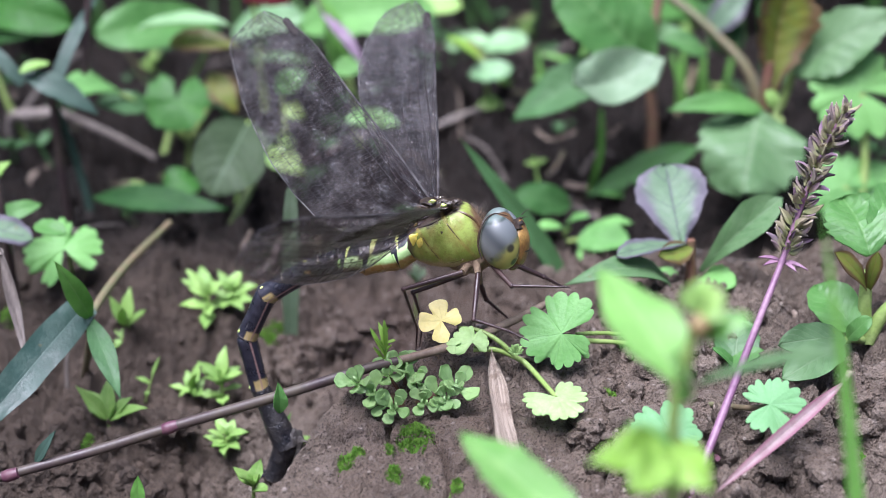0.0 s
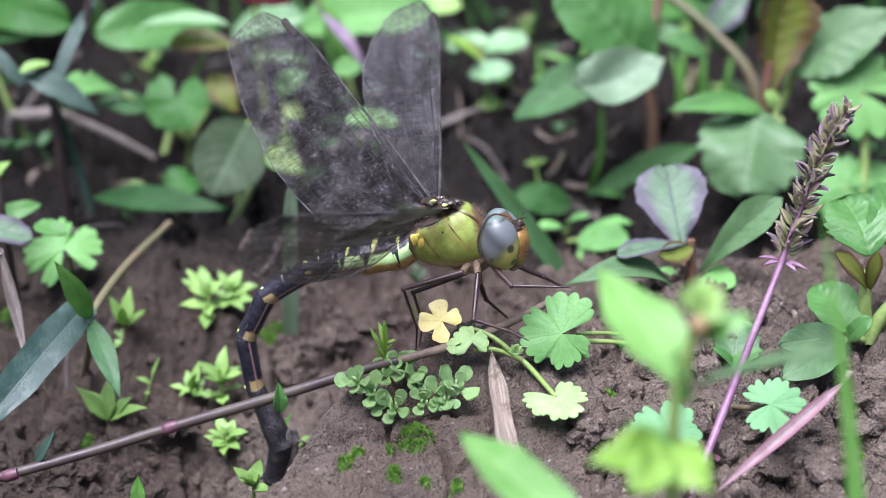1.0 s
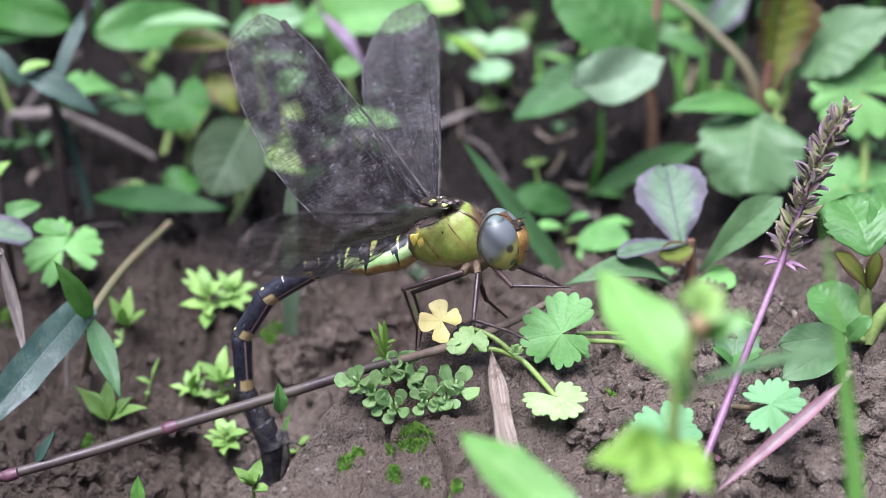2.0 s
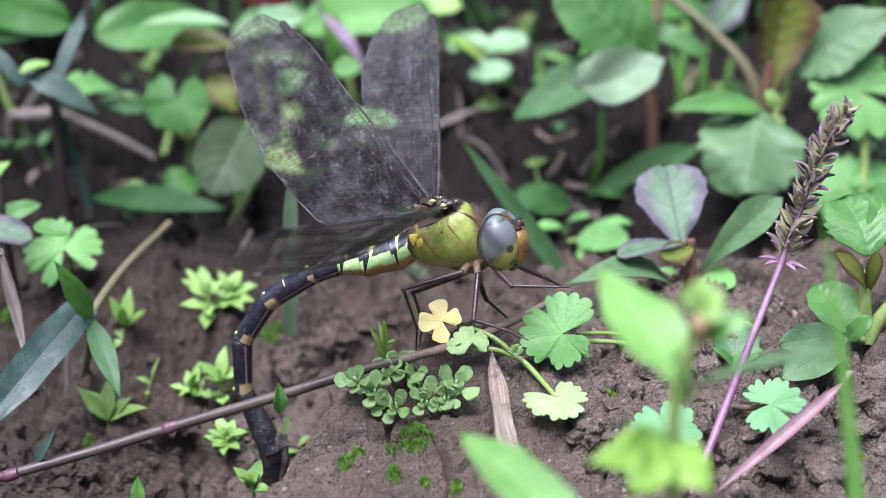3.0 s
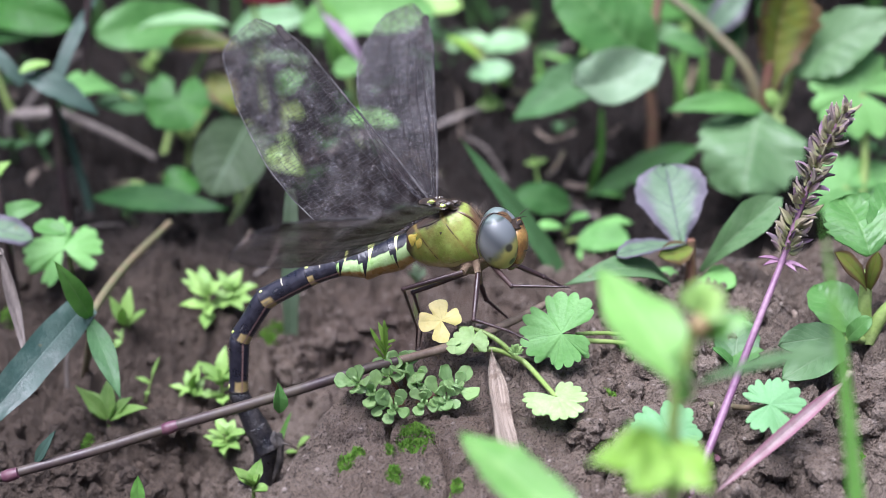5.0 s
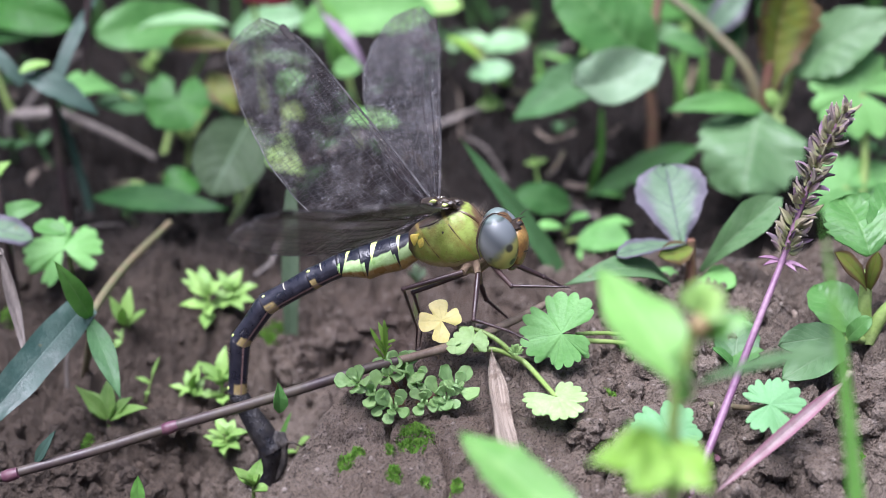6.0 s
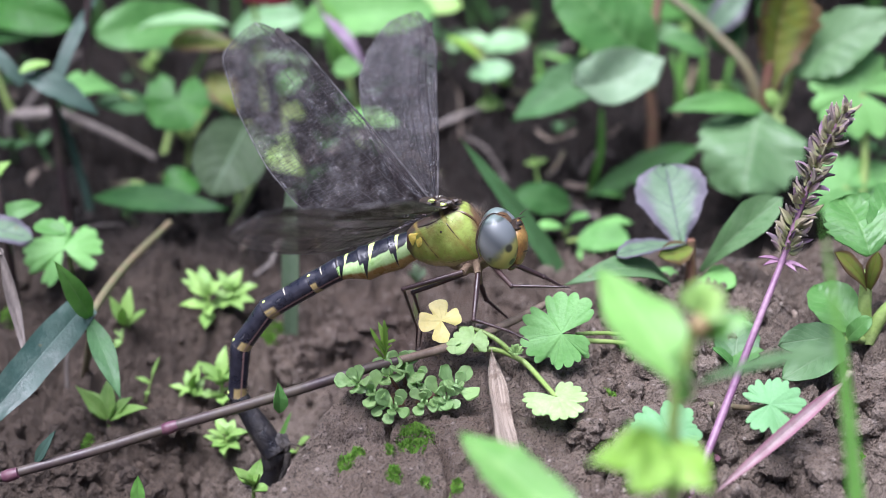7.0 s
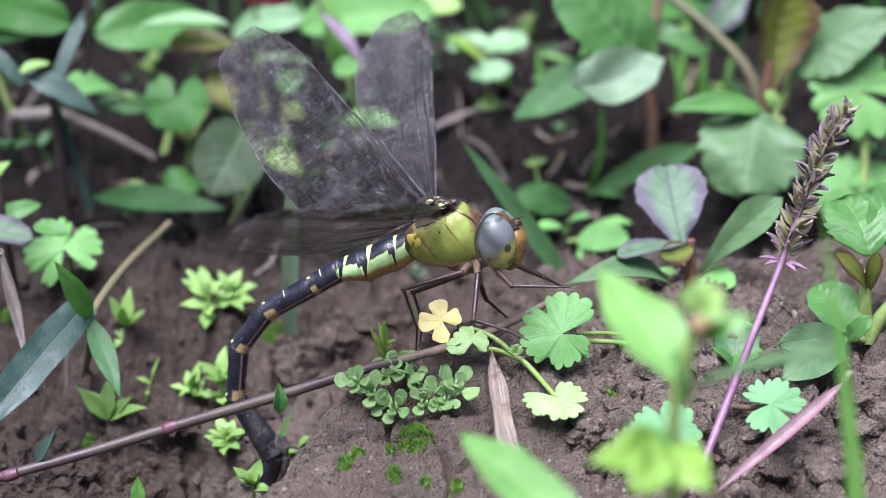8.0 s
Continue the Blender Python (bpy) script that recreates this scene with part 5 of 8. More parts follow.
# dense undergrowth further up the bank
def undergrowth():
    rng = np.random.RandomState(77)
    mats = (MID, DARK, LOBED, PALE, OLIVE)
    acc = [([], [], [], []) for _ in mats]
    for k in range(420):
        y = 0.16 + 0.55 * rng.rand() ** 1.4
        x = (rng.rand() - 0.5) * (0.22 + 0.75 * y)
        g = height_at(x, y)
        tall = 0.012 + 0.030 * rng.rand() + 0.16 * max(0.0, y - 0.27) * rng.rand()
        b = np.array((x, y, g + tall * (0.5 + 0.5 * rng.rand())))
        a = rng.rand() * 6.283
        ln = 0.012 + 0.016 * rng.rand()
        t = b + np.array((math.cos(a) * ln, math.sin(a) * ln, (rng.rand() - 0.45) * ln))
        V, Fc, U, _ = acc[rng.choice(len(mats), p=[0.36, 0.26, 0.2, 0.1, 0.08])]
        for v, f, u in (leaf(b, t, ln * (0.4 + 0.3 * rng.rand()), ("ovate", "oval", "lance")[k % 3], up=(0.3 * rng.randn(), -0.4, 0.9), seed=k, nt=9, nu=4, arch=0.1),
                        (*tube([(x + 0.004 * rng.randn(), y, g - 0.002), b * 0.5 + np.array((x, y, g)) * 0.5, b], (0.0007, 0.0004), 5, 6), None)):
            o = sum(len(q) for q in V)
            V.append(v)
            Fc += [tuple(i + o for i in q) for q in f]
            U += u if u else [(0.3, 0.3)] * len(v)
    for m, (V, Fc, U, _) in zip(mats, acc):
        solo("undergrowth", (np.vstack(V), Fc, U), m, (0, 0.3, -0.01), "dense leafy green undergrowth on the bank", "undergrowth", "undergrowth", "stuff")


undergrowth()

# twigs and dry stems on the bank
for i, (a, c, e, r) in enumerate((((-0.00928, 0.10684, -0.01784), (0.00179, 0.11200, -0.01640), (0.01356, 0.11465, -0.01393), 0.0007), ((0.02307, 0.09064, -0.02287), (0.02742, 0.09185, -0.02249), (0.03500, 0.09305, -0.02210), 0.0007), ((0.04434, 0.11409, -0.01400), (0.04857, 0.12788, -0.01266), (0.05272, 0.13943, -0.01163), 0.0009),
                                  ((-0.02484, 0.10828, -0.01829), (-0.01599, 0.10921, -0.01718), (-0.00707, 0.10684, -0.01784), 0.0006), ((-0.08192, 0.09232, -0.02265), (-0.07881, 0.09932, -0.02097), (-0.07401, 0.10359, -0.01947), 0.0007), ((-0.06936, 0.10159, -0.02056), (-0.06091, 0.10388, -0.02014), (-0.04973, 0.10188, -0.02123), 0.0008), 
                                  ((0.01401, 0.14987, -0.01072), (0.02150, 0.15536, -0.01027), (0.02809, 0.16420, -0.00936), 0.0010))):
    lift = np.array((0, 0, 0.0012))
    a, c, e = (np.array(drop(q, 0.0)) + lift for q in (a, c, e))
    t_ = thing("twig", tuple(a), "thin dry brown twig lying on the soil", "twig", "twigs")
    st(t_, [a, c, e], (r * 0.7, r, r * 0.6), (GREYDEAD, DEAD, STEMD)[i % 3], sides=6, wobble=0.1)


# small sprouts and dry litter between the weeds
def bank_cover():
    rng = np.random.RandomState(52)

    def gather(pieces, name, mat, label, category):
        V, Fc, U, o = [], [], [], 0
        for v, f, *u in pieces:
            V.append(v)
            Fc += [tuple(i + o for i in q) for q in f]
            U += list(u[0]) if u else [(0.3, 0.3)] * len(v)
            o += len(v)
        solo(name, (np.vstack(V), Fc, U), mat, (0, 0.09, -0.02), label, category, kind="stuff")

    for name, mat, count, label, category in (("bank_sprouts", FRESH, 12, "tiny fresh green sprouts on dark soil", "sprouts"), ("bank_sprouts", DULL, 46, "tiny dull green sprouts on dark soil", "sprouts")):
        pieces = []
        for k in range(count):
            y = 0.085 + 0.09 * rng.rand()
            x = (rng.rand() - 0.5) * (0.15 + 0.3 * y)
            b = np.array((x, y, height_at(x, y) - 0.001))
            t = b + np.array((0.002 * rng.randn(), 0.001 * rng.randn(), 0.003 + 0.005 * rng.rand()))
            pieces.append(tube([b, (b + t) / 2, t], (0.0003, 0.0002), 5, 5))
            for q in range(3 + int(3 * rng.rand())):
                a, ln = rng.rand() * 6.283, 0.0016 + 0.0026 * rng.rand()
                bq = b + (t - b) * (0.5 + 0.5 * rng.rand())
                pieces.append(leaf(bq, bq + ln * np.array((math.cos(a), 0.7 * math.sin(a), 0.15 + 0.6 * rng.rand())), ln * (0.35 + 0.35 * rng.rand()), ("lance", "oval", "ovate")[q % 3], up=(0.2 * rng.randn(), -0.4, 0.9), nt=8, nu=4, seed=k))
        gather(pieces, name, mat, label, category)
    for mat, count, tone in ((GREYDEAD, 46, "grey"), (DEAD, 26, "pale"), (STEMD, 22, "olive")):
        pieces = []
        for k in range(count):
            y = 0.06 + 0.12 * rng.rand()
            x = (rng.rand() - 0.5) * (0.16 + 0.32 * y)
            a, ln = rng.rand() * 6.283, 0.006 + 0.016 * rng.rand() ** 2
            pts = []
            for q in (-0.5, -0.1, 0.25, 0.5):
                px, py = x + q * ln * math.cos(a) + 0.0006 * rng.randn(), y + q * ln * math.sin(a) * 0.7 + 0.0006 * rng.randn()
                pts.append((px, py, height_at(px, py) + 0.0004 + 0.0016 * rng.rand() + max(0.0, q) * 0.006 * rng.rand()))
            r = 0.00016 + 0.0003 * rng.rand() ** 2
            pieces.append(tube(pts, (r * 0.7, r, r * 0.5), 5, 10, 0.1))
        gather(pieces, "dry_litter", mat, tone + " dry stem bits scattered over the soil", "litter")


bank_cover()

# unseen tall weeds, added above and behind the bank to shade it
def tall_weeds():
    rng = np.random.RandomState(31)
    V, Fc, U, o = [], [], [], 0
    for k in range(120):
        y = 0.27 + 0.14 * rng.rand()
        x = -0.24 + 0.44 * rng.rand() ** 1.3
        g = height_at(x, y)
        top = 0.075 + 0.07 * rng.rand()
        reach = 0.06 + 0.15 * rng.rand()
        stem = spline([(x, y, g - 0.003), (x + 0.006 * rng.randn(), y - 0.1 * reach, g + top * 0.6), (x + 0.012 * rng.randn(), y - reach, g + top)], 20)
        pieces = [(*tube(stem[::3], (0.0016, 0.0008), 6, 12), None)]
        for q in range(7):
            bq = stem[int(19 * (0.45 + 0.55 * rng.rand()))]
            a = rng.rand() * 6.283
            ln = 0.026 + 0.022 * rng.rand()
            pieces.append(leaf(bq, bq + np.array((math.cos(a) * ln, math.sin(a) * ln, (rng.rand() - 0.3) * 0.4 * ln)), ln * 0.5, "ovate", up=(0, -0.1, 1), seed=k * 9 + q, nt=12, nu=6))
        for v, f, u in pieces:
            V.append(v)
            Fc += [tuple(i + o for i in q) for q in f]
            U += u if u else [(0.3, 0.3)] * len(v)
            o += len(v)
    solo("tall_weeds", (np.vstack(V), Fc, U), MID, (0, 0.3, 0.0), "added tall leafy weeds, out of view, shading the bank", "weeds", kind="stuff")


tall_weeds()

# flowering spike and pink blade, lower right
p = thing("flowering_spike", (0.03403, -0.02422, -0.02832), "purple-stemmed seed spike with straw and violet spikelets", "plant")
axis_pts = spline([(0.03403, -0.02422, -0.02832), (0.03600, -0.02250, -0.02330), (0.03985, -0.01700, -0.01594), (0.04403, -0.01200, -0.00693), (0.04792, -0.00700, 0.00094), (0.05090, -0.00500, 0.00993), (0.05377, -0.00400, 0.01751), (0.05621, -0.00400, 0.02243)], 80)
part("stem", tube(axis_pts[::4], (0.00066, 0.0006, 0.0005, 0.00035, 0.0002), 8, 40), STEMV, p)
def spikelet_mat(name, low, high):
    """A chaffy spikelet: pale base, darker upper half, whitish tip."""
    m, nt, q = node_mat(name)
    obj = coords(nt)
    x = split(nt, obj)[0]
    n1 = noise_tex(nt, obj, 1500.0)
    info = nt.nodes.new("ShaderNodeObjectInfo")
    col = mix(nt, remap(nt, math_node(nt, "ADD", x, math_node(nt, "MULTIPLY", n1, 0.0008)), 0.0008, 0.0021), low, high)
    col = mix(nt, math_node(nt, "MULTIPLY", info.outputs["Random"], 0.5), col, low)
    col = mix(nt, remap(nt, x, 0.00246, 0.00258), col, (0.36, 0.31, 0.29))
    nt.links.new(col, q.inputs["Base Color"])
    q.inputs["Roughness"].default_value = 0.6
    q.inputs["Specular IOR Level"].default_value = 0.25
    bump(nt, q, n1, 0.5, 0.0002)
    return m


SPIKE = [spikelet_mat("straw_spikelet", (0.27, 0.30, 0.13), (0.27, 0.23, 0.16)), spikelet_mat("violet_spikelet", (0.24, 0.24, 0.12), (0.095, 0.055, 0.105)), spikelet_mat("mauve_spikelet", (0.23, 0.20, 0.13), (0.14, 0.085, 0.13))]
spik = []
for m, wd, fo in zip(SPIKE, (0.00088, 0.00066, 0.00076), (0.7, 1.0, 0.5)):
    sv, sf, suv = leaf((0, 0, 0), (0.0026, 0, 0), wd, shape="lance", up=(0, 0, 1), arch=0.09, fold=fo, thick=0.0003, nt=11, nu=4)
    me = mesh_from("spikelet", sv, sf, suv)
    me.materials.append(m)
    spik.append(me)
rng = np.random.RandomState(5)
for k in range(158):
    f = 0.585 + 0.41 * k / 158
    i = min(78, int(f * 79))
    c = axis_pts[i] + (axis_pts[i + 1] - axis_pts[i]) * (f * 79 - i)
    t = unit(axis_pts[i + 1] - axis_pts[i])
    a = k * 2.4 + rng.rand() * 1.6
    s1 = unit(np.cross(t, (0, 1, 0)))
    out = s1 * math.cos(a) + np.cross(t, s1) * math.sin(a)
    spread = (1.25 - 0.6 * (k / 158)) * (0.45 + 0.9 * rng.rand())
    d = Vector(unit(out * spread + t * (0.55 + 0.5 * rng.rand()) + rng.randn(3) * 0.12))
    size = (1.0 if k < 130 else 0.75) * (0.7 + 0.55 * rng.rand())
    ob = new("spikelet", spik[int(rng.choice([0, 0, 1, 1, 2]))])
    ob.parent = p
    ob.matrix_basis = Matrix.LocRotScale(Vector(c + out * 0.0006 * (1.15 - k / 158)) - p.location, d.to_track_quat("X", "Z") @ Euler((rng.rand() * 6, 0, 0)).to_quaternion(), (size, size * (0.85 + 0.4 * rng.rand()), size))
for t in ((0.04447, -0.00700, 0.00136), (0.04501, -0.00800, 0.00046), (0.05141, -0.00800, -0.00022), (0.04966, -0.00900, -0.00019)):
    lf(p, (0.04794, -0.00600, 0.00040), t, 0.0007, STEMV, shape="lance", nt=10, nu=4)
p = thing("pink_grass", drop((0.05859, -0.01000, -0.01775)), "pink reddish grass blade slanting over soil", "grass")
lf(p, (0.05680, -0.01200, -0.01564), (0.03543, -0.03700, -0.02084), 0.0020, PINK, shape="lance", up=(0.3, -0.6, 0.7), arch=0.03, fold=0.4)
st(p, [drop((0.05859, -0.01000, -0.01775)), (0.05790, -0.01100, -0.01503), (0.05665, -0.01200, -0.01581)], 0.0006, DEAD)
p = thing("dry_stalk", (0.03700, -0.01291, -0.02084), "thin reddish dry stalk on soil", "stalk")
st(p, [(0.03647, -0.00400, -0.02265), (0.03793, -0.01000, -0.02529), (0.03815, -0.02077, -0.02343)], 0.0005, PINK, sides=6)

# ---- out-of-focus plants close to the lens ----
p = thing("near_weed", drop((0.02483, -0.08500, -0.00500)), "fresh green weed with pointed leaves and yellow bud", "weed")
st(p, [tuple(p.location), (0.02430, -0.08400, 0.00389), (0.02425, -0.08400, 0.01306), (0.02570, -0.08400, 0.02071), (0.02643, -0.08400, 0.02416)], (0.0008, 0.0006), STEMG, n=24)
lf(p, (0.02535, -0.08400, 0.01499), (0.01685, -0.06800, 0.02270), 0.00779, NEARG, shape="lance", up=(0.25, -0.62, 0.7), arch=0.03, label="pointed bright green leaf")
lf(p, (0.02420, -0.08400, 0.01435), (0.02280, -0.09200, 0.02159), 0.00420, NEARG, shape="oval", up=FACE)
lf(p, (0.02391, -0.08600, 0.00881), (0.01453, -0.09200, 0.01029), 0.0048, LIMEG, shape="ovate", up=(0.1, -0.7, 0.7), teeth=5, tooth=0.3, ripple=0.1)
lf(p, (0.02302, -0.08600, 0.00881), (0.02749, -0.09200, 0.00711), 0.0052, LIMEG, shape="ovate", up=(0.1, -0.8, 0.6), teeth=5, tooth=0.3, ripple=0.1)
lf(p, (0.02392, -0.08600, 0.00848), (0.01927, -0.08300, 0.01078), 0.0030, NEARG, shape="ovate", up=(-0.2, -0.8, 0.6))
lf(p, (0.02391, -0.08600, 0.00881), (0.01911, -0.09400, 0.00837), 0.0042, LIMEG, shape="oval", up=(0.0, -0.8, 0.6), ripple=0.1)
lf(p, (0.02658, -0.08400, 0.02071), (0.03170, -0.08400, 0.02322), 0.00240, GRASS, shape="oval", up=FACE)
part("bud", blob((0.02626, -0.08500, 0.02269), (0.0013, 0.0013, 0.0013), 4), plain_mat("brown_bud", (0.22, 0.15, 0.06), (0.30, 0.22, 0.10)), p, "brown bud base")
for t in ((0.02477, -0.08500, 0.02684), (0.02642, -0.08400, 0.02726), (0.02822, -0.08500, 0.02672), (0.02875, -0.08600, 0.02495)):
    lf(p, (0.02622, -0.08500, 0.02362), t, 0.0026, FRESH, shape="obovate", up=FACE, label="yellow-green bud leaf")
p = thing("near_leaf", drop((0.01279, -0.09000, -0.00561)), "large pointed green leaf close to ground", "leaf")
lf(p, (0.01518, -0.08800, -0.00136), (0.00176, -0.07200, 0.00461), 0.0066, NEARG, shape="ovate", up=(0.25, -0.75, 0.6), arch=0.03, fold=0.3, teeth=9, tooth=0.26)
st(p, [tuple(p.location), (0.01336, -0.08800, 0.00090)], 0.0007, STEMG)
p = thing("near_grass", drop((0.04698, -0.08500, -0.00637)), "tall narrow green grass blade", "grass", "near grass")
lf(p, tuple(p.location), (0.03942, -0.07800, 0.03220), 0.00204, GRASS, shape="grass", up=(0.2, -0.9, 0.3), arch=0.02, side=0.02)
lf(p, (0.04287, -0.07900, 0.01735), (0.02775, -0.07000, 0.00914), 0.00171, PALE, shape="grass", up=(0.0, -0.6, 0.8), arch=0.08, label="pale side blade")



# ---- clods and crumbs ----
def scatter_crumbs():
    rng = np.random.RandomState(12)
    balls = []
    for level in (1, 2):
        bm = bmesh.new()
        bmesh.ops.create_icosphere(bm, subdivisions=level, radius=1.0)
        balls.append((np.array([v.co for v in bm.verts]), np.array([[v.index for v in f.verts] for f in bm.faces])))
        bm.free()
    V, Fc, k, o = [], [], 0, 0
    while k < 6500:
        x, y = -0.085 + 0.18 * rng.rand(), -0.045 + 0.165 * rng.rand()
        smooth_mud = -0.024 < x < 0.020 and y < 0.0
        if smooth_mud and rng.rand() > 0.06:
            continue
        if x < -0.01 and rng.rand() > 0.55:
            continue
        r = 0.00022 * math.exp(abs(rng.randn()) * 0.7)
        if k % 5 == 0 and y < 0.004:
            if x < 0.022 and x > -0.025:
                continue
            r = 0.0006 + 0.0011 * rng.rand() ** 2
        r = min(r, 0.0022)
        sph, tri = balls[r > 0.00045]
        s = sph * (1 + rng.randn(len(sph), 1) * 0.15) * (r * (0.75 + 0.5 * rng.rand(3)))
        a = rng.rand() * 6.28
        s = s @ np.array([[math.cos(a), -math.sin(a), 0], [math.sin(a), math.cos(a), 0], [0, 0, 1]])
        V.append(s + np.array((x, y, height_at(x, y) + 0.25 * r)))
        Fc.append(tri + o)
        o += len(sph)
        k += 1
    sph, tri = balls[1]
    while k < 7000:
        right = rng.rand() < 0.65
        x, y = (0.024 + 0.05 * rng.rand() if right else -0.075 + 0.045 * rng.rand()), (-0.034 + 0.036 * rng.rand() if right else -0.010 + 0.03 * rng.rand())
        r = 0.0008 + 0.0012 * rng.rand() ** 2
        s = sph * (1 + rng.randn(len(sph), 1) * 0.13) * (r * (0.7 + 0.6 * rng.rand(3)))
        V.append(s + np.array((x, y, height_at(x, y) + 0.15 * r)))
        Fc.append(tri + o)
        o += len(sph)
        k += 1
    geo = (np.vstack(V), np.vstack(Fc).tolist())
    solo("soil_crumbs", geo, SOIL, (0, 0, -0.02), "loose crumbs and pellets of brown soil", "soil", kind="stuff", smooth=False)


scatter_crumbs()
for i, (c, r) in enumerate((((-0.02437, 0.03036, -0.03207), (0.0036, 0.003, 0.0044)), ((-0.02869, 0.02605, -0.03369), (0.0024, 0.002, 0.0020)), ((-0.04380, 0.01309, -0.04005), (0.0048, 0.003, 0.0030)), ((-0.01812, 0.03516, -0.03059), (0.0040, 0.003, 0.0024)), ((-0.01272, 0.04186, -0.02826), (0.0046, 0.003, 0.0022)),
                            ((0.02652, -0.00814, -0.01945), (0.0030, 0.003, 0.0020)), ((0.05425, -0.02319, -0.02424), (0.0034, 0.003, 0.0024)), ((0.04615, -0.01954, -0.02298), (0.0030, 0.003, 0.0020)), ((-0.06428, 0.01430, -0.03818), (0.0040, 0.003, 0.0026)), ((-0.05779, 0.00632, -0.04111), (0.0040, 0.003, 0.0024)),
                            ((0.06108, -0.01053, -0.02016), (0.0034, 0.003, 0.0022)), ((0.04149, -0.02566, -0.02518), (0.0034, 0.003, 0.0022)), ((0.02124, -0.01482, -0.02171), (0.0034, 0.003, 0.0018)))):
    q = drop(c, 0.0)
    v, f = blob((q[0], q[1], q[2] + r[2] * 0.3), r, i + 2, 0.30, 5)
    v = v + np.array([Vector((noise.noise(Vector(a) * 700), noise.noise(Vector(a) * 700 + Vector((5, 0, 0))), noise.noise(Vector(a) * 700 + Vector((0, 7, 0))))) * 0.0007 + Vector((noise.noise(Vector(a) * 2000), 0, noise.noise(Vector(a) * 2000 + Vector((3, 0, 0))))) * 0.00035 for a in v])
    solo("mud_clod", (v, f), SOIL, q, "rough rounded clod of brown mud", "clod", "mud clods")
p = thing("seed_husk", drop((0.05407, 0.01500, -0.01321)), "small pale seed husk lying on soil", "seed")
q = drop((0.05407, 0.01500, -0.01321))
part("husk", blob((q[0], q[1], q[2] + 0.0014), (0.0006, 0.0007, 0.0012), 3, 0.08), DEAD, p)


# ---- dragonfly ----
FLY = (0.00049, 0.00000, 0.00182)
fly = thing("dragonfly", FLY, "green and black dragonfly laying eggs in mud, wings spread", "dragonfly")


def local_part(name, geo, material, parent, label="", at=(0, 0, 0), turn=0.0, tilt=0.0):
    """A part built round its own origin and set at a place in its parent's space."""
    verts, faces, *uv = geo
    me = mesh_from(name, verts, faces, uv[0] if uv else None)
    me.materials.append(material)
    ob = new(name, me)
    ob.parent = parent
    ob.matrix_basis = pose(*at, 0, tilt, turn)
    return tagged(ob, label)


def loft(rings, sides=28):
    """rings: (x, z centre, half height, half width, squareness)."""
    verts, faces, uv = [], [], []
    x0, x1 = rings[0][0], rings[-1][0]
    for x, zc, hz, hy, e in rings:
        for k in range(sides):
            a = 2 * math.pi * k / sides
            c, s = math.cos(a), math.sin(a)
            verts.append((x, hy * math.copysign(abs(c) ** e, c), zc + hz * math.copysign(abs(s) ** e, s)))
            uv.append(((x - x0) / (x1 - x0), k / sides))
    n = len(rings)
    for i in range(n - 1):
        for k in range(sides):
            a, b = i * sides + k, i * sides + (k + 1) % sides
            faces.append((a, b, b + sides, a + sides))
    faces.append(tuple(range(sides - 1, -1, -1)))
    faces.append(tuple((n - 1) * sides + k for k in range(sides)))
    return np.array(verts), faces, uv


def smooth_rings(rings, n):
    a = np.array(rings)
    return spline(a, n)


def thorax_mat():
    m, nt, p = node_mat("thorax_cuticle")
    obj = coords(nt)
    x, y, z = split(nt, obj)
    n0, n1, n2 = noise_tex(nt, obj, 260.0, 2.0), noise_tex(nt, obj, 700.0), noise_tex(nt, obj, 3000.0)
    col = mix(nt, remap(nt, n0, 0.36, 0.62), (0.165, 0.220, 0.028), (0.275, 0.355, 0.075))
    col = mix(nt, remap(nt, n1, 0.42, 0.70, 0.0, 0.75), col, (0.20, 0.185, 0.035))
    col = mix(nt, remap(nt, n2, 0.50, 0.75, 0.0, 0.5), col, (0.12, 0.11, 0.025))
    jit = math_node(nt, "MULTIPLY", math_node(nt, "SUBTRACT", n1, 0.5), 0.0016)
    zz, xx = math_node(nt, "ADD", z, jit), math_node(nt, "ADD", x, jit)
    col = mix(nt, remap(nt, zz, -0.0022, -0.0034), col, (0.31, 0.22, 0.12))
    front = math_node(nt, "ADD", xx, math_node(nt, "MULTIPLY", z, 0.30))
    col = mix(nt, remap(nt, front, 0.0043, 0.0052), col, (0.14, 0.08, 0.04))
    ridge = math_node(nt, "SUBTRACT", zz, math_node(nt, "MULTIPLY", x, 0.55))
    col = mix(nt, remap(nt, ridge, 0.0034, 0.0041), col, (0.030, 0.018, 0.011))
    col = mix(nt, remap(nt, xx, -0.0041, -0.0051), col, (0.040, 0.024, 0.013))
    seam = math_node(nt, "ABSOLUTE", math_node(nt, "SUBTRACT", math_node(nt, "ADD", z, math_node(nt, "MULTIPLY", x, 1.25)), 0.0032))
    seam2 = math_node(nt, "ABSOLUTE", math_node(nt, "ADD", math_node(nt, "ADD", z, math_node(nt, "MULTIPLY", x, 1.2)), 0.0033))
    near = math_node(nt, "ADD", math_node(nt, "MINIMUM", seam, seam2), math_node(nt, "MULTIPLY", jit, 0.4))
    col = mix(nt, remap(nt, near, 0.0007, 0.0001, 0.0, 0.55), col, (0.21, 0.15, 0.03))
    nt.links.new(col, p.inputs["Base Color"])
    nt.links.new(remap(nt, n1, 0.3, 0.7, 0.38, 0.58), p.inputs["Roughness"])
    bump(nt, p, math_node(nt, "ADD", math_node(nt, "ADD", n1, n0), math_node(nt, "MULTIPLY", n2, 0.5)), 0.4, 0.00028)
    return m


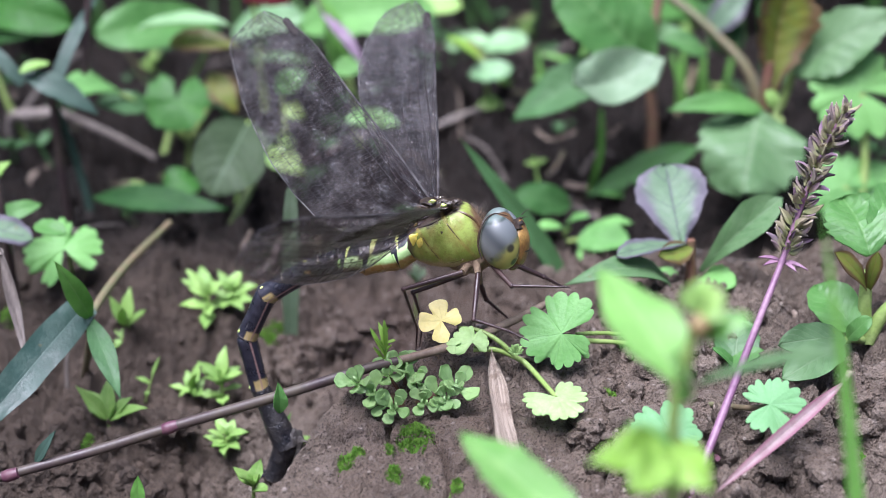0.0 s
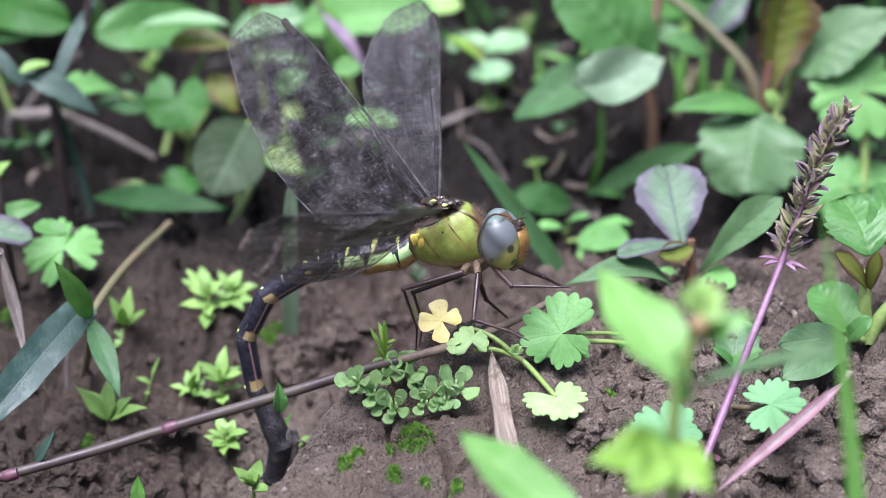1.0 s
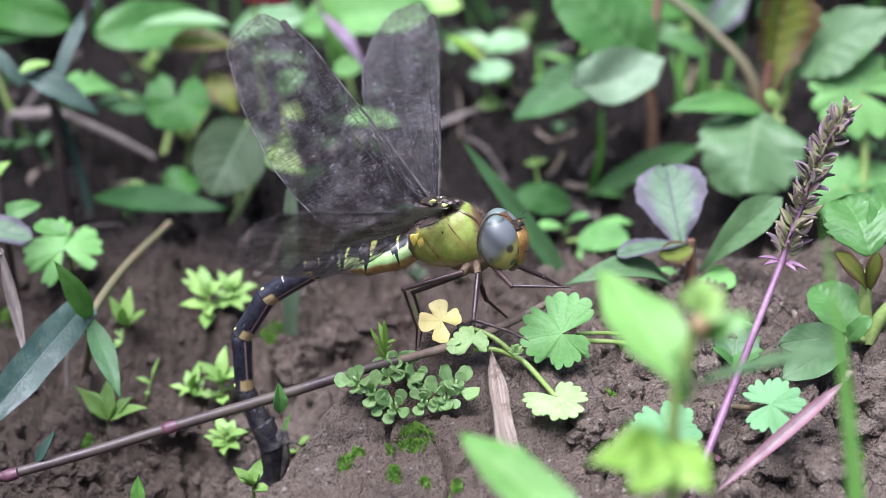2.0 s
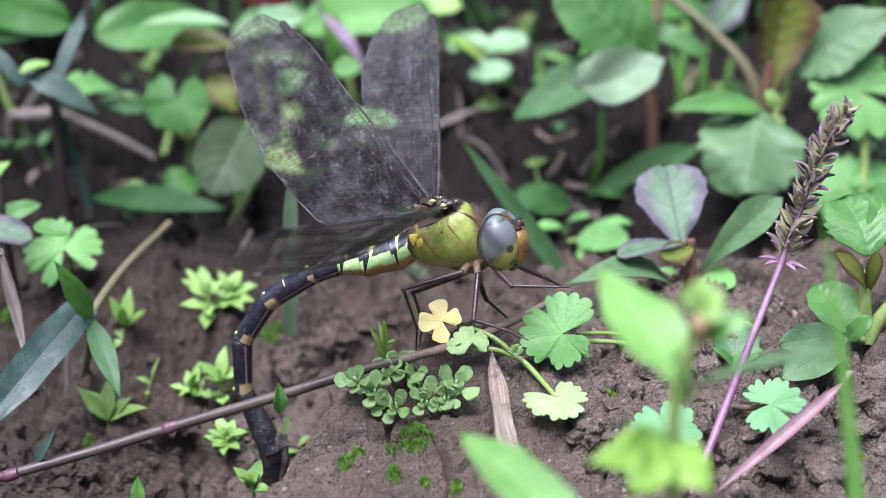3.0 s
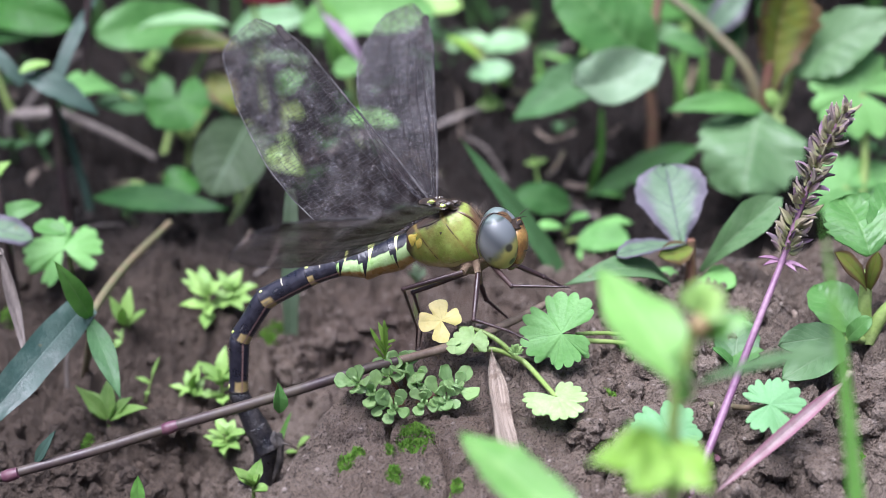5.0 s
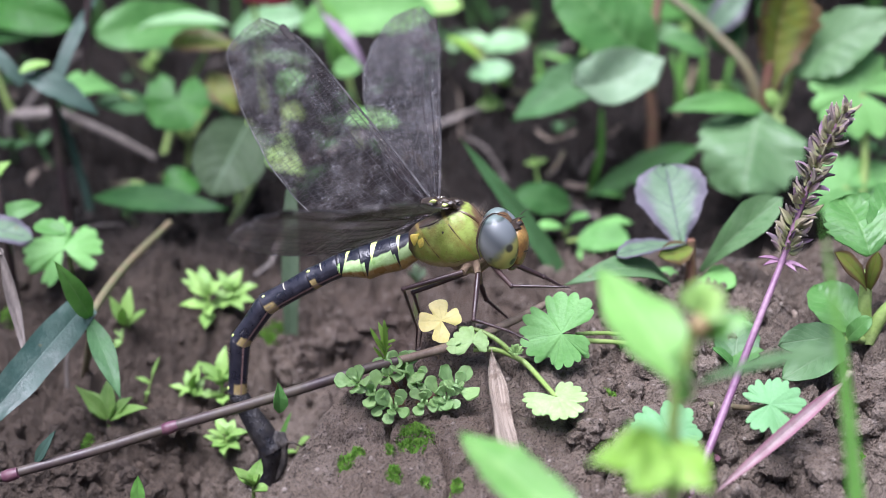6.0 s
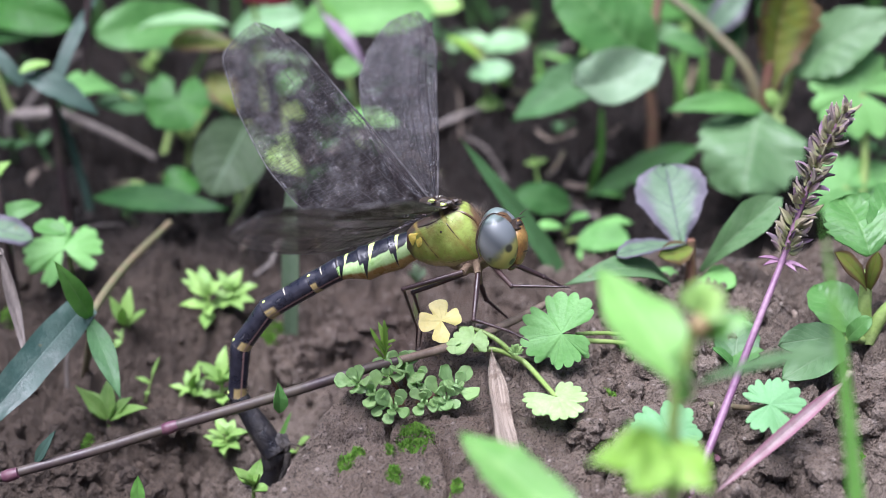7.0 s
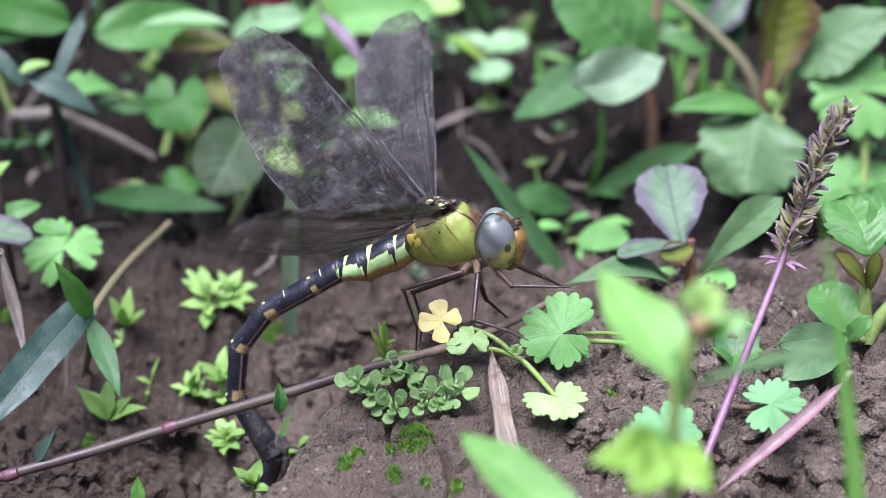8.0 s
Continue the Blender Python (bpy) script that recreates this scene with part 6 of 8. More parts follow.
def abdomen_mat(kind):
    """kind 0: swollen green base rings with black and lime marks; 1: black rings with olive marks."""
    m, nt, p = node_mat("abdomen_green" if kind == 0 else "abdomen_black")
    obj = coords(nt)
    x, y, z = split(nt, obj)
    u = split(nt, coords(nt, "UV"))[0]
    n1, n2 = noise_tex(nt, obj, 420.0), noise_tex(nt, obj, 2200.0)
    black = (0.0085, 0.0090, 0.0150)
    if kind == 0:
        col = mix(nt, remap(nt, n1, 0.35, 0.65), (0.26, 0.45, 0.14), (0.42, 0.60, 0.27))
        jit = math_node(nt, "MULTIPLY", math_node(nt, "SUBTRACT", n1, 0.5), 0.0009)
        zz = math_node(nt, "ADD", z, jit)
        col = mix(nt, remap(nt, zz, -0.0003, -0.0010), col, (0.25, 0.145, 0.05))
        rise = math_node(nt, "ADD", zz, math_node(nt, "MULTIPLY", u, 0.0009))
        col = mix(nt, remap(nt, rise, 0.0014, 0.0016), col, black)
        lean = math_node(nt, "ADD", u, math_node(nt, "MULTIPLY", z, 62.0))
        wide = math_node(nt, "ADD", 0.055, math_node(nt, "MULTIPLY", z, 30.0))
        dark = math_node(nt, "LESS_THAN", math_node(nt, "ABSOLUTE", math_node(nt, "SUBTRACT", lean, 0.84)), wide)
        col = mix(nt, dark, col, black)
        slim = math_node(nt, "MAXIMUM", math_node(nt, "MULTIPLY", math_node(nt, "SUBTRACT", z, 0.0004), 40.0), 0.0)
        bar = math_node(nt, "LESS_THAN", math_node(nt, "ABSOLUTE", math_node(nt, "SUBTRACT", lean, 0.72)), slim)
        col = mix(nt, bar, col, (0.52, 0.62, 0.20))
    else:
        col = mix(nt, remap(nt, n1, 0.35, 0.65), black, (0.019, 0.018, 0.027))
        band = remap(nt, math_node(nt, "ADD", u, math_node(nt, "MULTIPLY", math_node(nt, "SUBTRACT", n1, 0.5), 0.30)), 0.74, 0.80)
        band = math_node(nt, "MULTIPLY", band, remap(nt, u, 0.97, 0.95))
        col = mix(nt, math_node(nt, "MULTIPLY", remap(nt, z, 0.0004, 0.0001), band), col, (0.27, 0.205, 0.085))
        line = math_node(nt, "ABSOLUTE", math_node(nt, "ADD", z, 0.0008))
        col = mix(nt, remap(nt, math_node(nt, "ADD", line, math_node(nt, "MULTIPLY", n1, 0.0003)), 0.00034, 0.00018, 0.0, 0.75), col, (0.20, 0.12, 0.11))
        mp = nt.nodes.new("ShaderNodeMapping")
        mp.inputs["Scale"].default_value = (0.18, 1.0, 1.0)
        mp.inputs["Rotation"].default_value = (0.0, 0.3, 0.2)
        nt.links.new(obj, mp.inputs["Vector"])
        col = mix(nt, remap(nt, noise_tex(nt, mp.outputs[0], 1500.0, 2.0), 0.60, 0.72, 0.0, 0.55), col, (0.13, 0.12, 0.12))
    nt.links.new(col, p.inputs["Base Color"])
    nt.links.new(remap(nt, n1, 0.3, 0.7, 0.22, 0.46), p.inputs["Roughness"])
    bump(nt, p, math_node(nt, "ADD", n1, math_node(nt, "MULTIPLY", n2, 0.5)), 0.5, 0.0003)
    return m


def eye_mat():
    m, nt, p = node_mat("compound_eye")
    obj = coords(nt)
    x, y, z = split(nt, obj)
    n1 = noise_tex(nt, obj, 700.0)
    # painted reflections: paler rear and front, a dark band between
    across = math_node(nt, "ADD", math_node(nt, "MULTIPLY", z, 0.55), math_node(nt, "MULTIPLY", x, 0.8))
    col = mix(nt, remap(nt, across, -0.0016, 0.0007), (0.15, 0.158, 0.155), (0.043, 0.049, 0.052))
    col = mix(nt, remap(nt, across, 0.0004, 0.0022), col, (0.115, 0.128, 0.13))
    fall = math_node(nt, "ADD", math_node(nt, "ADD", z, math_node(nt, "MULTIPLY", x, -0.6)), math_node(nt, "MULTIPLY", math_node(nt, "SUBTRACT", n1, 0.5), 0.0016))
    col = mix(nt, remap(nt, fall, -0.0004, -0.0016), col, (0.10, 0.11, 0.05))
    col = mix(nt, remap(nt, fall, -0.0010, -0.0024), col, (0.26, 0.25, 0.06))
    v = nt.nodes.new("ShaderNodeTexVoronoi")
    v.inputs["Scale"].default_value = 520.0
    nt.links.new(obj, v.inputs["Vector"])
    spot = math_node(nt, "MULTIPLY", remap(nt, v.outputs["Distance"], 0.20, 0.42, 0.95, 0.0), remap(nt, fall, -0.0004, -0.0011))
    col = mix(nt, spot, col, (0.015, 0.015, 0.01))
    col = mix(nt, remap(nt, z, 0.0031, 0.0034), col, (0.045, 0.06, 0.055))
    col = mix(nt, remap(nt, z, 0.0034, 0.0038), col, (0.115, 0.150, 0.135))
    nt.links.new(col, p.inputs["Base Color"])
    nt.links.new(remap(nt, n1, 0.3, 0.7, 0.40, 0.50), p.inputs["Roughness"])
    p.inputs["Coat Weight"].default_value = 0.12
    p.inputs["Coat Roughness"].default_value = 0.16
    return m


TAILSEG = plain_mat("tail_cuticle", (0.008, 0.008, 0.012), (0.034, 0.030, 0.029), 480, 0.36, 0.8, 0.0005)
FLAP = plain_mat("dusty_flap", (0.022, 0.019, 0.018), (0.085, 0.073, 0.064), 700, 0.6, 0.8, 0.0004)
THORAX, GREENSEG, BLACKSEG, EYES = thorax_mat(), abdomen_mat(0), abdomen_mat(1), eye_mat()
SUTURE = plain_mat("dark_suture", (0.018, 0.012, 0.008), (0.042, 0.026, 0.014), 900, 0.4)
LIMEY = plain_mat("lime_mark", (0.50, 0.62, 0.16), (0.58, 0.66, 0.22), 900, 0.4)
CREAM = plain_mat("cream_mark", (0.62, 0.58, 0.40), (0.7, 0.68, 0.52), 900, 0.4)
LEG = plain_mat("leg_cuticle", (0.028, 0.015, 0.015), (0.056, 0.030, 0.027), 500, 0.38)
COXA = plain_mat("tan_cuticle", (0.15, 0.10, 0.062), (0.25, 0.18, 0.115), 700, 0.65, 1.0, 0.0005)
FACEM = plain_mat("ochre_face", (0.12, 0.052, 0.018), (0.34, 0.20, 0.05), 420, 0.36)
BROWN = plain_mat("brown_cuticle", (0.08, 0.04, 0.02), (0.14, 0.08, 0.03), 600, 0.4)
YELLOWM = plain_mat("yellow_mark", (0.60, 0.50, 0.06), (0.66, 0.58, 0.12), 900, 0.4)

THORAX_RINGS = [(-0.0056, -0.0007, 0.0015, 0.0014, 0.95), (-0.0044, -0.0006, 0.0026, 0.0023, 0.9), (-0.0022, -0.0004, 0.0037, 0.0032, 0.85), (0.0006, 0.0003, 0.0046, 0.0037, 0.85),
                (0.0028, 0.0005, 0.0046, 0.0036, 0.85), (0.0046, -0.0001, 0.0035, 0.0029, 0.9), (0.0060, -0.0012, 0.0019, 0.0018, 1.0)]
thorax = local_part("thorax", loft(smooth_rings(THORAX_RINGS, 26)), THORAX, fly, "olive green hairy thorax")


def flank(x, z):
    """Half width of the thorax at a place of its flank."""
    zc, hz, hy, e = (float(np.interp(x, [r[0] for r in THORAX_RINGS], [r[j] for r in THORAX_RINGS])) for j in (1, 2, 3, 4))
    return hy * max(0.0, 1 - min(1.0, abs(z - zc) / hz) ** (2 / e)) ** (e / 2)


def surface_line(pts, r, mat, name, label=""):
    """A raised line over the near flank; pts: x, z in the thorax's space, both flanks alike in width."""
    line = []
    for x, z in pts:
        line.append((x, -flank(x, z), z))
    local_part(name, tube(line, (r * 0.6, r, r * 0.6), 6, 18), mat, thorax, label)


surface_line([(-0.0036, 0.0012), (-0.0029, 0.0002), (-0.0014, -0.0017), (-0.0003, -0.0030)], 0.00009, SUTURE, "suture")
surface_line([(-0.0004, 0.0037), (0.0004, 0.0027), (0.0018, 0.0010), (0.0034, -0.0010)], 0.00009, SUTURE, "suture")
surface_line([(-0.0003, -0.0030), (0.0012, -0.0027), (0.0026, -0.0022)], 0.00007, BROWN, "suture")
surface_line([(-0.0040, 0.0019), (-0.0024, 0.0026), (-0.0008, 0.0035)], 0.00016, SUTURE, "suture")
surface_line([(0.0012, 0.0046), (0.0028, 0.0043), (0.0044, 0.0028), (0.0052, 0.0006)], 0.00024, BROWN, "front_ridge", "dark brown front ridge")
for x, z in ((-0.0006, 0.0018),):
    local_part("spiracle", blob((x, -flank(x, z) + 0.0002, z), (0.00034, 0.0003, 0.0004), 3, 0.1, 1), SUTURE, thorax)
local_part("flank_mark", blob((-0.0045, -0.00195, 0.0004), (0.0008, 0.00028, 0.0009), 6, 0.2, 3), YELLOWM, thorax, "yellow flank mark")
local_part("flank_mark", blob((-0.0037, -0.0026, 0.0000), (0.0005, 0.0002, 0.0007), 8, 0.2, 3), YELLOWM, thorax, "yellow flank mark")
local_part("breast", blob((0.0034, 0, -0.0031), (0.0034, 0.0027, 0.0022), 3, 0.14, 4), COXA, thorax, "tan hairy underside")
local_part("neck", tube([(0.0046, 0, -0.0006), (0.0066, 0, -0.0006)], (0.0015, 0.0012), 12, 4), COXA, thorax)
local_part("wing_hump", blob((-0.0006, 0, 0.0050), (0.0024, 0.0022, 0.0007), 8, 0.4, 3), SUTURE, thorax, "dark wing base plate")
rng = np.random.RandomState(14)
for k in range(16):
    q = (-0.0026 + 0.0042 * rng.rand(), -0.0024 + 0.0040 * rng.rand(), 0.0050 + 0.0010 * rng.rand())
    r = 0.00022 + 0.00022 * rng.rand()
    local_part("wing_joint", blob(q, (r * 1.7, r, r * 0.9), k, 0.35), (SUTURE, SUTURE, BROWN, LIMEY, CREAM)[k % 5] if k % 2 else SUTURE, thorax, "small knobbly wing joint plate")
rng = np.random.RandomState(9)
hv, hf = [], []
for _ in range(3200):
    a, x = rng.rand() * 6.283, -0.0045 + 0.0105 * rng.rand()
    w = max(0.05, 1 - (x / 0.0062) ** 2) ** 0.5
    nrm = np.array((0.25 * x / 0.006, math.cos(a), math.sin(a)))
    b = np.array((x, 0.0037 * w * math.cos(a), 0.0006 + 0.0047 * w * math.sin(a)))
    if -0.0018 < b[2] < 0.0030 and b[0] < 0.0030:
        continue
    e = b + unit(nrm + rng.randn(3) * 0.3) * (0.0005 + 0.0006 * rng.rand())
    s = unit(np.cross(e - b, rng.randn(3))) * 0.000022
    k = len(hv)
    hv += [b - s, b + s, e]
    hf.append((k, k + 1, k + 2))
local_part("pile", (np.array(hv), hf), COXA, thorax, "fine tan hairs")

# head, in its own space: x forward, y to its left
head = local_part("head", blob((0, 0, 0), (0.0022, 0.0036, 0.0034), 1, 0.03, 3), BROWN, fly, "head with large grey compound eyes")
for sgn in (-1, 1):
    local_part("eye", blob((0, 0, 0), (0.0029, 0.0026, 0.0041), 2, 0.012, 4), EYES, head, "large glossy grey-blue compound eye", at=(-0.0002, -0.0021 if sgn < 0 else 0.0017, -0.0002 if sgn < 0 else -0.0004), tilt=-14)
local_part("face", blob((0.0025, 0, -0.0009), (0.0014, 0.0023, 0.0033), 5, 0.07, 4), FACEM, head, "ochre brown face with darker ridge")
local_part("forehead", blob((0.0021, 0, 0.0019), (0.0010, 0.0016, 0.0007), 9, 0.35, 3), SUTURE, head, "dark brown forehead ridge")
local_part("lip_seam", tube([(0.0034, -0.0016, -0.0016), (0.0040, -0.0008, -0.0017), (0.0041, 0.0006, -0.0017)], (0.00008, 0.00012, 0.00006), 6, 12), SUTURE, head)
local_part("jaw", blob((0.0016, -0.0006, -0.0040), (0.0012, 0.0013, 0.0007), 4, 0.2, 3), BROWN, head, "dark brown jaw")
local_part("eye_rim", tube([(-0.0024, -0.0046, -0.002), (-0.0030, -0.0040, 0.0003), (-0.0024, -0.0034, 0.003), (-0.0010, -0.0020, 0.0040), (0.0010, -0.0016, 0.0036)], (0.00010, 0.00019, 0.00012, 0.00006), 6, 22), SUTURE, head, "black rear eye rim")
for sgn in (-1, 1):
    local_part("antenna", tube([(0.0026, sgn * 0.0010, 0.0030), (0.0032, sgn * 0.0014, 0.0035), (0.0038, sgn * 0.0018, 0.0037)], (0.00009, 0.00003), 5, 8), SUTURE, head)

# legs: femur, shin and clawed foot
LEGS = (
    ("foreleg", ((0.00633, -0.00200, -0.00022), (0.00710, -0.00400, -0.00103), (0.00966, -0.00800, -0.00261), (0.01599, -0.00900, -0.00240), (0.01766, -0.00900, -0.00240))),
    ("foreleg", ((0.00876, 0.00300, -0.00259), (0.01087, 0.00400, -0.00402), (0.01485, 0.00500, -0.00617), (0.01745, 0.00600, -0.00799), (0.01896, 0.00600, -0.00835))),
    ("middle_leg", ((0.00471, -0.00200, -0.00109), (0.00501, -0.00400, -0.00233), (0.00432, -0.00900, -0.00737), (0.00926, -0.01000, -0.00868), (0.01212, -0.01100, -0.00974))),
    ("middle_leg", ((0.00503, 0.00200, -0.00283), (0.00541, 0.00400, -0.00668), (0.00639, 0.00600, -0.01015), (0.00943, 0.00800, -0.01366), (0.01041, 0.00900, -0.01535))),
    ("hind_leg", ((0.00390, -0.00200, -0.00143), (0.00275, -0.00400, -0.00207), (-0.00563, -0.00600, -0.00389), (-0.00375, -0.00400, -0.01061), (-0.00395, -0.00300, -0.01501))),
    ("hind_leg", ((0.00428, 0.00200, -0.00310), (0.00315, 0.00300, -0.00488), (-0.00442, 0.00400, -0.00829), (-0.00302, 0.00400, -0.01314), (-0.00355, 0.00500, -0.01774))),
)
for name, (a, b, c, d, e) in LEGS:
    lg = part(name, tube([a, b], (0.0006, 0.0005), 8, 4), COXA, fly, "brown jointed leg")
    for nm, q0, q1, rr in (("femur", b, c, (0.00040, 0.00042, 0.00032)), ("shin", c, d, (0.00027, 0.00023, 0.00018)), ("foot", d, e, (0.00020, 0.00014, 0.00008))):
        v, f = tube([q0, q1], rr, 8, 8)
        ob = part(nm, (v, f), LEG, lg, origin=FLY)
    v, f = blob(c, (0.00042, 0.00042, 0.00042), 2, 0.08, 2)
    part("knee", (v, f), LEG, lg, origin=FLY)
    sv_, sf_ = [], []
    for k in range(12):
        q = np.array(c) + (np.array(d) - np.array(c)) * (k + 0.5) / 12
        dr = unit(np.array((0.3 * (-1) ** k, -0.5, -0.6)) + 0.8 * unit(np.array(d) - np.array(c)))
        s = unit(np.cross(dr, (0.3, 0.8, 0.2))) * 0.00003
        n0 = len(sv_)
        sv_ += [q - s, q + s, q + dr * 0.0007]
        sf_.append((n0, n0 + 1, n0 + 2))
    part("spine_row", (np.array(sv_), sf_), LEG, lg, origin=FLY)

# abdomen: ten rings, each along its own x, back side up
SEG = (0.00298, 0.00497, 0.00382, 0.00479, 0.00834, 0.00735, 0.00818, 0.00622, 0.00418, 0.00594)
RAD = ((0.0021, 0.0025), (0.0025, 0.0025), (0.0023, 0.0017), (0.00170, 0.00165), (0.00165, 0.00163), (0.00160, 0.00155), (0.00152, 0.00142), (0.00145, 0.00175), (0.00185, 0.00205), (0.00185, 0.00160))
abdomen = []
for i, (ln, (r0, r1)) in enumerate(zip(SEG, RAD)):
    green = i < 3
    L = ln * 1.04
    rings = [(-0.0003, 0, r0 * 0.80, r0 * 0.78, 1), (0.0000, 0, r0 * 0.97, r0 * 0.95, 1), (0.10 * L, 0, r0 * 1.02, r0, 1), (0.5 * L, 0, (r0 + r1) * 0.485, (r0 + r1) * 0.48, 0.95), (0.88 * L, 0, r1 * 1.03, r1, 1), (0.97 * L, 0, r1 * 1.05, r1 * 1.02, 1), (1.0 * L, 0, r1 * 0.97, r1 * 0.95, 1), (1.01 * L, 0, r1 * 0.6, r1 * 0.6, 1)]
    seg = local_part("abdomen_segment", loft(smooth_rings(rings, 26), 24), GREENSEG if green else (BLACKSEG if i < 7 else TAILSEG), fly, "swollen green and black abdomen ring" if green else "glossy black abdomen ring")
    abdomen.append(seg)
    rim = [(0.965 * L, r1 * 1.0 * math.cos(a), r1 * 1.02 * math.sin(a)) for a in np.linspace(0, 2 * math.pi, 17)]
    local_part("ring_edge", tube(rim, (0.00006, 0.00006), 5, 34), SUTURE, seg)
    if 3 <= i <= 4:
        arc = [(0.48 * L, (r0 + r1) * 0.505 * math.cos(a), (r0 + r1) * 0.51 * math.sin(a)) for a in np.linspace(0.5, 1.35, 7)]
        local_part("cream_bar", tube(arc, (0.00004, 0.00009, 0.00004), 6, 12), CREAM, seg)
    if 3 <= i <= 6:
        local_part("lime_spot", blob((0.90 * L, r1 * 0.45, r1 * 0.86), (0.00034, 0.00030, 0.0002), i, 0.15, 2), LIMEY, seg, "pale lime dorsal spot")
    if i == 9:
        for sgn in (-1, 1):
            local_part("cercus", leaf((L * 0.93, sgn * 0.0006, 0.0010), (L * 1.02, sgn * 0.0012, 0.0036), 0.0008, "lance", up=(1, 0.2, 0), thick=0.0003, nt=10, nu=4), BLACKSEG, seg, "black tail appendage")
        local_part("ovipositor_blade", tube([(-0.0004, 0.0003, -0.0020), (L * 0.4, 0.0003, -0.0022), (L * 0.98, 0.0003, -0.0012)], (0.0006, 0.0007, 0.0003), 8, 14), FLAP, seg, "dusty brown egg-laying blade")
    if i == 8:
        local_part("ovipositor", blob((L * 0.80, 0.0002, -0.0019), (0.0017, 0.0010, 0.0010), 5, 0.3, 3), FLAP, seg, "pale dusty egg-laying plate")
        local_part("stylus", tube([(L * 0.9, 0.0004, -0.0022), (L * 1.05, 0.0006, -0.0036), (L * 1.35, 0.0006, -0.0046)], (0.00026, 0.00018, 0.00008), 6, 12), SUTURE, seg)


# wings: x along the length, y towards the trailing edge
def membrane_mat():
    m, nt, p = node_mat("wing_membrane")
    obj = coords(nt)
    n0, n1, n2 = noise_tex(nt, obj, 90.0, 2.0), noise_tex(nt, obj, 330.0), noise_tex(nt, obj, 2300.0, 2.0)
    cell = nt.nodes.new("ShaderNodeTexVoronoi")
    cell.inputs["Scale"].default_value = 1150.0
    nt.links.new(obj, cell.inputs["Vector"])
    smoke = math_node(nt, "ADD", math_node(nt, "MULTIPLY", n0, 0.55), math_node(nt, "MULTIPLY", n1, 0.45))
    tint = mix(nt, remap(nt, smoke, 0.40, 0.58), (0.42, 0.34, 0.37), (0.84, 0.80, 0.78))
    tint = mix(nt, remap(nt, cell.outputs["Distance"], 0.35, 0.75, 0.0, 0.45), tint, (0.24, 0.19, 0.19))
    tr = nt.nodes.new("ShaderNodeBsdfTransparent")
    nt.links.new(tint, tr.inputs["Color"])
    gl = nt.nodes.new("ShaderNodeBsdfGlossy")
    gl.inputs["Color"].default_value = (0.80, 0.79, 0.81, 1)
    gl.inputs["Roughness"].default_value = 0.38
    b = add_node(nt, "ShaderNodeBump", Strength=1.0, Distance=0.0005)
    nt.links.new(math_node(nt, "ADD", n2, math_node(nt, "MULTIPLY", cell.outputs["Distance"], 0.5)), b.inputs["Height"])
    nt.links.new(b.outputs["Normal"], gl.inputs["Normal"])
    mx = nt.nodes.new("ShaderNodeMixShader")
    lw = nt.nodes.new("ShaderNodeLayerWeight")
    gloss = math_node(nt, "MULTIPLY", math_node(nt, "POWER", lw.outputs["Facing"], 2.5), 0.62)
    glint = math_node(nt, "MULTIPLY", remap(nt, n2, 0.54, 0.68), remap(nt, n1, 0.46, 0.62, 0.03, 0.12))
    nt.links.new(math_node(nt, "ADD", gloss, glint), mx.inputs[0])
    nt.links.new(tr.outputs[0], mx.inputs[1])
    nt.links.new(gl.outputs[0], mx.inputs[2])
    # a thin dusty film that scatters a little light through
    film = nt.nodes.new("ShaderNodeBsdfTranslucent")
    film.inputs["Color"].default_value = (0.60, 0.54, 0.55, 1)
    dust = nt.nodes.new("ShaderNodeBsdfDiffuse")
    dust.inputs["Color"].default_value = (0.74, 0.70, 0.72, 1)
    both = nt.nodes.new("ShaderNodeMixShader")
    both.inputs[0].default_value = 0.55
    nt.links.new(film.outputs[0], both.inputs[1])
    nt.links.new(dust.outputs[0], both.inputs[2])
    veil = nt.nodes.new("ShaderNodeMixShader")
    nt.links.new(remap(nt, math_node(nt, "ADD", smoke, math_node(nt, "MULTIPLY", math_node(nt, "SUBTRACT", n2, 0.5), 0.30)), 0.42, 0.64, 0.010, 0.085), veil.inputs[0])
    nt.links.new(mx.outputs[0], veil.inputs[1])
    nt.links.new(both.outputs[0], veil.inputs[2])
    nt.links.new(veil.outputs[0], nt.nodes["Material Output"].inputs[0])
    nt.nodes.remove(p)
    return m


MEMBRANE = membrane_mat()
VEIN = plain_mat("wing_vein", (0.013, 0.010, 0.010), (0.040, 0.033, 0.032), 700, 0.45, spec=0.2)
COSTA = plain_mat("wing_edge_vein", (0.018, 0.016, 0.016), (0.085, 0.077, 0.076), 350, 0.5, spec=0.25)
# paler than the other veins: reflected light painted along the trailing edge
RIM = plain_mat("wing_rim", (0.035, 0.033, 0.033), (0.20, 0.19, 0.185), 300, 0.4)
STIGMA = plain_mat("wing_stigma", (0.018, 0.015, 0.014), (0.034, 0.028, 0.026), 900, 0.7, spec=0.2)
FORE = ((0, 0.05), (0.04, 0.08), (0.12, 0.14), (0.25, 0.20), (0.4, 0.245), (0.55, 0.27), (0.7, 0.275), (0.82, 0.245), (0.92, 0.175), (0.975, 0.11), (1, 0.02))
HIND = ((0, 0.10), (0.03, 0.20), (0.08, 0.28), (0.18, 0.33), (0.3, 0.345), (0.45, 0.345), (0.6, 0.325), (0.75, 0.30), (0.86, 0.25), (0.94, 0.20), (0.98, 0.14), (1, 0.05))


